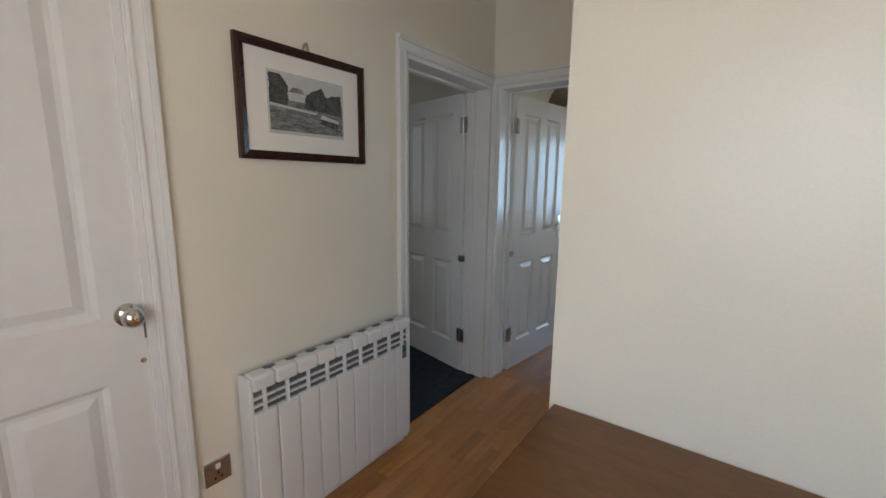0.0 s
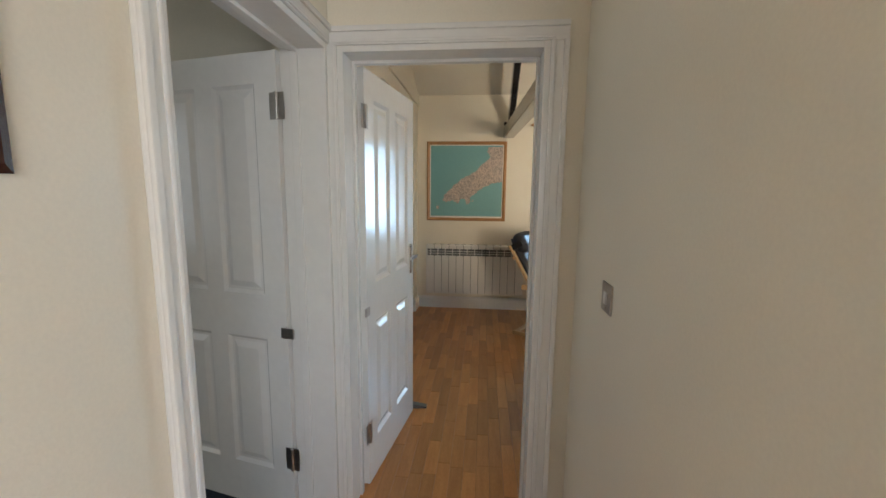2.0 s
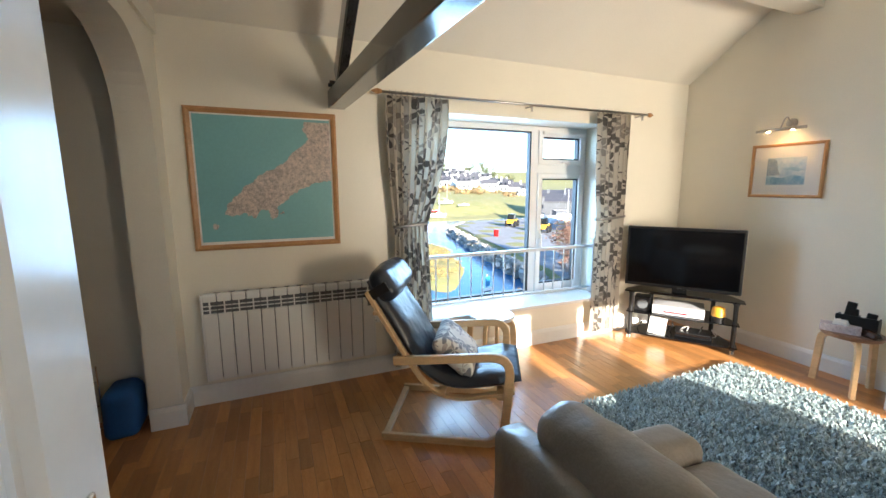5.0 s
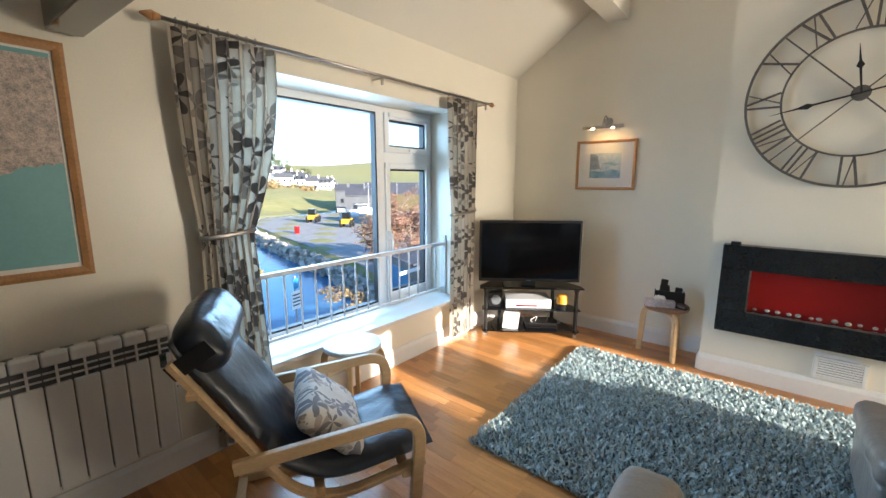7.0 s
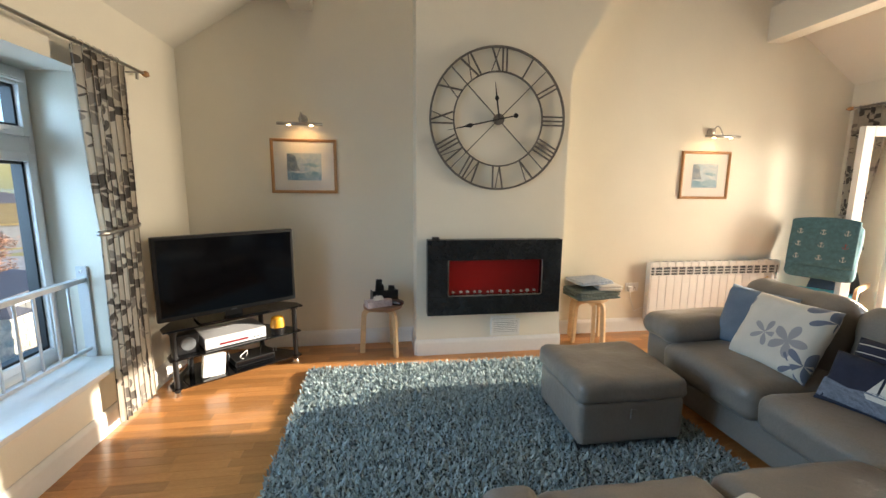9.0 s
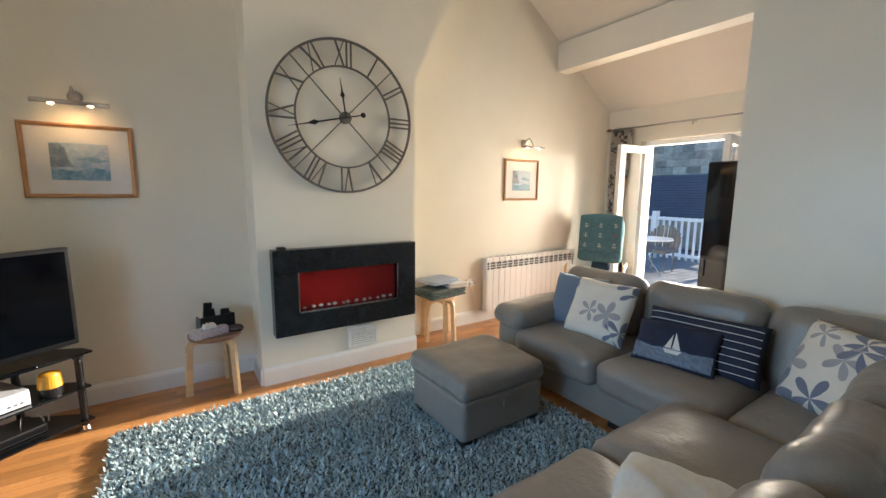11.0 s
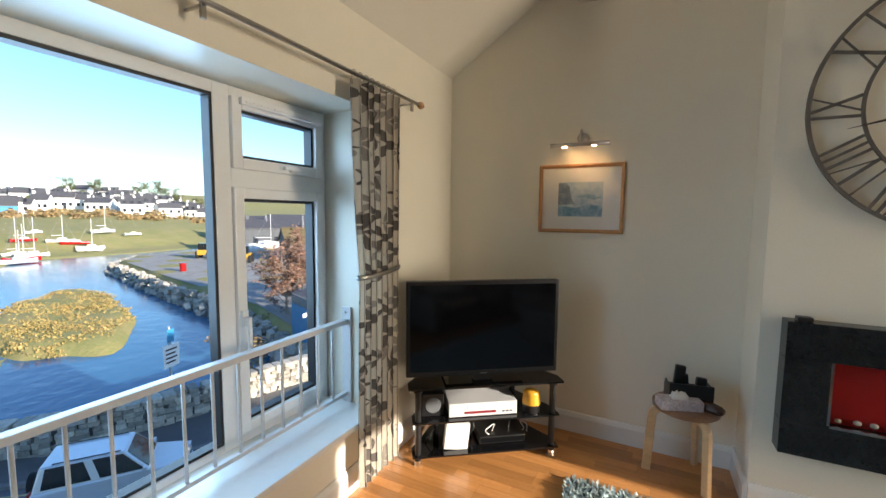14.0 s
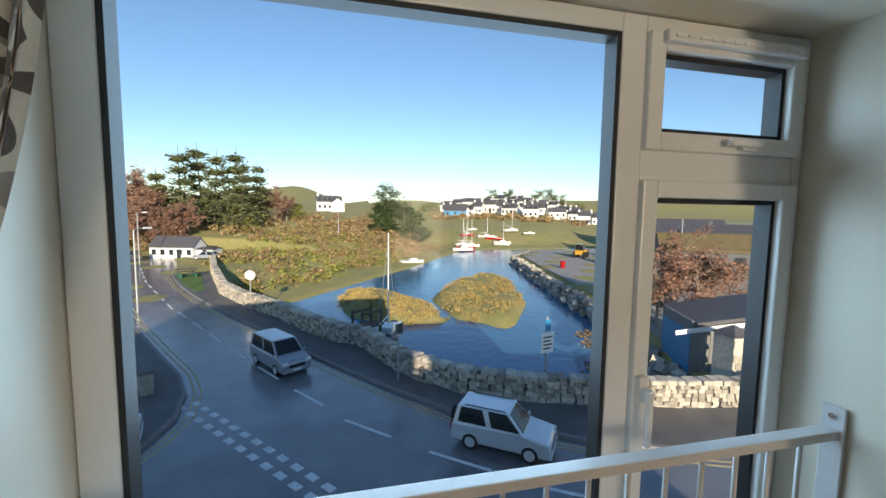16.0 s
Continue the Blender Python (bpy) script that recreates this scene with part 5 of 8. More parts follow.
# shaggy rug
rug = thing("rug", "shaggy blue-grey pile rug on the oak floor", "rug")
RX0, RX1, RY0, RY1 = 1.74, 3.47, 2.50, 4.97
part("backing", bx(RX0 + 0.02, RX1 - 0.02, RY0 + 0.02, RY1 - 0.02, 0.002, 0.014, 0.004), M_RUGBASE, rug)
r_ = random.Random(11)
vs, fs = [], []
NX, NY = 150, 214
for i in range(NX):
    for j in range(NY):
        x = RX0 + (RX1 - RX0) * (i + r_.random()) / NX
        y = RY0 + (RY1 - RY0) * (j + r_.random()) / NY
        h = r_.uniform(0.024, 0.046)
        a = r_.uniform(0, 6.283)
        lean = r_.uniform(0.008, 0.034)
        cl = 1.6 * noise.noise(Vector((x * 9, y * 9, 0)))
        dx, dy = math.cos(a + cl) * lean, math.sin(a + cl) * lean
        w = r_.uniform(0.0035, 0.0065)
        px, py = -math.sin(a) * w, math.cos(a) * w
        qx, qy = math.cos(a) * w, math.sin(a) * w
        n0 = len(vs)
        vs += [(x + px, y + py, 0.010), (x - px, y - py, 0.010), (x + qx, y + qy, 0.010),
               (x + dx * 0.5 + px * 1.2, y + dy * 0.5 + py * 1.2, h * 0.7), (x + dx * 0.5 - px * 1.2, y + dy * 0.5 - py * 1.2, h * 0.7), (x + dx * 0.5 + qx, y + dy * 0.5 + qy, h * 0.75),
               (x + dx, y + dy, h)]
        fs += [(n0, n0 + 1, n0 + 4, n0 + 3), (n0 + 1, n0 + 2, n0 + 5, n0 + 4), (n0 + 2, n0, n0 + 3, n0 + 5), (n0 + 3, n0 + 4, n0 + 6), (n0 + 4, n0 + 5, n0 + 6), (n0 + 5, n0 + 3, n0 + 6)]
me = bpy.data.meshes.new("pile")
me.from_pydata(vs, [], fs)
me.materials.append(M_RUG)
pile = new("pile", me)
pile.parent = rug
tagged(pile, "long twisted blue-grey tufts", kind="stuff")

# television on a glass stand in the corner
TVM = pose(3.405, 5.445, 0, 0, 0, -54.3)
st = thing("television_stand", "black glass corner stand with chrome-black tubes", "tv stand", TVM)


def shelf_poly(f, d):
    return [(-f, 0), (f, 0), (f, 0.10), (f * 0.62, d), (-f * 0.62, d), (-f, 0.10)]


for z, f in ((0.055, 0.46), (0.265, 0.46), (0.475, 0.485)):
    b = bmesh.new()
    prism(b, shelf_poly(f, 0.40), "z", z, z + 0.010)
    part("shelf", b, M_BLACKGLOSS, st, "black glass shelf")
for x, y in ((-0.425, 0.035), (0.425, 0.035), (-0.27, 0.36), (0.27, 0.36)):
    b = bmesh.new()
    rod(b, (x, y, 0.03), (x, y, 0.475), 0.019, n=16)
    for z in (0.055, 0.275, 0.465):
        rod(b, (x, y, z - 0.012), (x, y, z + 0.0), 0.026, n=16)
    lg = part("post", b, M_BLACK, st, smooth=False)
    b = bmesh.new(); rod(b, (x, y, 0.0), (x, y, 0.03), 0.025, 0.020, 16); part("foot", b, M_CHROME, lg)
tv = thing("television", "black flat-screen television, switched off", "television", TVM @ pose(-0.022, 0.06, 0.487))
part("casing", bx(-0.475, 0.475, -0.01, 0.045, 0.05, 0.632, 0.008), M_BLACK, tv)
part("screen", bx(-0.452, 0.452, -0.0125, -0.009, 0.082, 0.61), M_SCREEN, tv, "dark glossy screen")
part("badge", bx(-0.02, 0.02, -0.012, -0.009, 0.058, 0.064), M_GREYPL, tv)
b = bmesh.new(); box(b, -0.06, 0.06, 0.0, 0.04, 0.01, 0.06); part("neck", b, M_BLACK, tv)
part("base", bx(-0.24, 0.24, -0.08, 0.14, 0, 0.014, 0.006), M_BLACKGLOSS, tv)
M_SILVER = mat("silver_plastic", (0.55, 0.55, 0.56), rough=0.35, var=0.04)
vr = thing("video_recorder", "silver video recorder on the middle shelf", "recorder", TVM @ pose(-0.02, 0.04, 0.275))
part("case", bx(-0.215, 0.215, 0, 0.30, 0.004, 0.088, 0.004), M_SILVER, vr)
part("display", bx(-0.12, 0.08, -0.003, 0.001, 0.022, 0.036), mat("red_strip", (0.20, 0.02, 0.03), rough=0.2), vr, "dark red display strip")
part("tape_flap", bx(-0.10, 0.09, -0.003, 0.001, 0.046, 0.078, 0.001), M_UPVC, vr)
for x in (0.12, 0.145, 0.17):
    part("button", bx(x, x + 0.014, -0.003, 0.001, 0.022, 0.032), M_GREYPL, vr)
sp = thing("speaker", "small black speaker on the middle shelf", "speaker", TVM @ pose(-0.33, 0.08, 0.275))
part("cabinet", bx(-0.07, 0.07, 0, 0.15, 0.0, 0.14, 0.006), M_BLACK, sp)
b = bmesh.new(); rod(b, (0, 0.0, 0.07), (0, -0.006, 0.07), 0.05, 0.045, 24); part("cone", b, M_GREYPL, sp)
mg = thing("toy_pot", "yellow pot with a black base on the middle shelf", "pot", TVM @ pose(0.30, 0.07, 0.275))
M_YEL = mat("yellow_paint", (0.62, 0.30, 0.02), rough=0.4, var=0.1)
b = bmesh.new(); rod(b, (0, 0, 0.055), (0, 0, 0.125), 0.058, 0.05, 24); ball(b, (0, 0, 0.125), 0.05, 1, 1, 0.35); part("bowl", b, M_YEL, mg, smooth=False)
b = bmesh.new(); rod(b, (0, 0, 0), (0, 0, 0.055), 0.05, 0.058, 24); part("base", b, M_BLACK, mg)
bxr = thing("set_top_box", "black set-top box on the bottom shelf", "recorder", TVM @ pose(0.12, 0.08, 0.065))
part("case", bx(-0.15, 0.15, 0, 0.2, 0.004, 0.05, 0.004), M_BLACK, bxr)
part("front", bx(-0.14, 0.14, -0.003, 0.001, 0.012, 0.042), M_BLACKGLOSS, bxr)
gc = thing("game_console", "white console box leaning on the bottom shelf", "console", TVM @ pose(-0.19, 0.05, 0.065, 0, 6, 0))
part("case", bx(-0.075, 0.075, 0, 0.05, 0.0, 0.165, 0.006), M_UPVC, gc)
cb = thing("cables", "tangled black and white cables behind the television", "cable")
rc = random.Random(3)
for k in range(6):
    b = bmesh.new()
    p0 = Vector((-0.32 + 0.12 * k, 0.10 + 0.02 * (k % 3), 0.09))
    pts = [p0 + Vector((rc.uniform(-0.05, 0.05), 0.02 * i, 0.035 * i * (1 if i < 3 else -0.4) + rc.uniform(0, 0.03))) for i in range(6)]
    sweep(b, [TVM @ p for p in arm_path(pts, 0.03, 4)], 0.0035, 0.0035, prof=6)
    part("cable", b, M_UPVC if k % 2 else M_BLACK, cb, smooth=True)

# far end: recliner with a bag, tall black cabinet
rch = thing("recliner_chair", "dark recliner chair with bent birch arms by terrace doors", "armchair", pose(3.78, -0.02, 0, 0, 0, 118))
part("backrest", pad(-0.10, 0.06, -0.30, 0.30, 0.36, 1.0, r=0.06, wrinkle=0.008, seed=80, m=pose(-0.26, 0, 0, 0, -14, 0)), M_BLACKLEATHER, rch, smooth=True)
part("headrest", pad(-0.08, 0.09, -0.32, 0.32, 0.84, 1.02, r=0.07, wrinkle=0.008, seed=82, m=pose(-0.22, 0, 0, 0, -14, 0)), M_BLACKLEATHER, rch, smooth=True)
M_TURQ = mat("turquoise_cloth", (0.04, 0.30, 0.42), rough=0.9, var=0.15, fine=200, bump=0.2)
part("seat", pad(-0.28, 0.30, -0.30, 0.30, 0.28, 0.42, r=0.05, wrinkle=0.006, seed=81), M_TURQ, rch, "turquoise cloth seat pad", True)
for s in (1, -1):
    b = bmesh.new()
    sweep(b, arm_path([(-0.36, s * 0.34, 0.02), (0.30, s * 0.34, 0.02), (0.32, s * 0.34, 0.55), (-0.36, s * 0.34, 0.52)], 0.10, 7), 0.05, 0.03, up=(0, 1, 0))
    part("arm_frame", b, M_BIRCH, rch)
for x in (-0.3, 0.26):
    part("cross_bar", bx(x - 0.02, x + 0.02, -0.34, 0.34, 0.24, 0.28, 0.004), M_BIRCH, rch)
M_BAG = mat("teal_printed_canvas", (0.07, 0.17, 0.21), rough=0.85, scale=30, fine=220, bump=0.2, var=0.3)
bag = thing("satchel", "teal canvas satchel printed with anchors, hung over the recliner", "bag", pose(3.68, 0.08, 0.88, 0, 0, 118) @ Matrix.Scale(1.32, 4))
part("body", pad(-0.05, 0.05, -0.20, 0.20, -0.22, 0.20, r=0.045, wrinkle=0.006, seed=90, m=pose(0.0, 0, 0, 0, -12, 0)), M_BAG, bag, smooth=True)
fl_ = part("flap", pad(-0.012, 0.012, -0.19, 0.19, -0.14, 0.21, r=0.011, wrinkle=0.003, seed=91, m=pose(0.062, 0, 0.02, 0, -12, 0)), M_BAG, bag, smooth=True)
ra = random.Random(2)
for k in range(9):
    y, z = -0.13 + 0.13 * (k % 3), -0.07 + 0.095 * (k // 3)
    b = bmesh.new()
    box(b, 0, 0.002, -0.002, 0.002, -0.018, 0.018)
    box(b, 0, 0.002, -0.012, 0.012, 0.008, 0.011)
    sweep(b, [(0.001, 0.016 * math.cos(t), -0.006 - 0.014 * math.sin(t)) for t in [math.pi * q / 8 for q in range(9)]], 0.003, 0.002, up=(1, 0, 0))
    b.transform(pose(0.062, 0, 0.02, 0, -12, 0) @ pose(0.0135, y, z, 0, 0, 0))
    part("anchor_print", b, M_WHITECLOTH if k != 5 else M_RED, fl_)
cab = thing("tall_cabinet", "tall black cabinet standing near terrace doors", "cabinet", pose(2.17, 0.30, 0))
part("carcass", bx(-0.16, 0.16, -0.18, 0.18, 0.05, 1.75, 0.006), M_BLACK, cab)
part("plinth", bx(-0.15, 0.15, -0.17, 0.17, 0.0, 0.05), M_BLACK, cab)
part("door", bx(-0.155, 0.155, 0.18, 0.20, 0.06, 1.74, 0.004), M_BLACKGLOSS, cab)
part("handle", bx(0.11, 0.125, 0.20, 0.225, 0.70, 0.86, 0.004), M_GREYPL, cab)

# ---- hall ----
radiator(ON_WEST(1.79, 0.085), 0.80, 0.63, 9, "white finned electric heater in the hall", d=0.095)
hp_ = thing("framed_photograph", "dark framed black-and-white photograph of a harbour hanging in the hall", "picture", ON_WEST(1.594, 1.45))
PW, PH = 0.547, 0.395
part("frame", frame_bars(PW, PH, 0.030, 0.022, I4), M_MAHOG, hp_)
part("mount", flat(rect(0.026, PW - 0.026, 0.026, PH - 0.026), 0.003, 0.008, I4), M_PAPER, hp_)
M_PH_MID = mat("photo_midtones", (0.09, 0.095, 0.09), rough=0.5, scale=26, fine=120, bump=0, col2=(0.30, 0.31, 0.30))
M_PH_LIGHT = mat("photo_light", (0.55, 0.55, 0.53), rough=0.5, var=0.06, scale=20, bump=0)
M_PH_DARK = mat("photo_dark", (0.02, 0.022, 0.02), rough=0.5, scale=45, fine=150, bump=0, col2=(0.12, 0.125, 0.12))
M_PH_WATER = mat("photo_water", (0.05, 0.055, 0.05), rough=0.5, scale=20, fine=90, stretch=(1, 1, 5), bump=0, col2=(0.32, 0.33, 0.32))
PA, PB, PC, PD = 0.115, PW - 0.115, 0.105, PH - 0.095
part("print_border", flat(rect(PA - 0.006, PB + 0.006, PC - 0.012, PD + 0.006), 0.008, 0.009, I4), M_PH_LIGHT, hp_)
pr_ = part("print", flat(rect(PA, PB, PC, PD), 0.009, 0.0098, I4), M_PH_LIGHT, hp_, "old black-and-white harbour photograph")


def ph(name, pts, mt, lvl=0):
    """Shapes in the photograph, u to the viewer's right, v up."""
    part(name, flat([(PB - u * (PB - PA), PC + v * (PD - PC)) for u, v in pts], 0.0098 + 0.0002 * lvl, 0.0102 + 0.0002 * lvl, I4), mt, pr_)


ph("water", [(0, 0), (1, 0), (1, 0.34), (0, 0.42)], M_PH_WATER)
ph("bank", coast([(0, 0.36), (1, 0.28), (1, 0.60), (0, 0.58)], 6), M_PH_MID, 1)
ph("trees", coast([(0, 0.42), (0.22, 0.45), (0.24, 0.80), (0.14, 0.98), (0, 0.98)], 8), M_PH_DARK, 2)
ph("trees", coast([(0.44, 0.45), (0.98, 0.40), (0.98, 0.80), (0.86, 0.78), (0.76, 0.72), (0.68, 0.88), (0.58, 0.80), (0.47, 0.70)], 9), M_PH_DARK, 2)
ph("house", [(0.24, 0.55), (0.45, 0.55), (0.45, 0.70), (0.40, 0.82), (0.30, 0.82), (0.24, 0.70)], M_PH_LIGHT, 3)
ph("house_roof", [(0.24, 0.70), (0.45, 0.70), (0.40, 0.79), (0.29, 0.79)], M_PH_MID, 4)
ph("boat", [(0.66, 0.20), (0.92, 0.12), (0.94, 0.30), (0.70, 0.38)], M_PH_DARK, 5)
ph("boat_side", [(0.66, 0.30), (0.94, 0.24), (0.93, 0.30), (0.68, 0.38)], M_PH_LIGHT, 6)
ph("shore", [(0, 0.42), (0.6, 0.36), (0.62, 0.40), (0, 0.47)], M_PH_LIGHT, 6)
b = bmesh.new()
sweep(b, [(PW / 2 - 0.014, 0.004, PH), (PW / 2 - 0.008, 0.006, PH + 0.022), (PW / 2, 0.007, PH + 0.030), (PW / 2 + 0.008, 0.006, PH + 0.022), (PW / 2 + 0.014, 0.004, PH)], 0.004, 0.004, up=(0, 1, 0), prof=6)
rod(b, (PW / 2, 0, PH + 0.026), (PW / 2, 0.014, PH + 0.026), 0.006)
part("hanging_hook", b, M_BRUSHED, hp_, "bronze hanging hook")
wall_socket(ON_WEST(0.895, 0.385), "brushed steel fused spur by the heater", w=0.086, h=0.086, rockers=1)
sw = thing("light_switch", "brushed steel dimmer switch on the corridor wall", "light switch", Matrix.Translation((0.500, 2.31, 1.134)) @ pose(0, 0, 0, 0, 0, 90), "sockets and switches")
part("plate", bx(-0.043, 0.043, 0, 0.006, -0.043, 0.043, 0.003), M_BRUSHED, sw)
part("rocker", bx(-0.012, 0.012, 0.006, 0.011, -0.018, 0.018, 0.002), M_UPVC, sw)
for z in (0.03, -0.03):
    b = bmesh.new(); rod(b, (0, 0.006, z), (0, 0.0075, z), 0.003); part("screw", b, M_CHROME, sw)

# side table against the partition
M_TABLE = mat("brown_table_top", (0.16, 0.07, 0.022), rough=0.4, var=0.2, scale=4, fine=40, stretch=(0.6, 5, 5), bump=0.04)
tbl = thing("side_table", "brown wooden side table against the partition wall", "table")
part("tabletop", bx(0.515, 1.55, 0.90, 1.412, 0.725, 0.753, 0.006), M_TABLE, tbl)
for x, y in ((0.60, 0.96), (1.5, 0.96), (0.60, 1.37), (1.5, 1.37)):
    part("leg", bx(x - 0.022, x + 0.022, y - 0.022, y + 0.022, 0, 0.725, 0.003), M_TABLE, tbl)
part("apron", bx(0.60, 1.5, 0.95, 0.97, 0.64, 0.725), M_TABLE, tbl)
# wedge under the open door
wd = thing("door_stop", "grey rubber door wedge on the floor", "door stop", pose(-0.27, 3.635, 0, 0, 0, 8))
b = bmesh.new()
prism(b, [(-0.07, 0.002), (0.06, 0.002), (0.06, 0.012), (-0.04, 0.034), (-0.07, 0.034)], "y", -0.02, 0.02)
part("wedge", b, M_GREYPL, wd)
# wire rack and a blue bag seen through the arch
rk = thing("wire_rack", "chrome wire rack standing past the arch", "rack", pose(-1.25, 5.72, 0))
for z in (0.05, 0.20, 0.35):
    b = bmesh.new()
    for k in range(7):
        rod(b, (-0.15 + 0.05 * k, -0.12, z), (-0.15 + 0.05 * k, 0.12, z), 0.003, n=6)
    for yy in (-0.12, 0.12):
        rod(b, (-0.16, yy, z), (0.16, yy, z), 0.004, n=6)
    part("shelf", b, M_CHROME, rk)
for x in (-0.16, 0.16):
    for y in (-0.12, 0.12):
        b = bmesh.new(); rod(b, (x, y, 0), (x, y, 0.45), 0.005, n=8); part("upright", b, M_CHROME, rk)
bb = thing("storage_bag", "bright blue fabric bag past the arch", "bag", pose(-0.98, 5.85, 0))
part("body", pad(-0.09, 0.09, -0.12, 0.12, 0.0, 0.30, n=12, r=0.05, wrinkle=0.012, seed=95), mat("blue_fabric", (0.02, 0.10, 0.30), rough=0.8, var=0.1), bb, smooth=True)

# ---- outside: ground, water, road ----
INDOORS = {q.name for q in scene.objects}
G, WZ, EYE_X, EYE_Y = -4.9, -6.4, 1.57, 5.3


def spot(bearing, dist):
    """A place by its bearing (degrees east of north) and distance from the window."""
    a = radians(bearing)
    return EYE_X + dist * math.sin(a), EYE_Y + dist * math.cos(a)


def K(x, y, k=1.162):
    """Moves a place away from the window by the factor k."""
    return EYE_X + (x - EYE_X) * k, EYE_Y + (y - EYE_Y) * k


M_GRASS = mat("rough_grass", (0.22, 0.24, 0.07), rough=0.95, scale=0.25, fine=3.0, bump=0.6, col2=(0.36, 0.29, 0.12), dist=0.1)
M_ASPHALT = mat("asphalt", (0.16, 0.163, 0.17), rough=0.22, spec=0.9, var=0.35, scale=0.5, fine=40, bump=0.2)
M_PAVE = mat("worn_pavement", (0.13, 0.125, 0.12), rough=0.7, var=0.3, scale=0.8, fine=30, bump=0.2)
M_KERB = mat("kerb_stone", (0.22, 0.21, 0.20), rough=0.8, var=0.2)
M_ROADPAINT = mat("road_paint", (0.72, 0.72, 0.70), rough=0.7, var=0.25, scale=6, fine=40)
M_YELPAINT = mat("yellow_road_paint", (0.50, 0.40, 0.18), rough=0.7, var=0.25, scale=6, fine=40)
M_STONE = mat("field_stone", (0.42, 0.38, 0.31), rough=0.9, var=0.3, scale=6, fine=40, bump=0.5, rnd=0.4, dist=0.02)
M_STONE_I = mat("field_stones", (0.42, 0.38, 0.31), rough=0.9, var=0.3, scale=6, fine=40, bump=0.5, isl=0.4, dist=0.02)
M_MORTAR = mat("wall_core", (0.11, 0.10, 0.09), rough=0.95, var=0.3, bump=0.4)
M_GRAVEL = mat("gravel_yard", (0.30, 0.29, 0.27), rough=0.95, var=0.25, scale=0.6, fine=14, bump=0.5)
M_SALT = mat("salt_marsh_grass", (0.44, 0.30, 0.11), rough=0.95, scale=0.8, fine=6, bump=0.7, isl=0.3, col2=(0.32, 0.27, 0.09), dist=0.1)
M_SCRUB = mat("winter_scrub", (0.24, 0.155, 0.08), rough=0.95, scale=0.5, fine=5, bump=0, isl=0.5, col2=(0.33, 0.25, 0.11))
M_GORSE = mat("green_scrub", (0.19, 0.21, 0.055), rough=0.9, scale=0.6, fine=5, bump=0, isl=0.45, col2=(0.25, 0.24, 0.05))
M_PINE = mat("pine_needles", (0.075, 0.105, 0.04), rough=0.9, scale=0.8, fine=6, bump=0, isl=0.5, col2=(0.18, 0.18, 0.07))
M_EVERGREEN = mat("dark_evergreen", (0.03, 0.062, 0.02), rough=0.9, scale=0.8, fine=6, bump=0, isl=0.5, col2=(0.085, 0.12, 0.035))
M_REDTWIG = mat("bare_red_twigs", (0.26, 0.15, 0.10), rough=0.95, scale=0.8, fine=6, bump=0, isl=0.4, col2=(0.34, 0.19, 0.13))
M_BARK = mat("bark", (0.11, 0.085, 0.065), rough=0.95, var=0.35, scale=4, fine=20, bump=0.5)
M_PALEBARK = mat("pale_bark", (0.32, 0.26, 0.21), rough=0.95, var=0.3, scale=4, fine=20, bump=0.3)
M_RENDER = mat("white_render", (0.78, 0.77, 0.73), rough=0.8, var=0.05, scale=1, fine=10, bump=0.1)
M_ROOF = mat("slate_roof", (0.085, 0.083, 0.09), rough=0.6, var=0.2, scale=2, fine=14, bump=0.2)
M_DARKWIN = mat("far_window", (0.03, 0.035, 0.045), rough=0.15, var=0.1, bump=0)
M_WATER = bpy.data.materials.new("estuary_water")
M_WATER.use_nodes = True
wb = M_WATER.node_tree.nodes["Principled BSDF"]
wb.inputs["Base Color"].default_value = (0.045, 0.15, 0.27, 1)
wb.inputs["Roughness"].default_value = 0.08
wb.inputs["IOR"].default_value = 1.33
wt = M_WATER.node_tree.nodes.new("ShaderNodeTexNoise")
wt.inputs["Scale"].default_value, wt.inputs["Detail"].default_value = 1.1, 5
wp = M_WATER.node_tree.nodes.new("ShaderNodeNewGeometry")
M_WATER.node_tree.links.new(wp.outputs["Position"], wt.inputs["Vector"])
wbp = M_WATER.node_tree.nodes.new("ShaderNodeBump")
wbp.inputs["Strength"].default_value, wbp.inputs["Distance"].default_value = 0.14, 0.35
M_WATER.node_tree.links.new(wt.outputs["Fac"], wbp.inputs["Height"])
M_WATER.node_tree.links.new(wbp.outputs[0], wb.inputs["Normal"])

# the sea wall's foot on the pavement side, from east to far west
WALL = [(24.0, 13.2), (19.0, 14.6), (14.7, 15.5), (12.25, 16.0), (9.7, 16.67), (7.6, 17.35), (5.56, 18.42), (4.51, 19.55), (3.74, 20.5), (3.07, 22.0), (2.1, 24.5), (1.2, 25.0), (-0.13, 26.6), (-2.76, 31.0), (-4.95, 33.8), (-7.66, 38.4), (-11.3, 48.8), (-14.3, 58.7)]
SHORE_W = [(-8.6, 39.5), (-6.5, 41.0), (-3.0, 42.5), (2.5, 51.0), (10.0, 62.5), (18.0, 76.0), (26.5, 91.0), (43.0, 90.0), (60.0, 92.0), (75.0, 100.0)]
QUAY = [(15.0, 19.5), (16.8, 24.3), (19.2, 29.9), (21.0, 37.9), (23.3, 48.2), (27.9, 66.7), (34.0, 73.5), (50.0, 75.0), (70.0, 75.5), (90.0, 76.0), (90.0, 16.0), (16.0, 17.2)]


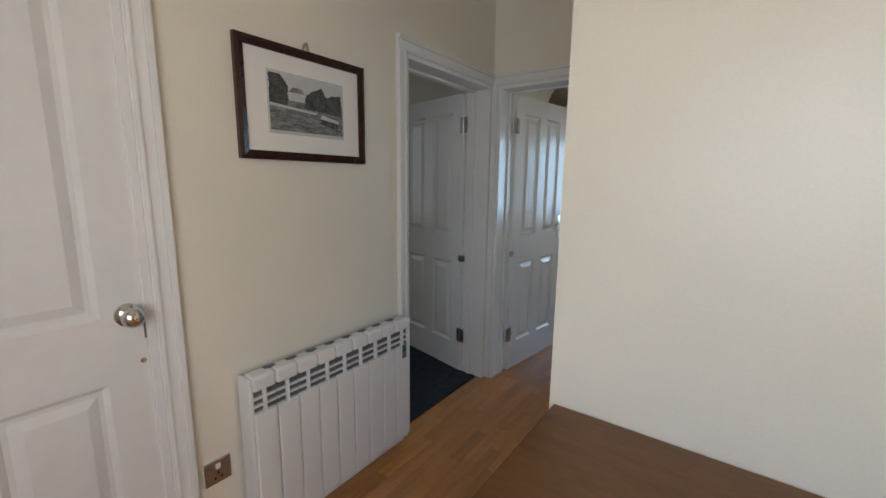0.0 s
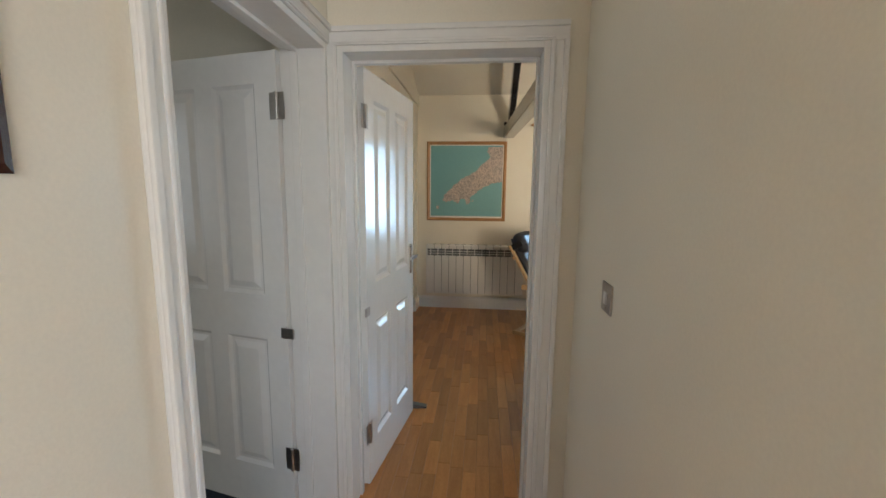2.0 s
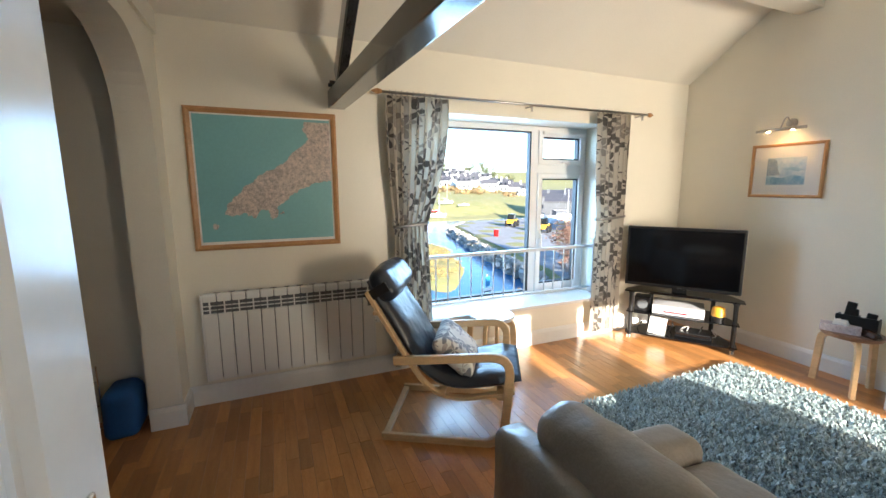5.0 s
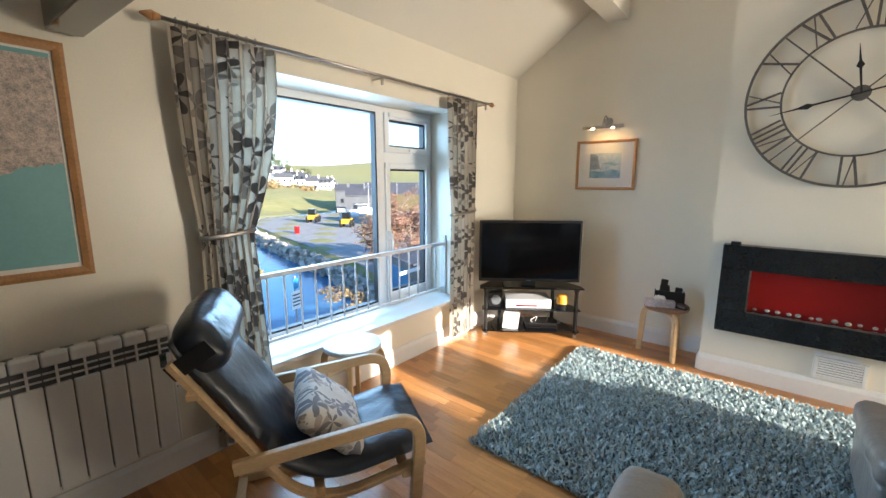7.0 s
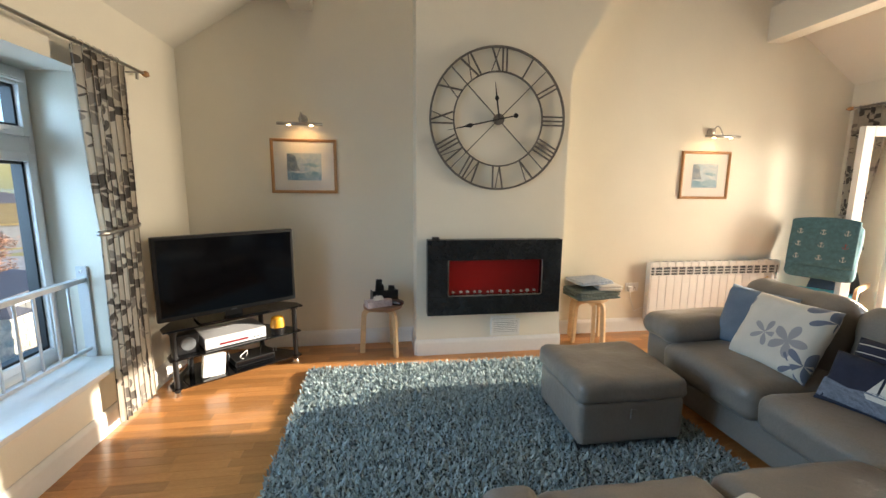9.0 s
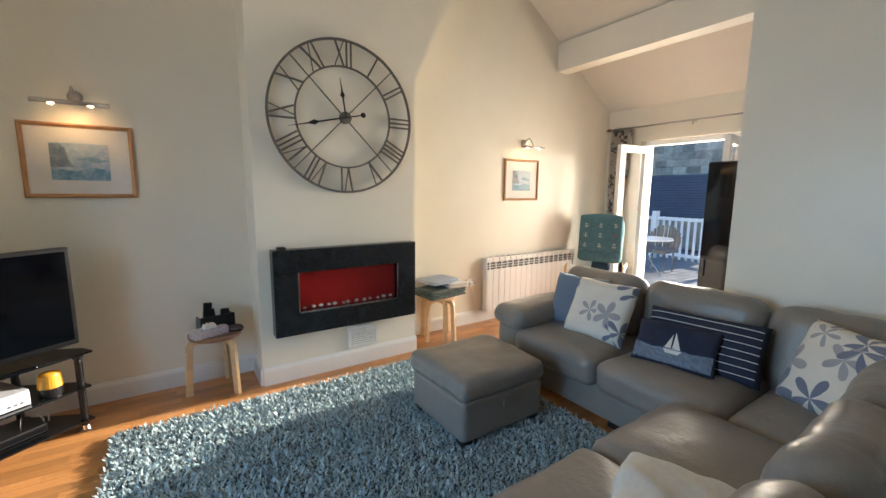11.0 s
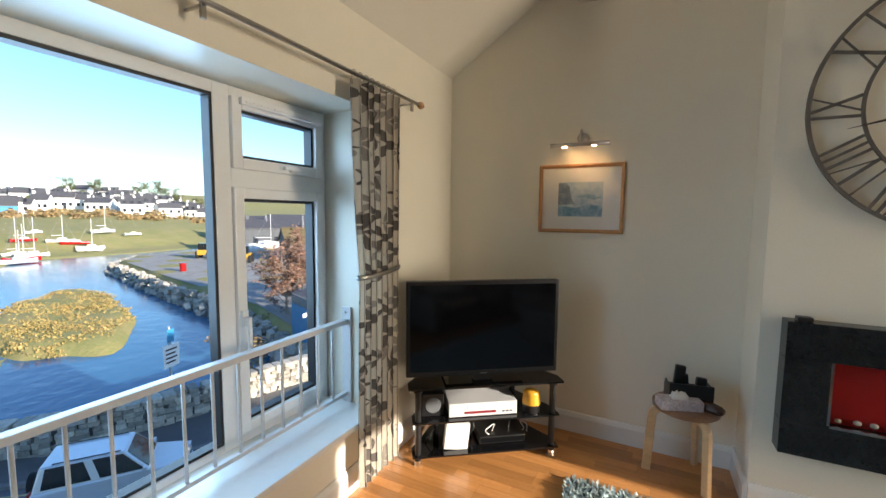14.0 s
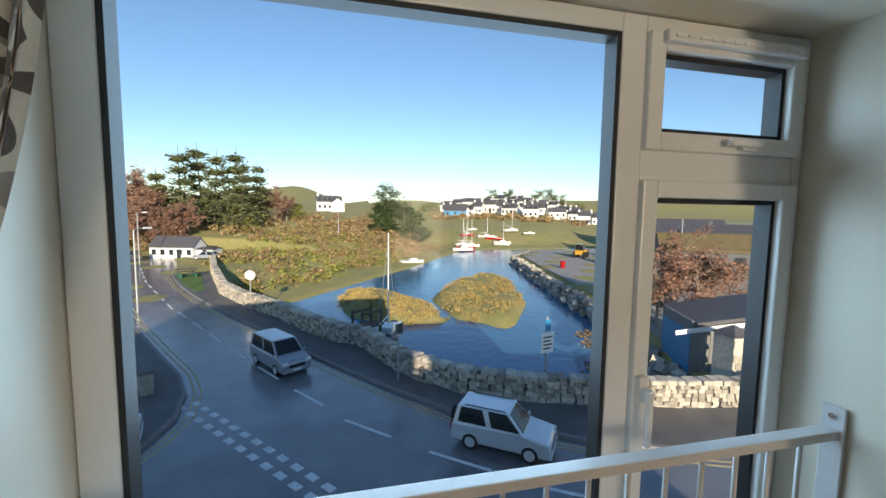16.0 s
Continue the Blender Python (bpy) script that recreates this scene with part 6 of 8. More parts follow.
def inside(px, py, poly):
    n = len(poly)
    c = np.zeros(px.shape, bool)
    for i in range(n):
        x0, y0 = poly[i]
        x1, y1 = poly[(i + 1) % n]
        if y0 == y1:
            continue
        hit = ((y0 > py) != (y1 > py)) & (px < (x1 - x0) * (py - y0) / (y1 - y0) + x0)
        c ^= hit
    return c


def away(px, py, line):
    best = np.full(px.shape, 1e9)
    for (x0, y0), (x1, y1) in zip(line, line[1:]):
        dx, dy = x1 - x0, y1 - y0
        t = np.clip(((px - x0) * dx + (py - y0) * dy) / (dx * dx + dy * dy), 0, 1)
        best = np.minimum(best, np.hypot(px - x0 - t * dx, py - y0 - t * dy))
    return best


TIDE = WALL[1:16] + SHORE_W + [(400, 100), (400, 13.0)]


def ease(v):
    v = np.clip(v, 0, 1)
    return v * v * (3 - 2 * v)


def height(px, py):
    px, py = np.asarray(px, float), np.asarray(py, float)
    z = np.full(px.shape, G - 0.06)
    water = inside(px, py, TIDE)
    quay = inside(px, py, QUAY)
    dw = away(px, py, SHORE_W)
    north = (py > 34) & ~water
    bank = WZ + 0.15 + 0.045 * np.minimum(dw, 8) + 2.6 * ease((dw - 5) / 14) + 0.5 * ease((dw - 20) / 30)
    wallside = away(px, py, WALL)
    west_land = np.where(wallside < 14, np.minimum(bank + 0.0, G + 0.2), bank)
    z = np.where(north & (px > -9 - (py - 34) * 0.35), west_land, z)
    z = np.where(water, WZ - 0.9 * ease(np.minimum(dw, wallside) / 2.0) + 0.1, z)
    dq = away(px, py, QUAY + QUAY[:1])
    z = np.where(quay, WZ - 0.6 + 1.9 * ease(dq / 1.3), z)
    for cx, cy, rx, ry, rot, hh in ISLES:
        c, s = math.cos(rot), math.sin(rot)
        u, v = ((px - cx) * c + (py - cy) * s) / rx, (-(px - cx) * s + (py - cy) * c) / ry
        th_ = np.arctan2(v, u)
        rad = np.hypot(u, v) * (1 + 0.10 * np.sin(3 * th_ + 1) + 0.05 * np.sin(7 * th_))
        z = np.where(rad < 1.15, np.maximum(z, WZ - 0.5 + (hh + 0.5) * ease((1.15 - rad) / 0.35)), z)
    # far land rises to fields and hills
    dx, dy = px - EYE_X, py - EYE_Y
    D, B = np.hypot(dx, dy), np.degrees(np.arctan2(dx, dy))
    z = np.where((B > 37) & (B < 80) & (D > 230) & (D < 1500), WZ - 1.5, z)
    far = ease((D - 100) / 120)
    left = ease((34 - B) / 6)
    front = np.where(np.abs(B) < 75, 1.0, 0.0)
    z = z + front * left * far * (4.0 + 2.5 * ease((D - 260) / 200))
    z = z + front * np.where(north & (B < 3), 3.0 * ease((D - 62) / 35), 0)
    for b0, d0, wb_, wd, hh in ((23, 262, 8, 62, 6.5), (9, 520, 9, 200, 13), (-6, 1500, 5.0, 400, 62), (-14, 1300, 10, 300, 34), (-30, 900, 14, 300, 30), (46, 1900, 16, 450, 95), (28, 1700, 7, 300, 30)):
        z = z + hh * np.exp(-((B - b0) / wb_) ** 2 - ((D - d0) / wd) ** 2)
    return z


ISLES = [(4.6, 39.2, 3.3, 7.2, 0.35, 0.45), (14.6, 42.5, 4.0, 11.6, -0.35, 0.55)]
xs = np.concatenate([-np.geomspace(2600, 26, 26), np.arange(-25, 62, 0.75), np.geomspace(63, 2600, 28)])
ys = np.concatenate([-np.geomspace(700, 4, 14), np.arange(6.5, 100, 0.75), np.geomspace(101, 3000, 40)])
gx, gy = np.meshgrid(xs, ys, indexing="ij")
gz = height(gx, gy)
gz = gz + np.where((gy > 36) & (gz > WZ + 0.3), 0.10 * np.sin(gx * 0.9) * np.sin(gy * 0.7), 0)
ny_ = len(ys)
verts = np.stack([gx.ravel(), gy.ravel(), gz.ravel()], 1).tolist()
faces = [(i * ny_ + j, (i + 1) * ny_ + j, (i + 1) * ny_ + j + 1, i * ny_ + j + 1) for i in range(len(xs) - 1) for j in range(ny_ - 1)]
me = bpy.data.meshes.new("ground")
me.from_pydata(verts, [], faces)
me.polygons.foreach_set("use_smooth", [True] * len(me.polygons))
me.materials.append(M_GRASS)
tagged(new("ground", me), "rough winter grassland running to low hills", "ground", "", "structure")


def hz(x, y):
    return float(height(np.array([x]), np.array([y]))[0])


b = bmesh.new()
f = b.faces.new([b.verts.new((x, y, WZ)) for x, y in [(2.6, 23.9), (3.5, 22.2), (4.2, 20.9), (6.0, 19.0), (8.0, 17.8), (15.0, 16.0), (24.0, 13.8), (1500, 14), (1500, 1450), (-20, 1450), (-20, 66), (-9.5, 46), (-7.2, 39.5), (-4.6, 34.5), (-2.4, 31.6), (0.3, 27.2), (1.7, 25.6)]])
bmesh.ops.triangulate(b, faces=[f])
tagged(part("water", b, M_WATER), "calm blue tidal estuary", "water", "", "structure")

KERB_R = [(30.0, 7.2), (18.0, 11.0), (10.4, 14.0), (8.4, 14.75), (7.1, 15.6), (5.25, 16.9), (3.25, 19.25), (1.9, 21.0), (0.28, 23.2), (-2.97, 28.2), (-5.6, 32.1), (-8.8, 37.2), (-11.9, 42.7), (-14.6, 48.5), (-16.3, 55.0), (-16.1, 58.0)]
KERB_L = [(-4.6, 7.0), (-4.4, 14.0), (-4.1, 16.2), (-3.65, 17.6), (-3.5, 18.8), (-3.85, 20.5), (-4.65, 22.3), (-6.2, 24.7), (-9.6, 30.1), (-17.0, 43.0), (-24.0, 57.0)]
b = bmesh.new()
f = b.faces.new([b.verts.new((x, y, G)) for x, y in KERB_L + [(-29.0, 63.0), (-25.0, 66.5), (-16.0, 64.0)] + KERB_R[::-1] + [(30.0, 6.9)]])
bmesh.ops.triangulate(b, faces=[f])
road = tagged(part("road", b, M_ASPHALT), "dark damp asphalt road bending past the estuary wall", "road", "", "structure")


def along(line, step):
    out, carry = [], 0.0
    for (x0, y0), (x1, y1) in zip(line, line[1:]):
        L = math.hypot(x1 - x0, y1 - y0)
        t = carry
        while t < L:
            out.append((x0 + (x1 - x0) * t / L, y0 + (y1 - y0) * t / L, math.atan2(y1 - y0, x1 - x0)))
            t += step
        carry = t - L
    return out


def offset(line, d):
    out = []
    for i, p in enumerate(line):
        a, c = line[max(i - 1, 0)], line[min(i + 1, len(line) - 1)]
        L = math.hypot(c[0] - a[0], c[1] - a[1])
        out.append((p[0] - (c[1] - a[1]) / L * d, p[1] + (c[0] - a[0]) / L * d))
    return out


def ribbon(line, d0, d1, z0, z1):
    b_ = bmesh.new()
    A, B_ = offset(line, d0), offset(line, d1)
    rings_ = [[b_.verts.new((*p, z)) for p, z in ((a, z0), (c, z0), (c, z1), (a, z1))] for a, c in zip(A, B_)]
    for r0, r1 in zip(rings_, rings_[1:]):
        for k in range(4):
            b_.faces.new((r0[k], r0[(k + 1) % 4], r1[(k + 1) % 4], r1[k]))
    return b_


tagged(part("kerb", ribbon(KERB_R, 0.0, -0.14, G - 0.05, G + 0.10), M_KERB), "worn granite kerb", "kerb", "kerbs", "structure")
tagged(part("kerb", ribbon(KERB_L, 0.0, 0.14, G - 0.05, G + 0.10), M_KERB), "worn granite kerb", "kerb", "kerbs", "structure")
b = bmesh.new()
inner = offset(KERB_R, -0.14)
f = b.faces.new([b.verts.new((x, y, G + 0.095)) for x, y in inner + [(-15.2, 59.5)] + [(x + 0.15, y + 0.1) for x, y in WALL[::-1][1:]] + [(30, 11.2)]])
bmesh.ops.triangulate(b, faces=[f])
tagged(part("pavement", b, M_PAVE), "narrow worn tarmac pavement along the wall", "pavement", "", "structure")
b = bmesh.new()
f = b.faces.new([b.verts.new((x, y, G + 0.095)) for x, y in offset(KERB_L, 0.14) + [(-36, 57), (-36, 7)]])
bmesh.ops.triangulate(b, faces=[f])
tagged(part("pavement", b, M_PAVE), "broken tarmac forecourt beside the junction", "pavement", "", "structure")

# painted lines, a little proud of the asphalt
CENTRE = [(9.5, 11.4), (6.2, 13.4), (3.9, 15.3), (2.0, 17.15), (0.25, 19.5), (-1.74, 22.4), (-3.58, 25.15), (-5.35, 28.0), (-7.42, 31.4), (-9.7, 34.9), (-15.5, 45.4), (-20.5, 56.0)]
dash = bx(-0.9, 0.9, -0.055, 0.055, 0.0, 0.006)
dm = bpy.data.meshes.new("road_dash"); dash.to_mesh(dm); dash.free(); dm.materials.append(M_ROADPAINT)
for x, y, a in along(CENTRE, 3.1):
    o = new("centre_dash", dm); o.matrix_world = pose(x, y, G + 0.002, 0, 0, math.degrees(a)); o.parent = road
gd = bx(-0.17, 0.17, -0.10, 0.10, 0.0, 0.006)
gm = bpy.data.meshes.new("give_way_dash"); gd.to_mesh(gm); gd.free(); gm.materials.append(M_ROADPAINT)
for row in (0.0, 0.42):
    for x, y, a in along([(-3.3 - row * 0.85, 19.75 - row * 0.6), (1.7 - row * 0.85, 13.9 - row * 0.6)], 0.62):
        o = new("give_way_dash", gm); o.matrix_world = pose(x, y, G + 0.002, 0, 0, math.degrees(a)); o.parent = road
for d0 in (-0.22, -0.42):
    tagged(part("double_yellow_line", ribbon(KERB_L, d0, d0 - 0.06, G, G + 0.006), M_YELPAINT, road), kind="")
for d0 in (0.25, 0.45):
    part("double_yellow_line", ribbon(KERB_R, d0, d0 + 0.06, G, G + 0.006), M_YELPAINT, road)

# ---- stone wall ----
sw_ = thing("stone_wall", "weathered field-stone wall between pavement and estuary", "stone wall", kind="structure")
rs = random.Random(21)
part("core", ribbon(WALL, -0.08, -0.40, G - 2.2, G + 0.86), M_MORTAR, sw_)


def stone_verts(w, d, h, r):
    v = [(sx * w / 2 * (1 - 0.12 * r.random()), sy * d / 2, sz * h / 2 * (1 - 0.15 * r.random())) for sx in (-1, 1) for sy in (-1, 1) for sz in (-1, 1)]
    return v


SF = [(0, 1, 3, 2), (4, 6, 7, 5), (0, 4, 5, 1), (2, 3, 7, 6), (0, 2, 6, 4), (1, 5, 7, 3)]
stones = []
for k in range(8):
    b = bx(-0.5, 0.5, -0.5, 0.5, -0.5, 0.5, 0.13, 1)
    for v in b.verts:
        v.co += Vector([0.09 * noise.noise(v.co * 2.3 + Vector((k * 5.1 + q, 0, q))) for q in range(3)])
    me = bpy.data.meshes.new("stone"); b.to_mesh(me); b.free(); me.materials.append(M_STONE); stones.append(me)
rest_b = [[], []]
made = 0
for row in range(7):
    top = row == 6
    for x, y, a in along(WALL, 0.24 if not top else 0.30):
        w = rs.uniform(0.19, 0.30) * (1.25 if top else 1)
        h = 0.155 if not top else rs.uniform(0.12, 0.20)
        off = 0.235 + rs.uniform(-0.02, 0.02)
        px_, py_ = x + math.sin(a) * off, y - math.cos(a) * off
        px_ += rs.uniform(-0.08, 0.08)
        z = G + 0.08 + row * 0.140
        m = pose(px_, py_, z, rs.uniform(-4, 4), rs.uniform(-4, 4), math.degrees(a)) @ Matrix.Diagonal((w, 0.46 if not top else 0.5, h, 1))
        if made < 300 and 2.5 < x < 13 and row >= 3:
            o = new("stone", stones[rs.randrange(8)]); o.matrix_world = m; o.parent = sw_; made += 1
        else:
            n0 = len(rest_b[0])
            src = stone_verts(1, 1, 1, rs)
            rest_b[0].extend([tuple(m @ Vector(q)) for q in src])
            rest_b[1].extend([tuple(n0 + i for i in q) for q in SF])
me = bpy.data.meshes.new("stones"); me.from_pydata(rest_b[0], [], rest_b[1]); me.materials.append(M_STONE_I)
o = new("stones", me); o.parent = sw_; tagged(o, "weathered wall stones farther along", kind="stuff")

# quay edge boulders and gravel yard
rq = random.Random(31)
vv, ff = [], []
for x, y, a in along(QUAY[:9], 0.30):
    for lay in range(3):
        s = rq.uniform(0.35, 0.75)
        m = pose(x + rq.uniform(-0.35, 0.35) + 0.28 * lay * math.sin(a), y + rq.uniform(-0.35, 0.35) - 0.28 * lay * math.cos(a), WZ + 0.05 + 0.42 * lay + rq.uniform(-0.1, 0.1), rq.uniform(0, 90), rq.uniform(0, 90), rq.uniform(0, 90)) @ Matrix.Diagonal((s, s * 0.8, s * 0.6, 1))
        n0 = len(vv)
        vv += [tuple(m @ Vector(q)) for q in stone_verts(1, 1, 1, rq)]
        ff += [tuple(n0 + i for i in q) for q in SF]
me = bpy.data.meshes.new("quay_boulders"); me.from_pydata(vv, [], ff); me.materials.append(M_STONE_I)
tagged(new("quay_boulders", me), "tumbled boulders edging the quay", "boulders", "", "stuff")
b = bmesh.new()
yard = offset(QUAY[:9], -1.5)
f = b.faces.new([b.verts.new((x, y, WZ + 1.34)) for x, y in yard + [(88, 30), (40, 24), (22, 26)]])
bmesh.ops.triangulate(b, faces=[f])
tagged(part("pavement", b, M_GRAVEL), "pale gravel boatyard on the quay", "ground", "", "structure")


# ---- plants ----
def tufts(name, label, material, spots, size, n_each, seed, kind="stuff", cat="scrub", flat_=0.7, up=0.0):
    """Many small leaf clumps round each spot (x, y, z, radius)."""
    r = random.Random(seed)
    v, f_ = [], []
    for x, y, z, R in spots:
        for _ in range(n_each):
            a, c_ = r.uniform(0, 6.283), r.random() ** 0.6
            el = r.uniform(-0.2, 1.0)
            d = R * c_
            p = Vector((x + d * math.cos(a) * (1 - 0.3 * max(0, el)), y + d * math.sin(a) * (1 - 0.3 * max(0, el)), z + R * flat_ * max(0.02, el) * math.sqrt(max(0.05, 1 - c_ * c_ * 0.8))))
            s = size * r.uniform(0.5, 1.4)
            n0 = len(v)
            for k in range(4):
                v.append(tuple(p + Vector((r.uniform(-s, s), r.uniform(-s, s), r.uniform(-s * 0.6, s * (0.8 + up))))))
            f_ += [(n0, n0 + 1, n0 + 2), (n0, n0 + 2, n0 + 3), (n0 + 1, n0 + 3, n0 + 2)]
    me = bpy.data.meshes.new(name); me.from_pydata(v, [], f_); me.materials.append(material)
    ob = new(name, me)
    tagged(ob, label, cat, "", kind)
    return ob


rp = random.Random(41)
# marsh islands
for k, (cx, cy, rx, ry, rot, hh) in enumerate(ISLES):
    sp_ = []
    for _ in range(520):
        a, q = rp.uniform(0, 6.283), math.sqrt(rp.random()) * 0.93
        u, w = q * rx * math.cos(a), q * ry * math.sin(a)
        x, y = cx + u * math.cos(rot) - w * math.sin(rot), cy + u * math.sin(rot) + w * math.cos(rot)
        z = hz(x, y)
        if z > WZ:
            sp_.append((x, y, z - 0.05, 0.55))
    tufts("marsh_island", "tawny salt-marsh grass island in the estuary", M_SALT, sp_, 0.08, 18, 50 + k, cat="marsh", flat_=0.22, up=0.4)
# scrub on the far bank: mixed winter colours
b1, b2, b3 = [], [], []
for _ in range(900):
    x, y = rp.uniform(-14, 22), rp.uniform(38, 92)
    if bool(inside(np.array([x]), np.array([y]), TIDE)[0]):
        continue
    d = float(away(np.array([x]), np.array([y]), SHORE_W)[0])
    if d < 3.5 or d > 26 or (x < -9 and y < 56):
        continue
    z = hz(x, y)
    (b1 if rp.random() < 0.62 else b2).append((x, y, z - 0.1, rp.uniform(0.7, 1.6)))
tufts("scrub", "russet winter bramble scrub on the bank", M_SCRUB, b1, 0.20, 70, 61)
tufts("scrub", "green gorse scrub on the bank", M_GORSE, b2, 0.20, 70, 62)
# shrubs inside the near wall, and rough growth beyond the yard
sp_ = [(x - math.sin(a) * -1.1 + rp.uniform(-0.4, 0.4), y - math.cos(a) * 1.1 * -1 + rp.uniform(-0.3, 0.3), G - 0.6, rp.uniform(0.4, 0.8)) for x, y, a in along(offset(WALL[11:16], -1.3), 0.55)]
tufts("scrub", "dry brown bramble behind the wall", M_SCRUB, sp_, 0.10, 90, 63)
sp_ = [(rp.uniform(12.5, 30), rp.uniform(17, 27), WZ + 0.7, rp.uniform(0.5, 1.1)) for _ in range(70)]
tufts("scrub", "dark shaded undergrowth beside the quay", M_SCRUB, sp_, 0.12, 80, 64)
# hedges and field trees farther away
sp_ = [(*spot(bb, dd), hz(*spot(bb, dd)), rp.uniform(1.4, 2.6)) for bb, dd in [(rp.uniform(-26, 9), rp.uniform(72, 100)) for _ in range(150)]]
tufts("scrub", "tangled brown hedge below the trees", M_SCRUB, sp_, 0.32, 60, 65)
sp_ = [(*spot(bb, dd), hz(*spot(bb, dd)), rp.uniform(2.5, 5.0)) for bb, dd in [(rp.uniform(10, 34), rp.uniform(190, 300)) for _ in range(70)]]
tufts("scrub", "dark hedgerow trees among village houses", M_PINE, sp_, 0.75, 70, 66)
sp_ = [(*spot(bb, dd), hz(*spot(bb, dd)), rp.uniform(1.6, 3.0)) for bb, dd in [(rp.uniform(12, 33), rp.uniform(150, 172)) for _ in range(50)]]
tufts("scrub", "russet hillside scrub above the harbour", M_SCRUB, sp_, 0.6, 60, 67)


def tree(x, y, h, label, crown_mat, style, seed, spread=0.3, trunk_mat=None, trunk=0.22):
    r = random.Random(seed)
    z0 = hz(x, y) - 0.2
    t = thing("tree", label, "tree", pose(x, y, z0))
    b_ = bmesh.new()
    bend = Vector((r.uniform(-0.06, 0.06) * h, r.uniform(-0.06, 0.06) * h, 0))
    pts = [Vector((0, 0, 0)), bend * 0.3 + Vector((0, 0, h * 0.35)), bend + Vector((0, 0, h * 0.92))]
    rad = [trunk * (1 - 0.85 * k / 8) for k in range(9)]
    ring_prev = None
    path = []
    for k in range(9):
        s = k / 8
        p = pts[0] * (1 - s) ** 2 + pts[1] * 2 * s * (1 - s) + pts[2] * s * s
        path.append(p)
    for a, c_, r0, r1 in zip(path, path[1:], rad, rad[1:]):
        rod(b_, a, c_, r0, r1, 7)
    tips = []
    n = {"pine": 60, "umbrella": 14, "bare": 24, "dense": 34}[style]
    for k in range(n):
        s = {"pine": r.uniform(0.16, 1.0), "umbrella": r.uniform(0.55, 0.95), "bare": r.uniform(0.2, 0.9), "dense": r.uniform(0.05, 0.97)}[style]
        i = min(7, int(s * 8))
        p = path[i]
        a = r.uniform(0, 6.283)
        L = {"pine": h * spread * (1.22 - 1.02 * s) * r.uniform(0.55, 1.25), "umbrella": h * spread * r.uniform(0.6, 1.0), "bare": h * spread * r.uniform(0.6, 1.1) * (1.1 - 0.5 * s),
             "dense": h * spread * (1.05 - 0.8 * s) * r.uniform(0.7, 1.1)}[style]
        rise = {"pine": r.uniform(-0.05, 0.25), "umbrella": r.uniform(0.2, 0.7), "bare": r.uniform(0.5, 1.2), "dense": r.uniform(0.1, 0.5)}[style]
        q = p + Vector((math.cos(a) * L, math.sin(a) * L, L * rise))
        rod(b_, p, q, max(0.02, rad[i] * 0.35), 0.012, 5)
        tips.append((p, q))
        if style == "bare":
            for _ in range(3):
                w = q + Vector((r.uniform(-0.5, 0.5) * L, r.uniform(-0.5, 0.5) * L, r.uniform(0.2, 0.7) * L))
                rod(b_, p + (q - p) * r.uniform(0.4, 0.9), w, 0.02, 0.008, 4)
                tips.append((q, w))
    part("trunk", b_, trunk_mat or M_BARK, t, "bare forked trunk" if style == "bare" else "")
    v, f_ = [], []
    size = {"pine": 0.030, "umbrella": 0.035, "bare": 0.030, "dense": 0.045}[style] * h
    for p, q in tips:
        for _ in range({"pine": 40, "umbrella": 130, "bare": 44, "dense": 130}[style]):
            s = r.uniform(0.35, 1.05)
            c_ = p + (q - p) * s
            j = h * {"pine": 0.036, "umbrella": 0.06, "bare": 0.035, "dense": 0.05}[style]
            c_ = c_ + Vector((r.gauss(0, j), r.gauss(0, j), r.gauss(0, j * (0.6 if style == "pine" else 0.7))))
            n0 = len(v)
            sz = size * r.uniform(0.4, 1.2)
            for _k in range(4):
                v.append(tuple(c_ + Vector((r.uniform(-sz, sz), r.uniform(-sz, sz), r.uniform(-sz * 0.45, sz * 0.45)))))
            f_ += [(n0, n0 + 1, n0 + 2), (n0, n0 + 2, n0 + 3)]
    me_ = bpy.data.meshes.new("crown"); me_.from_pydata(v, [], f_); me_.materials.append(crown_mat)
    o_ = new("crown", me_); o_.parent = t
    return t


for k, (bb, dd, hh) in enumerate(((-21.3, 80, 13.0), (-19.4, 78, 14.6), (-17.2, 82, 15.6), (-16.0, 79, 14.6), (-14.0, 81, 15.4), (-13.0, 77, 13.8), (-11.3, 80, 13.4))):
    tree(*spot(bb, dd), hh, "tall ragged pine on the far slope", M_PINE, "pine", 100 + k, 0.21)
for k, (bb, dd, hh) in enumerate(((-29, 74, 9), (-27.5, 78, 10.5), (-26.6, 84, 12), (-25.6, 72, 9), (-24.8, 80, 11.5), (-23.8, 70, 8), (-23.0, 86, 12), (-22.2, 75, 9), (-21.2, 71, 7), (-20.0, 72, 6.5), (-18.6, 74, 6), (-10.5, 86, 6.5), (-9.0, 84, 7), (-7.6, 88, 6))):
    tree(*spot(bb, dd), hh, "bare russet winter tree on the slope", M_REDTWIG, "bare", 120 + k, 0.26, M_PALEBARK, 0.12)
tree(*spot(-12.0, 76), 3.6, "round yellow-green shrub on the slope", M_GORSE, "dense", 131, 0.5)
tree(*spot(-6.2, 90), 4.2, "round green shrub on the slope", M_GORSE, "dense", 132, 0.5)
tree(*spot(6.0, 96), 12.5, "spreading umbrella pine above the bank", M_EVERGREEN, "umbrella", 133, 0.30)
for k, (bb, hh) in enumerate(((4.7, 8.0), (6.4, 8.6), (8.2, 8.4), (9.6, 7.4))):
    tree(*spot(bb, 92), hh, "dense dark evergreen above the bank", M_EVERGREEN, "dense", 140 + k, 0.52)
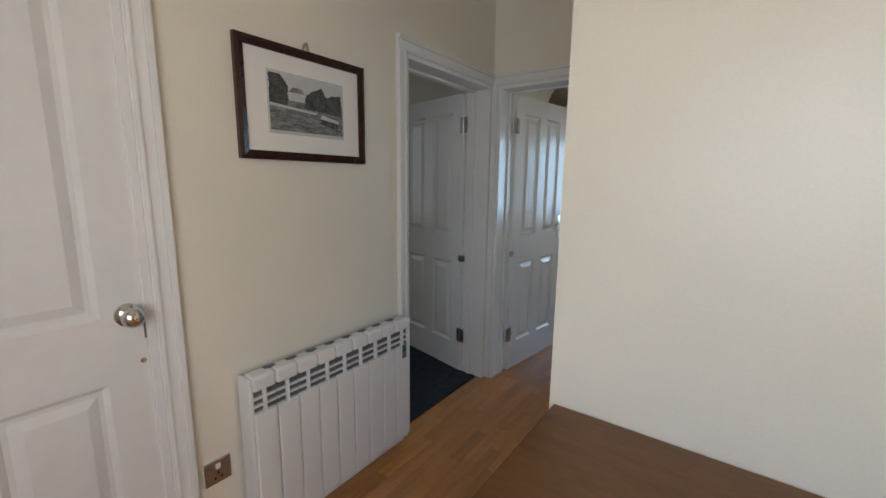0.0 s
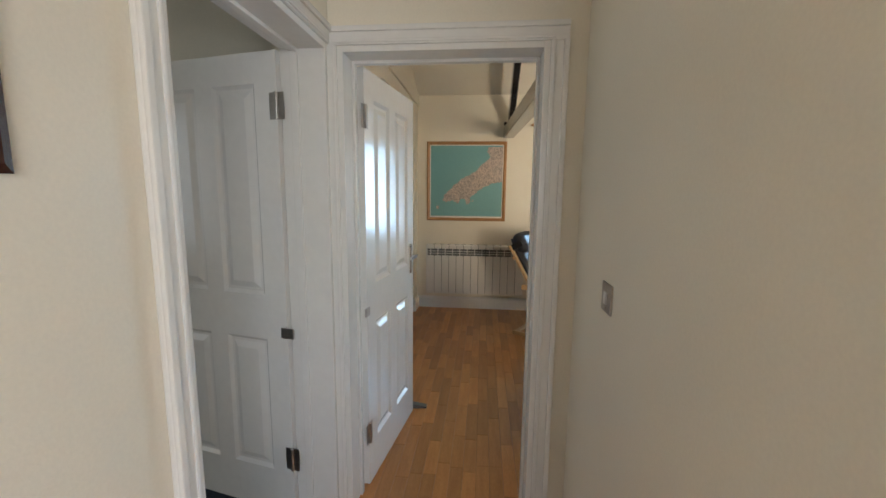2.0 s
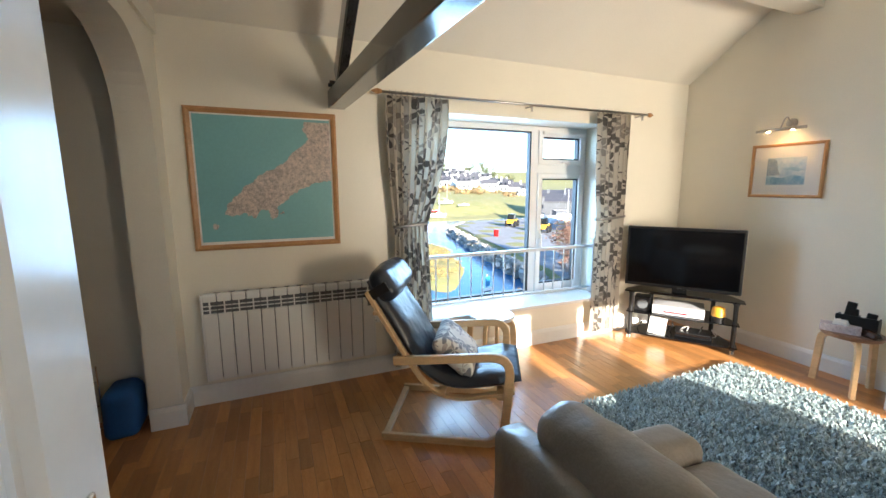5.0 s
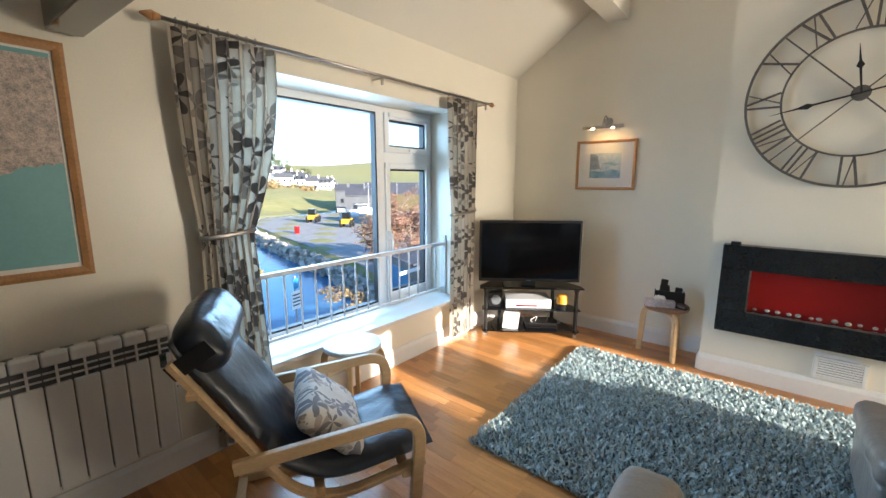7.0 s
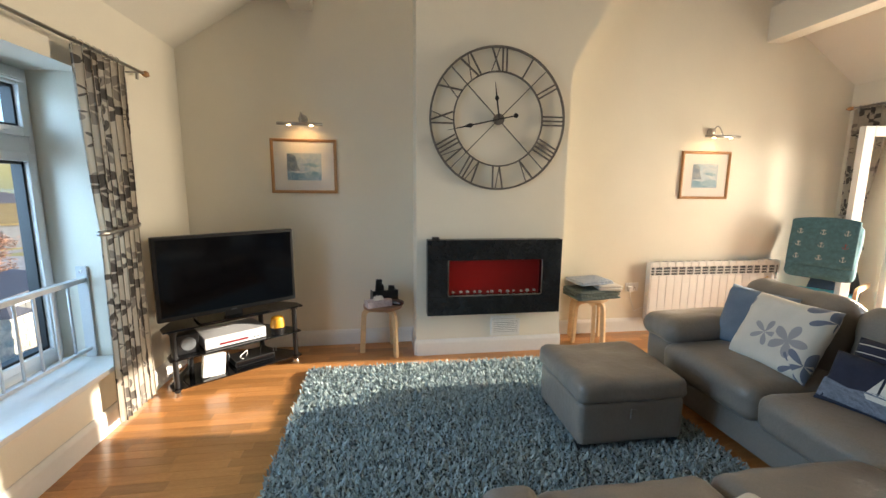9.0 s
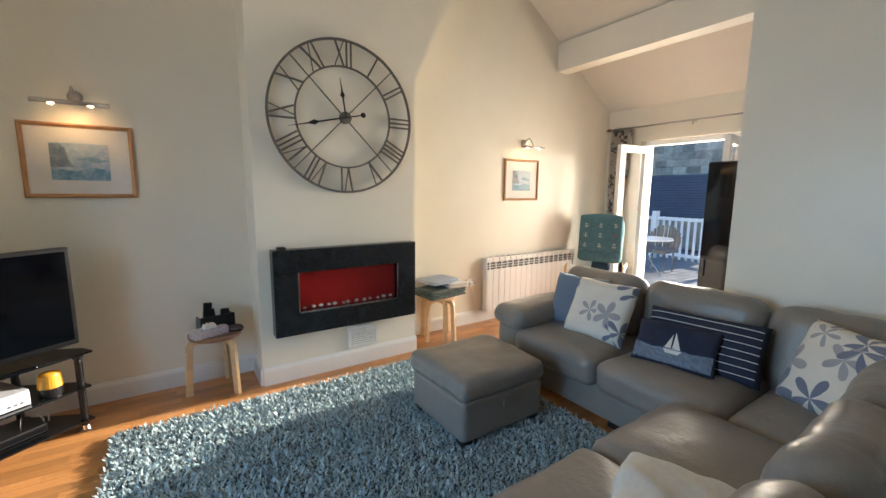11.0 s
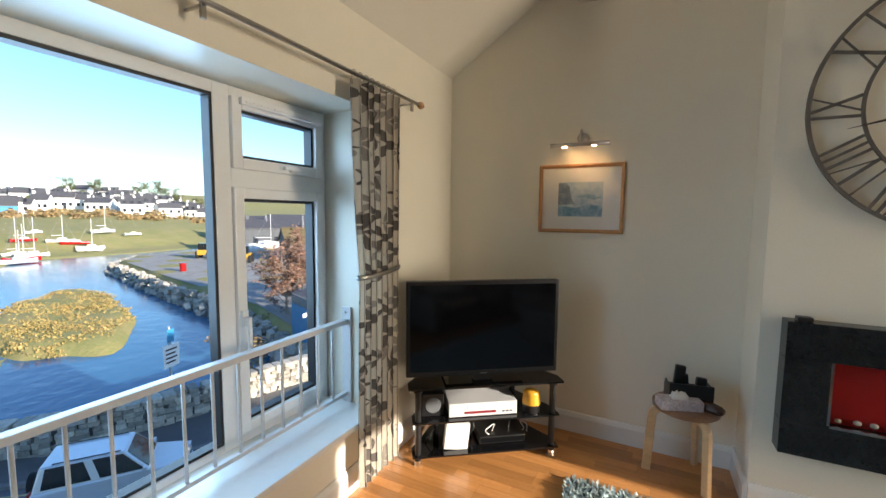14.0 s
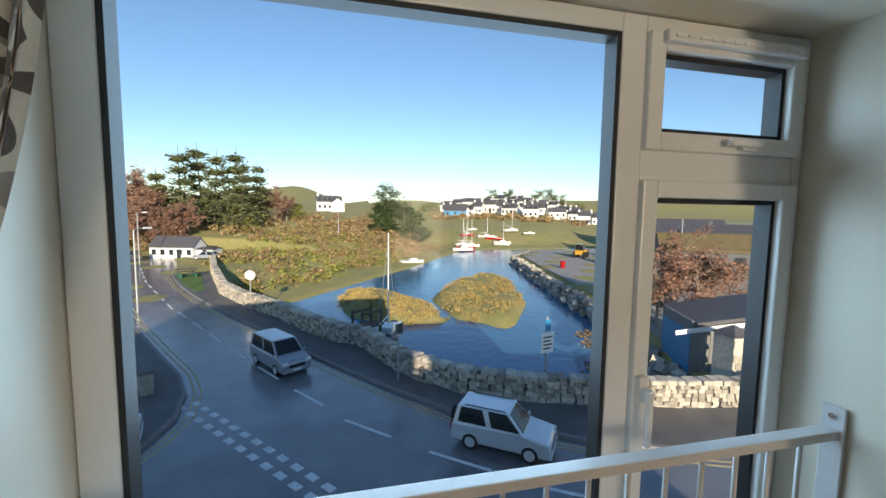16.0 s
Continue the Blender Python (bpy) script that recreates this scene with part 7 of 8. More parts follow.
for k, (bb, dd, hh) in enumerate(((20.3, 230, 10), (22.5, 232, 9.5), (26.5, 215, 10), (28.2, 220, 11), (29.6, 212, 10), (32.0, 240, 9))):
    tree(*spot(bb, dd), hh, "wind-shaped pine on the village skyline", M_PINE, "umbrella", 150 + k, 0.36)
for k, (bb, dd, hh) in enumerate(((42.0, 27.0, 4.6), (44.0, 30.0, 5.2), (46.5, 28.0, 5.0), (48.5, 31.0, 4.4))):
    tree(*spot(bb, dd), hh, "bare pink-twigged tree beside the boatyard", M_REDTWIG, "bare", 160 + k, 0.34, M_PALEBARK, 0.09)


# ---- buildings ----
def house(x, y, z, w, d, h, rot, label, roof_mat=None, wall_mat=None, rise=0.8, chimneys=1, cols=3, rows=1, gable=False):
    o_ = thing("house", label, "house", pose(x, y, z, 0, 0, rot), "far houses")
    wm = wall_mat or M_RENDER
    b_ = bmesh.new()
    pr = d * 0.5 * rise
    prism(b_, [(-d / 2, -1.5), (d / 2, -1.5), (d / 2, h), (0, h + pr), (-d / 2, h)], "x", -w / 2, w / 2)
    part("wall", b_, wm, o_)
    b_ = bmesh.new()
    for s in (1, -1):
        prism(b_, [(s * (d / 2 + 0.25), h - 0.25 * rise + 0.02), (0, h + pr + 0.02), (0, h + pr + 0.2), (s * (d / 2 + 0.25), h - 0.25 * rise + 0.2)], "x", -w / 2 - 0.15, w / 2 + 0.15)
    rf = part("roof", b_, roof_mat or M_ROOF, o_)
    for c_ in range(chimneys):
        part("chimney", bx(-w / 2 + 0.1 + c_ * (w - 0.9), -w / 2 + 0.7 + c_ * (w - 0.9), -0.35, 0.35, h + pr * 0.5, h + pr + 0.9, 0.02), wm, rf)
    for r0 in range(rows):
        for k in range(cols):
            u = -w / 2 + w * (k + 0.5) / cols
            z0 = 0.9 + r0 * 2.5
            b_ = bx(u - 0.42, u + 0.42, -d / 2 - 0.03, -d / 2 + 0.02, z0, z0 + 1.05)
            wn_ = part("window", b_, M_DARKWIN, o_)
    if rows and cols:
        part("door", bx(w * 0.12, w * 0.12 + 0.85, -d / 2 - 0.02, -d / 2 + 0.01, 0, 0.85 if rows > 1 else 0.0 + 2.0), M_DARKWIN, o_) if cols > 3 else None
    return o_


def placed(bb, dd, z=None):
    x, y = spot(bb, dd)
    return x, y, (hz(x, y) if z is None else z)


x, y = K(-17.2, 57.5)
COTTAGE = [house(x, y, hz(x, y) - 0.1, 8.6, 4.4, 2.5, -14, "low white roadside cottage with slate roof", chimneys=0, cols=5)]
COTTAGE += [house(x + 3.9, y - 0.7, hz(x, y) - 0.1, 3.4, 3.2, 1.9, -14, "small white lean-to beside the cottage", chimneys=0, cols=1, rise=0.15)]
house(*placed(-2.2, 150), 8.5, 5, 3.2, 8, "large white gabled house among gardens", chimneys=2, cols=5, rows=2)
house(*placed(-1.1, 145), 3.4, 4.4, 2.7, 95, "white gabled wing with a glazed porch", chimneys=0, cols=2, rows=1)
rh = random.Random(77)
for k in range(45):
    bb = 14.0 + 20.5 * (k % 15) / 14 + rh.uniform(-0.4, 0.4)
    dd = (178 if k < 15 else 205 if k < 30 else 240) + rh.uniform(-10, 14)
    x, y = spot(bb, dd)
    house(x, y, max(hz(x, y), WZ + 1.0), rh.uniform(4, 8), rh.uniform(3.5, 5), rh.uniform(2.4, 3.8), bb * -1 + rh.uniform(-35, 35), "white village house with slate roof", chimneys=rh.choice((1, 2)), cols=rh.choice((3, 4)), rows=rh.choice((1, 2)))
M_BLUEPAINT = mat("blue_cladding", (0.03, 0.22, 0.42), rough=0.5, var=0.1)
x, y = spot(15.2, 165)
house(x, y, hz(x, y), 9, 5, 2.6, -16, "pale blue clad boat shop by the harbour", wall_mat=M_BLUEPAINT, chimneys=0, cols=3)
M_BROWNROOF = mat("lichened_flat_roof", (0.16, 0.12, 0.05), rough=0.9, var=0.3, scale=1)
M_DKWALL = mat("dark_rendered_wall", (0.12, 0.125, 0.13), rough=0.85, var=0.2, scale=1)
for k, (bb, dd, w, d, h, rot, rm) in enumerate(((47.5, 62, 13, 8, 2.6, -35, M_BROWNROOF), (42, 88, 15, 7, 3.6, -40, M_ROOF), (47, 92, 14, 7, 3.6, -45, M_ROOF), (51, 80, 12, 7, 3.6, -50, M_ROOF), (44, 108, 16, 7, 4.4, -40, M_ROOF), (39, 112, 13, 7, 4.0, -35, M_ROOF))):
    x, y = spot(bb, dd)
    house(x, y, WZ + 1.2, w, d, h, rot, "dark harbour building beside the boatyard", roof_mat=rm, wall_mat=M_RENDER if k == 4 else M_DKWALL, rise=0.45, chimneys=k % 2, cols=4)

# timber shed with a mesh side, and a stone gate pillar
M_SHED = mat("weathered_board", (0.20, 0.20, 0.19), rough=0.85, var=0.25, scale=3, fine=30, stretch=(6, 6, 0.6), bump=0.2)
shd = thing("shed", "weathered grey timber shed with a mono-pitch roof", "shed", pose(18.6, 20.2, G - 1.0, 0, 0, -22))
part("wall", bx(-2.0, 2.0, -1.6, 1.6, 0, 2.9), M_SHED, shd)
b = bmesh.new()
prism(b, [(-1.9, 2.75), (1.9, 3.45), (1.9, 3.60), (-1.9, 2.90)], "y", -1.9, 1.9)
part("roof", b, M_ROOF, shd)
part("fascia", bx(-2.3, 2.3, -1.93, -1.90, 2.75, 2.95, m=pose(0, 0, 0.05, 0, -10.4, 0)), M_UPVC, shd)
for k in range(16):
    part("board", bx(-2.0 + k * 0.25 + 0.01, -2.0 + (k + 1) * 0.25 - 0.01, -1.625, -1.60, 0, 2.85), M_SHED, shd)
part("lattice_panel", bx(-2.03, -2.0, -1.5, 1.5, 0.3, 2.4), M_BLUEPAINT, shd, "blue-grey lattice panel")
plr = thing("gate_pillar", "square stone gate pillar with a slate cap", "pillar", pose(16.2, 17.6, G - 1.0))
part("shaft", bx(-0.45, 0.45, -0.45, 0.45, 0, 2.9, 0.03), M_STONE, plr)
for r0 in range(9):
    for s in range(2):
        u = -0.46 + 0.47 * s + (0.1 if r0 % 2 else 0)
        part("stone", bx(u, u + 0.42, -0.485, -0.44, 0.2 + r0 * 0.29, 0.2 + r0 * 0.29 + 0.26, 0.02, 1), M_STONE, plr)
b = bmesh.new()
bmesh.ops.create_cone(b, cap_ends=True, segments=4, radius1=0.78, radius2=0.05, depth=0.35, matrix=pose(0, 0, 3.07, 0, 0, 45))
part("cap", b, M_ROOF, plr)


# ---- vehicles ----
M_TYRE = mat("tyre", (0.015, 0.015, 0.015), rough=0.8)
M_CARGLASS = mat("car_glass", (0.015, 0.018, 0.02), rough=0.05, var=0, bump=0)
M_HEADLAMP = mat("head_lamp", (0.7, 0.7, 0.7), rough=0.1, var=0.05, bump=0)
M_TAIL = mat("tail_lamp", (0.35, 0.01, 0.01), rough=0.15, var=0.05, bump=0)


def car_paint(name, col):
    return mat(name, col, rough=0.3, metal=0.5, var=0.04, bump=0, coat=0.8)


def vehicle(name, label, m, L, W, H, paint, bonnet, screen, tail, sill=0.28, glass_from=0.52):
    """A car: nose towards +x. bonnet, screen, tail: fractions of the length where the roof line turns."""
    c = thing(name, label, "car", m, "vehicles")
    hb, hr = H * 0.60, H
    xb, xs_, xt = L / 2 - L * bonnet, L / 2 - L * screen, -L / 2 + L * tail
    prof = [(-L / 2 + 0.03, sill), (-L / 2, H * 0.42), (-L / 2 + 0.05, hb), (xb, hb), (L / 2 - 0.12, hb * 0.86), (L / 2, H * 0.40), (L / 2 - 0.03, sill)]
    b_ = bmesh.new()
    prism(b_, prof, "y", -W / 2, W / 2)
    bmesh.ops.bevel(b_, geom=[e for e in b_.edges], offset=0.11, segments=4, affect="EDGES", profile=0.6)
    body = part("body", b_, paint, c, smooth=False)
    b_ = bmesh.new()
    lo_, hi_ = W / 2 - 0.05, W / 2 - 0.20
    base_ = [(-L / 2 + 0.08, hb - 0.03), (xb + 0.02, hb - 0.03)]
    A = [b_.verts.new((x_, s * lo_, hb - 0.02)) for s in (-1, 1) for x_ in (-L / 2 + 0.08, xb + 0.05)]
    T = [b_.verts.new((x_, s * hi_, hr)) for s in (-1, 1) for x_ in (xt, xs_)]
    for q in ((A[0], A[1], T[1], T[0]), (A[3], A[2], T[2], T[3]), (A[1], A[3], T[3], T[1]), (A[2], A[0], T[0], T[2]), (T[0], T[1], T[3], T[2])):
        b_.faces.new(q)
    bmesh.ops.bevel(b_, geom=[e for e in b_.edges], offset=0.06, segments=3, affect="EDGES", profile=0.6)
    part("cabin", b_, paint, c)

    def pane(name_, q, k=0.014):
        b2_ = bmesh.new()
        vs_ = [Vector(p) for p in q]
        n_ = (vs_[1] - vs_[0]).cross(vs_[3] - vs_[0]).normalized()
        ctr = sum(vs_, Vector()) / 4
        if n_.dot(ctr - Vector((0, 0, H * 0.7))) < 0:
            n_ = -n_
        f0 = [b2_.verts.new(ctr + (p - ctr) * 0.86 + n_ * k) for p in vs_]
        f1 = [b2_.verts.new(ctr + (p - ctr) * 0.86 - n_ * 0.02) for p in vs_]
        b2_.faces.new(f0)
        for i in range(4):
            b2_.faces.new((f0[i], f0[(i + 1) % 4], f1[(i + 1) % 4], f1[i]))
        part(name_, b2_, M_CARGLASS, c)
    pane("windscreen", [(xb + 0.05, -lo_, hb), (xb + 0.05, lo_, hb), (xs_, hi_, hr), (xs_, -hi_, hr)])
    pane("rear_window", [(-L / 2 + 0.08, -lo_, hb), (-L / 2 + 0.08, lo_, hb), (xt, hi_, hr), (xt, -hi_, hr)])
    mid = (xb + -L / 2) / 2 + 0.15
    for s in (-1, 1):
        tm = (xs_ + xt) / 2 + 0.1
        pane("side_window", [(mid + 0.03, s * lo_, hb), (xb + 0.02, s * lo_, hb), (xs_ - 0.03, s * hi_, hr), (tm + 0.03, s * hi_, hr)])
        pane("side_window", [(-L / 2 + glass_from * 0.4, s * lo_, hb), (mid - 0.03, s * lo_, hb), (tm - 0.03, s * hi_, hr), (xt + 0.08, s * hi_, hr)])
        part("mirror", bx(xb - 0.12, xb - 0.02, s * (W / 2 - 0.02), s * (W / 2 + 0.14), hb + 0.02, hb + 0.16, 0.02), paint, c)
        part("headlight", bx(L / 2 - 0.20, L / 2 - 0.02, s * (W / 2 - 0.36), s * (W / 2 - 0.03), H * 0.42, H * 0.50, 0.02), M_HEADLAMP, c)
        part("tail_light", bx(-L / 2 - 0.01, -L / 2 + 0.06, s * (W / 2 - 0.18), s * (W / 2 - 0.02), H * 0.42, H * 0.62, 0.02), M_TAIL, c)
        for xw in (L * 0.30, -L * 0.29):
            b_ = bmesh.new()
            rod(b_, (xw, s * (W / 2 - 0.19), 0.33), (xw, s * (W / 2 + 0.012), 0.33), 0.33, n=28)
            wh = part("wheel", b_, M_TYRE, c)
            b_ = bmesh.new()
            rod(b_, (xw, s * (W / 2), 0.33), (xw, s * (W / 2 + 0.022), 0.33), 0.215, n=20)
            part("rim", b_, M_SILVER, wh, "silver alloy rim")
    part("grille", bx(L / 2 - 0.05, L / 2 + 0.012, -W * 0.26, W * 0.26, H * 0.30, H * 0.40, 0.01), M_BLACK, c)
    part("bumper", bx(L / 2 - 0.12, L / 2 + 0.03, -W * 0.46, W * 0.46, sill, H * 0.27, 0.03), paint, c)
    part("number_plate", bx(L / 2 + 0.03, L / 2 + 0.036, -0.26, 0.26, H * 0.20, H * 0.20 + 0.11), M_UPVC, c)
    part("number_plate", bx(-L / 2 - 0.012, -L / 2 + 0.01, -0.26, 0.26, H * 0.33, H * 0.33 + 0.11), M_YELPAINT, c)
    return c


vehicle("van", "silver compact van driving on the road", pose(-1.15, 22.75, G + 0.004, 0, 0, -56), 4.5, 1.85, 1.85, car_paint("silver_paint", (0.32, 0.33, 0.36)), 0.19, 0.36, 0.03)
suv = vehicle("suv", "white off-road car with roof rails on the road", pose(5.8, 15.35, G + 0.004, 0, 0, -36), 4.1, 1.80, 1.72, car_paint("white_car_paint", (0.72, 0.73, 0.74)), 0.27, 0.42, 0.06)
b = bmesh.new(); rod(b, (-2.07, 0, 0.95), (-2.25, 0, 0.95), 0.33, n=24); part("spare_wheel", b, M_TYRE, suv, "black spare wheel on the tailgate")
for s in (-1, 1):
    part("roof_rail", bx(-1.5, 0.2, s * 0.62 - 0.015, s * 0.62 + 0.015, 1.73, 1.76, 0.006), M_BLACK, suv)
vehicle("parked_car", "white hatchback parked on the forecourt", pose(-5.2, 17.2, G + 0.10, 0, 0, 20), 3.9, 1.7, 1.45, car_paint("pale_blue_paint", (0.55, 0.60, 0.66)), 0.27, 0.44, 0.1)
vehicle("parked_car", "silver saloon parked by the cottage", pose(*K(-13.0, 53.0), hz(*K(-13.0, 53.0)) + 0.08, 0, 0, 168), 4.5, 1.8, 1.45, car_paint("grey_paint", (0.40, 0.42, 0.45)), 0.26, 0.42, 0.16)
vehicle("parked_van", "dark grey van parked by the cottage", pose(*K(-21.0, 54.0), hz(*K(-21.0, 54.0)) + 0.08, 0, 0, 170), 4.8, 1.9, 2.0, car_paint("dark_paint", (0.10, 0.11, 0.12)), 0.16, 0.3, 0.03)

# ---- street furniture ----
M_GALV = mat("galvanised_post", (0.42, 0.43, 0.44), rough=0.45, metal=0.6, var=0.1)


def post(x, y, z, h, label, name="sign_post", cat="sign"):
    p = thing(name, label, cat, pose(x, y, z))
    b_ = bmesh.new(); rod(b_, (0, 0, 0), (0, 0, h), 0.04, n=10); part("pole", b_, M_GALV, p)
    return p


p = post(8.3, 17.75, G - 0.2, 3.1, "white pedestrian sign board on a grey post")
part("board", bx(-0.28, 0.28, -0.06, -0.045, 1.85, 2.55, 0.01, m=pose(0, 0, 0, 0, 0, 15)), M_UPVC, p)
for k in range(4):
    part("lettering", bx(-0.20, 0.20 - 0.06 * (k % 2), -0.066, -0.06, 2.38 - k * 0.13, 2.43 - k * 0.13, m=pose(0, 0, 0, 0, 0, 15)), M_BLACK, p)
part("blue_panel", bx(-0.12, 0.12, -0.06, -0.045, 2.62, 3.02, 0.01, m=pose(0, 0, 0, 0, 0, 15)), M_BLUEPAINT, p)
p = post(3.45, 20.1, G + 0.09, 2.2, "grey pole with a small road mirror", "mirror_pole", "mirror")
part("mirror", bx(-0.18, 0.18, -0.07, -0.04, 1.75, 2.25, 0.05, m=pose(0, 0, 0, 0, 0, 40)), M_CHROME, p)
p = post(-4.7, 34.4, G - 0.2, 2.4, "round white-backed road sign on a post")
b = bmesh.new(); rod(b, (0, -0.06, 2.3), (0, -0.04, 2.3), 0.32, n=24); part("disc", b, M_UPVC, p)


def street_lamp(x, y, h, label, rot=0):
    z = hz(x, y) if y > 20 else G
    p_ = thing("street_lamp", label, "street lamp", pose(x, y, z, 0, 0, rot), "street lamps")
    b_ = bmesh.new(); rod(b_, (0, 0, -0.2), (0, 0, h), 0.07, 0.045, 10); part("column", b_, M_GALV, p_)
    b_ = bmesh.new(); sweep(b_, [(0, 0, h - 0.05), (0.2, 0, h + 0.08), (0.7, 0, h + 0.1)], 0.025, 0.025, up=(0, 1, 0), prof=8); part("arm", b_, M_GALV, p_)
    part("lantern", bx(0.6, 1.1, -0.1, 0.1, h + 0.04, h + 0.14, 0.03), M_UPVC, p_)


street_lamp(-11.0, 33.6, 5.2, "tall galvanised street lamp by the junction", 60)
street_lamp(*K(-18.8, 52.0), 6.0, "tall galvanised street lamp by the cottage")
street_lamp(*spot(-1.0, 72), 5.5, "tall galvanised street lamp above the bank", 200)
street_lamp(*spot(8.0, 92), 5.5, "tall galvanised street lamp above the bank", 200)
bench = thing("picnic_bench", "green and brown picnic bench on the verge", "bench", pose(-13.0, 47.5, G + 0.1, 0, 0, 30))
M_GREENP = mat("green_paint", (0.03, 0.16, 0.09), rough=0.6)
part("top", bx(-0.9, 0.9, -0.35, 0.35, 0.70, 0.76, 0.01), M_BARK, bench)
for s in (-1, 1):
    part("seat", bx(-0.9, 0.9, s * 0.75 - 0.13, s * 0.75 + 0.13, 0.42, 0.46, 0.01), M_BARK, bench)
    part("leg_frame", bx(s * 0.6 - 0.04, s * 0.6 + 0.04, -0.8, 0.8, 0.0, 0.42), M_GREENP, bench)
b = bmesh.new()
f = b.faces.new([b.verts.new((x, y, G + 0.12)) for x, y in [(-9.6, 39.6), (-11.7, 42.9), (-14.3, 48.8), (-15.9, 55.0), (-14.6, 57.0), (-12.6, 50.0), (-9.4, 40.4)]])
r = bmesh.ops.extrude_face_region(b, geom=[f]); bmesh.ops.translate(b, verts=[v for v in r["geom"] if isinstance(v, bmesh.types.BMVert)], vec=(0, 0, -0.3))
tagged(part("verge", b, mat("mown_grass", (0.09, 0.17, 0.03), rough=0.95, var=0.2, scale=1, fine=10)), "mown green verge beside the road", "grass", "", "structure")
fw = thing("forecourt_wall", "low stone garden wall on the forecourt", "stone wall", pose(*K(-4.6, 19.3), G + 0.09, 0, 0, -62))
part("core", bx(-1.2, 1.2, -0.2, 0.2, 0, 0.75, 0.03), M_STONE, fw)
part("coping", bx(-1.25, 1.25, -0.25, 0.25, 0.75, 0.85, 0.02), M_PAVE, fw)


# ---- boats ----
M_HULL = mat("white_hull", (0.74, 0.74, 0.73), rough=0.3, var=0.05)
M_HULLB = mat("dark_hull", (0.03, 0.035, 0.045), rough=0.4, var=0.2)


def boat(x, y, z, L, rot, label, hull, mast=0.0, cabin=True):
    o_ = thing("boat", label, "boat", pose(x, y, z, 0, 0, rot), "moored boats")
    b_ = bmesh.new()
    secs = []
    for k in range(9):
        t_ = k / 8
        wd = L * 0.17 * (math.sin(math.pi * min(1, 0.28 + t_ * 0.72)) ** 0.7 if t_ < 1 else 0.02)
        zt = L * 0.10 * (1 + 0.35 * (2 * t_ - 1) ** 2)
        xx = -L / 2 + L * t_
        secs.append([b_.verts.new(q) for q in ((xx, -wd, zt), (xx, -wd * 0.75, 0.0), (xx, 0, -L * 0.05 * (1 - t_ * 0.5)), (xx, wd * 0.75, 0.0), (xx, wd, zt))])
    for a_, c_ in zip(secs, secs[1:]):
        for k in range(4):
            b_.faces.new((a_[k], a_[k + 1], c_[k + 1], c_[k]))
        b_.faces.new((a_[4], a_[0], c_[0], c_[4]))
    b_.faces.new(secs[0])
    b_.faces.new(secs[-1][::-1])
    part("hull", b_, hull, o_)
    if cabin:
        part("cabin", bx(-L * 0.12, L * 0.18, -L * 0.09, L * 0.09, L * 0.10, L * 0.19, L * 0.015), M_HULL, o_)
    if mast:
        b_ = bmesh.new(); rod(b_, (L * 0.06, 0, L * 0.1), (L * 0.06, 0, mast), 0.045, 0.03, 8); part("mast", b_, M_UPVC, o_)
        b_ = bmesh.new(); rod(b_, (L * 0.06, 0, L * 0.30), (-L * 0.34, 0, L * 0.30), 0.05, n=8); part("boom", b_, M_UPVC, o_)
        b_ = bmesh.new(); rod(b_, (L * 0.06, 0, mast * 0.95), (L * 0.48, 0, L * 0.13), 0.012, n=5); part("stay", b_, M_GALV, o_)
        b_ = bmesh.new(); rod(b_, (L * 0.06, 0, mast * 0.95), (-L * 0.48, 0, L * 0.13), 0.012, n=5); part("stay", b_, M_GALV, o_)


boat(4.0, 29.9, WZ + 0.05, 4.8, 70, "dark-hulled sailing boat moored by the wall", M_HULLB, 6.6)
boat(11.6, 67.0, WZ + 0.1, 4.0, 20, "white motor boat moored by the bank", M_HULL)
rb_ = random.Random(12)
for k in range(12):
    bb, dd = 16.2 + 9.5 * rb_.random(), rb_.uniform(82, 112)
    x, y = spot(bb, dd)
    boat(x, y, max(hz(x, y), WZ) + 0.25, rb_.uniform(3.0, 4.6), rb_.uniform(-40, 40), "white yacht drawn up at the harbour", M_HULL if k % 4 else M_TAIL, rb_.uniform(4.5, 7) if k % 3 else 0)
for k in range(14):
    bb, dd = 36 + 9 * rb_.random(), rb_.uniform(70, 90)
    x, y = spot(bb, dd)
    boat(x, y, WZ + 1.5, rb_.uniform(4, 7), rb_.uniform(-60, 60), "white boat laid up in the yard", M_HULL, rb_.choice((0, 0, 6)))
jt = thing("landing_stage", "old timber landing stage by the wall", "jetty", pose(2.7, 28.4, WZ, 0, 0, 40))
for x_ in (-0.7, 0.7):
    for y_ in (-0.4, 0.4):
        b = bmesh.new(); rod(b, (x_, y_, -0.6), (x_, y_, 2.4), 0.08, n=8); part("pile", b, M_BARK, jt)
part("deck", bx(-0.9, 0.9, -0.5, 0.5, 1.4, 1.5), M_BARK, jt)
for y_ in (-0.4, 0.4):
    part("rail", bx(-0.8, 0.8, y_ - 0.04, y_ + 0.04, 2.2, 2.3), M_BARK, jt)
M_DIG = mat("digger_yellow", (0.55, 0.30, 0.03), rough=0.5)
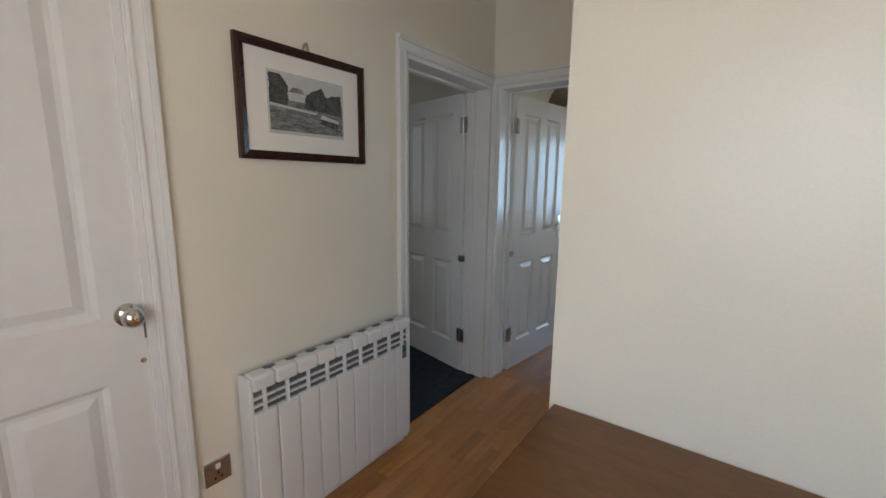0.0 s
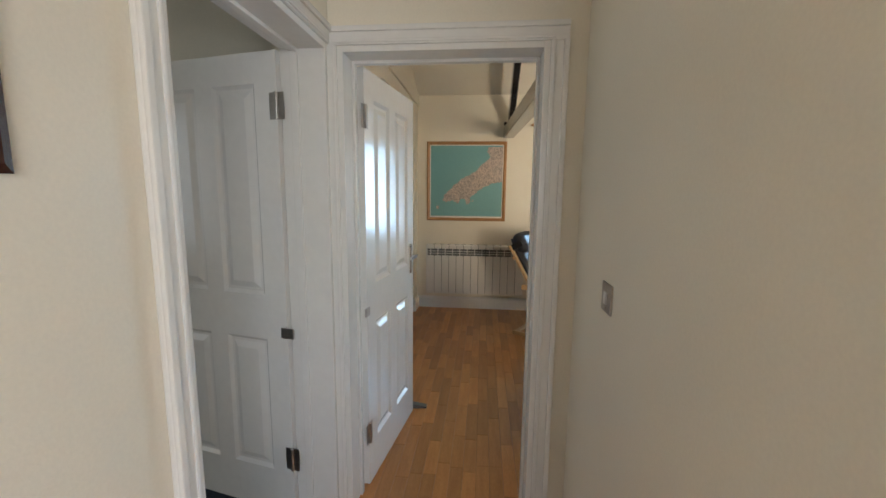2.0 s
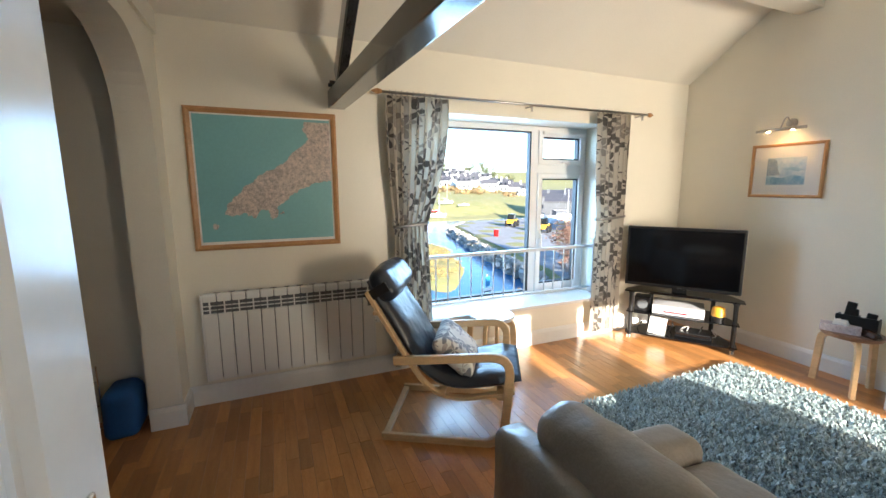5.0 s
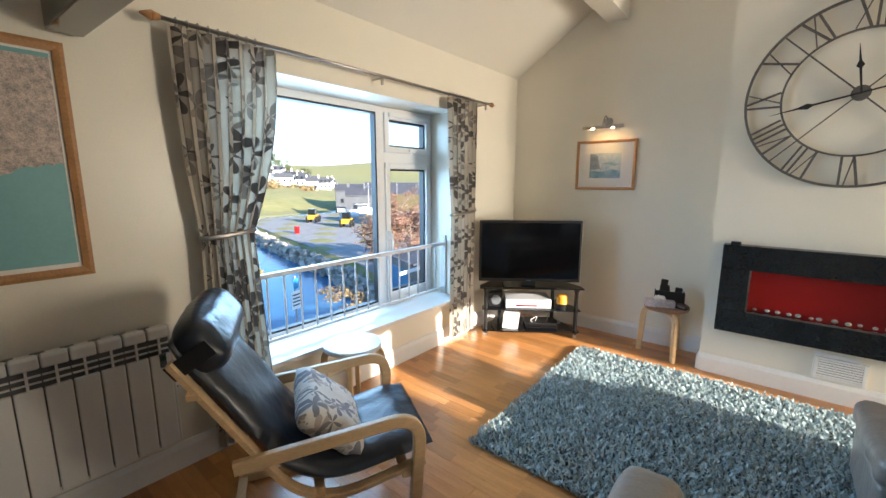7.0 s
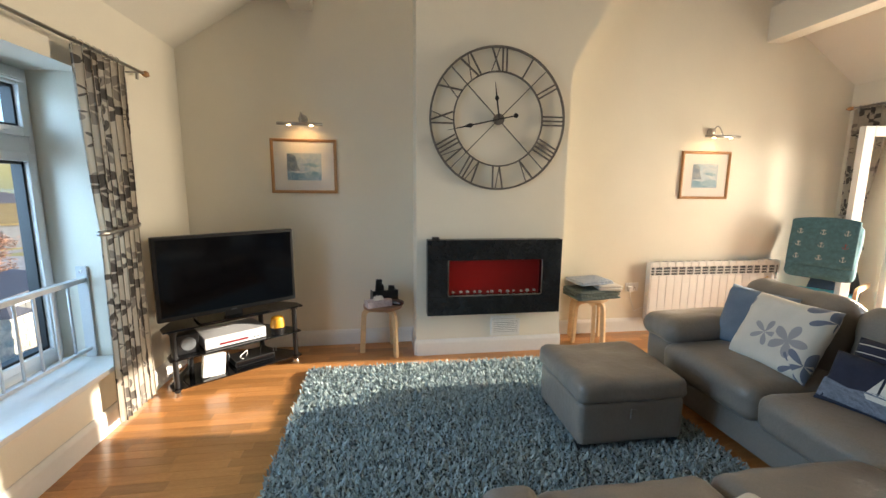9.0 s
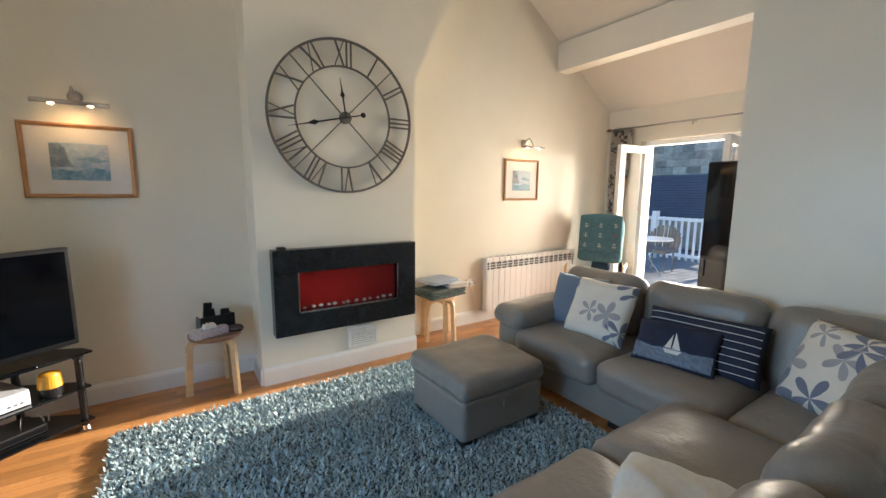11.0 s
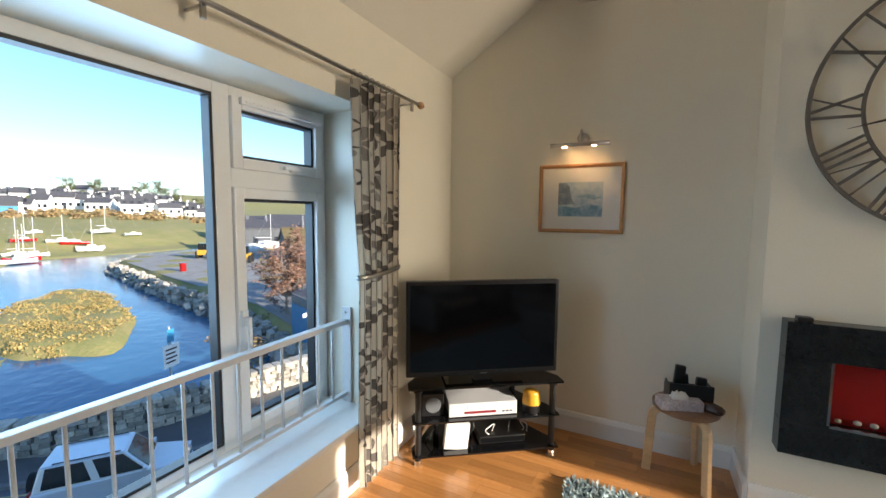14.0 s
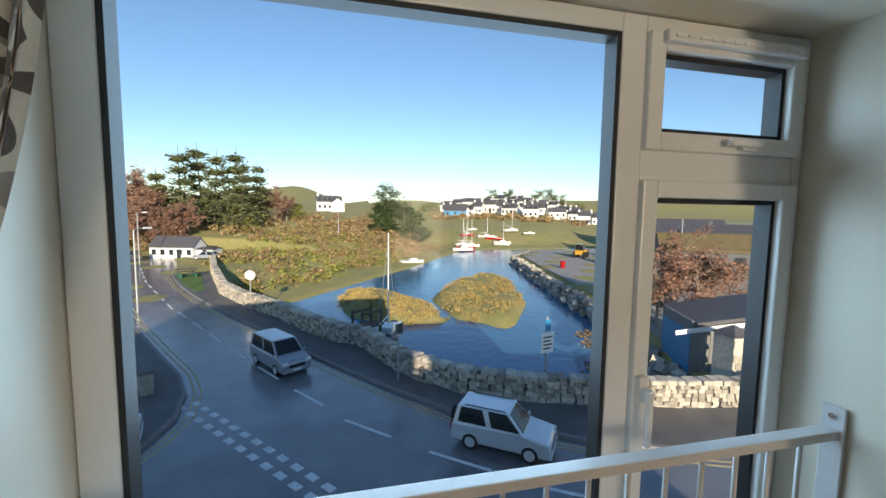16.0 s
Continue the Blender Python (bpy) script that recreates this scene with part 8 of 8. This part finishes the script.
for bb, dd in ((32.5, 66), (37.0, 58)):
    x, y = spot(bb, dd)
    o = thing("tractor", "yellow yard tractor on the gravel", "tractor", pose(x, y, WZ + 1.34, 0, 0, 40))
    part("body", bx(-1.2, 1.2, -0.6, 0.6, 0.5, 1.2, 0.06), M_DIG, o)
    part("cab", bx(-0.9, 0.1, -0.55, 0.55, 1.2, 2.1, 0.06), M_CARGLASS, o)
    for sx in (-0.8, 0.8):
        for s in (-1, 1):
            b = bmesh.new(); rod(b, (sx, s * 0.55, 0.5), (sx, s * 0.85, 0.5), 0.5, n=18); part("wheel", b, M_TYRE, o)
x, y = spot(30.2, 52)
o = thing("bin", "red bin standing on the gravel yard", "bin", pose(x, y, WZ + 1.34))
b = bmesh.new(); rod(b, (0, 0, 0), (0, 0, 0.9), 0.3, 0.33, 16); part("drum", b, M_TAIL, o)

# the land about the building stands farther off and lower than it was laid out: one enlargement about the window
FAR = 1.5
GROW = Matrix.Translation((EYE_X, EYE_Y, 1.5)) @ Matrix.Scale(FAR, 4) @ Matrix.Translation((-EYE_X, -EYE_Y, -1.5))
TRUE_SIZE = ("van", "suv", "parked_car", "parked_van")
for o in [q for q in scene.objects if q.parent is None and q.name not in INDOORS]:
    true = o.name.split(".")[0] in TRUE_SIZE or o in COTTAGE
    o.matrix_world = GROW @ o.matrix_basis @ (Matrix.Scale(1 / FAR, 4) if true else Matrix.Identity(4))
G = 1.5 + (G - 1.5) * FAR

# ---- this building below and around the rooms, and its neighbours ----
hb_ = thing("building", "rendered lower storeys and slate roof of this building", "building", kind="structure")
b = bmesh.new()
prism(b, [(-3.7, Y_S - 0.28), (4.3, Y_S - 0.28), (4.3, 6.35), (-3.7, 6.35)], "z", G - 0.1, -0.125)
part("lower_wall", b, M_RENDER, hb_)
b = bmesh.new()
for s, y in ((1, Y_WIN + 0.6), (-1, Y_S - 0.55)):
    prism(b, [(y, slope_z(y) + 0.27), (RIDGE_Y, RIDGE_Z + 0.27), (RIDGE_Y, RIDGE_Z + 0.42), (y, slope_z(y) + 0.42)], "x", -3.9, 4.4)
part("roof", b, M_ROOF, hb_)
b = bmesh.new()
prism(b, [(Y_S - 0.2, 2.56), (Y_WIN + 0.2, 2.56), (RIDGE_Y, RIDGE_Z + 0.26)], "x", -3.7, -3.5)
part("gable_wall", b, M_RENDER, hb_)
nbr = house(-9.5, 1.0, G, 11, 9, 9.2, 0, "neighbouring white rendered house", chimneys=1, cols=3, rows=2)
# unseen sun blocker, added to shade the hall's south opening
house(-1.8, -7.8, -0.2, 6.2, 4.0, 2.6, 0, "unseen rendered block behind the terrace, added to keep sun off the hall opening", chimneys=0, cols=2)

# ---- terrace seen through the glazed doors ----
M_DECK = mat("grey_deck_board", (0.22, 0.22, 0.22), rough=0.8, var=0.2, scale=4, fine=30, bump=0.1)
dk = thing("deck", "grey boarded terrace", "terrace", kind="structure")
part("support", bx(-3.5, 12, -9.5, Y_S - 0.29, G, -0.10), M_MORTAR, dk)
for k in range(40):
    part("deck_board", bx(-3.5, 12, Y_S - 0.30 - 0.145 * (k + 1) + 0.006, Y_S - 0.30 - 0.145 * k, -0.10, -0.06), M_DECK, dk)
M_CLAD = mat("blue_black_cladding", (0.06, 0.075, 0.12), rough=0.6, var=0.2, scale=3)
tw = thing("retaining_wall", "tall rough stone retaining wall behind the terrace", "stone wall", pose(8.2, -9.0, 0))
part("core", bx(-3.4, 5, 0, 0.4, -0.1, 4.6), M_MORTAR, tw)
rt = random.Random(55)
z = 1.0
while z < 4.5:
    x = -3.4
    hh = rt.uniform(0.16, 0.26)
    while x < 2.2:
        w = rt.uniform(0.22, 0.5)
        o = new("stone", stones[rt.randrange(8)]); o.parent = tw
        o.matrix_basis = pose(x + w / 2, 0.40, z + hh / 2) @ Matrix.Diagonal((w * 1.04, 0.14, hh * 1.06, 1))
        x += w
    z += hh
cl = thing("shed_cladding", "dark slatted store with felt roof on the terrace", "shed", pose(7.6, -7.2, -0.06))
part("core", bx(-3.0, 3, -0.8, 0, 0, 2.05), M_BLACK, cl)
for k in range(16):
    part("slat", bx(-3.02, 3.0, 0.0, 0.025, 0.9 + k * 0.072, 0.9 + k * 0.072 + 0.06, 0.004, 1), M_CLAD, cl)
part("wall", bx(-3.05, 3.0, 0.0, 0.06, 0.0, 0.88), M_STONE, cl)
fen = thing("terrace_railing", "white picket railing round the terrace", "railing", pose(6.2, -5.0, -0.06, 0, 0, -8))
for zz in (0.12, 0.92):
    part("rail", bx(-2.4, 3.2, -0.03, 0.03, zz, zz + 0.07, 0.004), M_UPVC, fen)
for k in range(38):
    part("picket", bx(-2.36 + k * 0.15, -2.30 + k * 0.15, -0.045, -0.03, 0.05, 1.0, 0.004, 1), M_UPVC, fen)
for k in range(4):
    part("post", bx(-2.45 + k * 1.9, -2.33 + k * 1.9, -0.06, 0.06, 0, 1.12, 0.01), M_UPVC, fen)
gt = thing("garden_table", "round glass-topped garden table on the terrace", "table", pose(4.6, -2.6, -0.06))
b = bmesh.new(); rod(b, (0, 0, 0.70), (0, 0, 0.72), 0.45, n=36); part("tabletop", b, M_HEADLAMP, gt)
for k in range(3):
    q = Vector((math.cos(k * 2.1), math.sin(k * 2.1), 0))
    b = bmesh.new(); sweep(b, [q * 0.35, q * 0.08 + Vector((0, 0, 0.35)), q * 0.32 + Vector((0, 0, 0.70))], 0.012, 0.012, prof=8); part("leg", b, M_GALV, gt)
M_WICKER = mat("grey_wicker", (0.20, 0.18, 0.16), rough=0.8, var=0.4, scale=60, fine=160, bump=0.5)
gch = thing("garden_chair", "grey wicker garden chair beside the table", "chair", pose(4.75, -3.35, -0.06, 0, 0, 95))
part("seat", pad(-0.24, 0.24, -0.25, 0.25, 0.38, 0.46, n=10, r=0.03, wrinkle=0.003), M_WICKER, gch, smooth=True)
b = bmesh.new()
for k in range(13):
    a = math.pi * k / 12
    rod(b, (-0.24 + 0.10 * (1 - math.sin(a)), 0.27 * math.cos(a), 0.42), (-0.30 + 0.10 * (1 - math.sin(a)), 0.30 * math.cos(a), 0.62 + 0.28 * math.sin(a)), 0.028, n=6)
part("backrest", b, M_WICKER, gch)
for sx in (-0.2, 0.2):
    for sy in (-0.2, 0.2):
        b = bmesh.new(); rod(b, (sx, sy, 0), (sx, sy, 0.39), 0.015, n=8); part("leg", b, M_WICKER, gch)

# ---- floor strips, last ----
fl = bpy.data.objects["floor"]
rng = random.Random(5)
SW, GAP = 0.068, 0.0005
shared = {}


def strip_mesh(L):
    if L not in shared:
        b = bx(-SW / 2 + GAP, SW / 2 - GAP, -L / 2 + GAP, L / 2 - GAP, -0.012, 0, 0.0007, 1)
        me = bpy.data.meshes.new("strip")
        b.to_mesh(me)
        b.free()
        me.materials.append(M_OAK)
        shared[L] = me
    return shared[L]


rest = bmesh.new()
AREAS = [(-0.685, 4.03, 2.80, 6.02), (-0.515, 4.03, -0.45, 2.80), (-2.6, -0.66, 3.06, 6.02)]
count = 0
for x0, x1, y0, y1 in AREAS:
    x = x0
    while x < x1 - 0.01:
        y = y0 - rng.random() * 0.4
        w = min(SW, x1 - x)
        while y < y1:
            L = rng.choice((0.28, 0.34, 0.40, 0.46))
            a, b_ = max(y, y0), min(y + L, y1)
            if b_ - a > 0.02:
                near = -0.5 < x < 0.75 and 2.0 < (a + b_) / 2 < 6.0
                if near and count < 300 and abs(b_ - a - L) < 1e-6 and w == SW:
                    o = new("floor_strip", strip_mesh(L))
                    o.location = (x + SW / 2, (a + b_) / 2, rng.uniform(-0.0003, 0.0003))
                    o.parent = fl
                    count += 1
                else:
                    e = rng.uniform(-0.0003, 0.0003)
                    box(rest, x + GAP, x + w - GAP, a + GAP, b_ - GAP, -0.012, e)
            y += L
        x += SW
tagged(part("floor_strips", rest, M_OAK_I, fl), "honey-brown oak floor strips", kind="stuff")
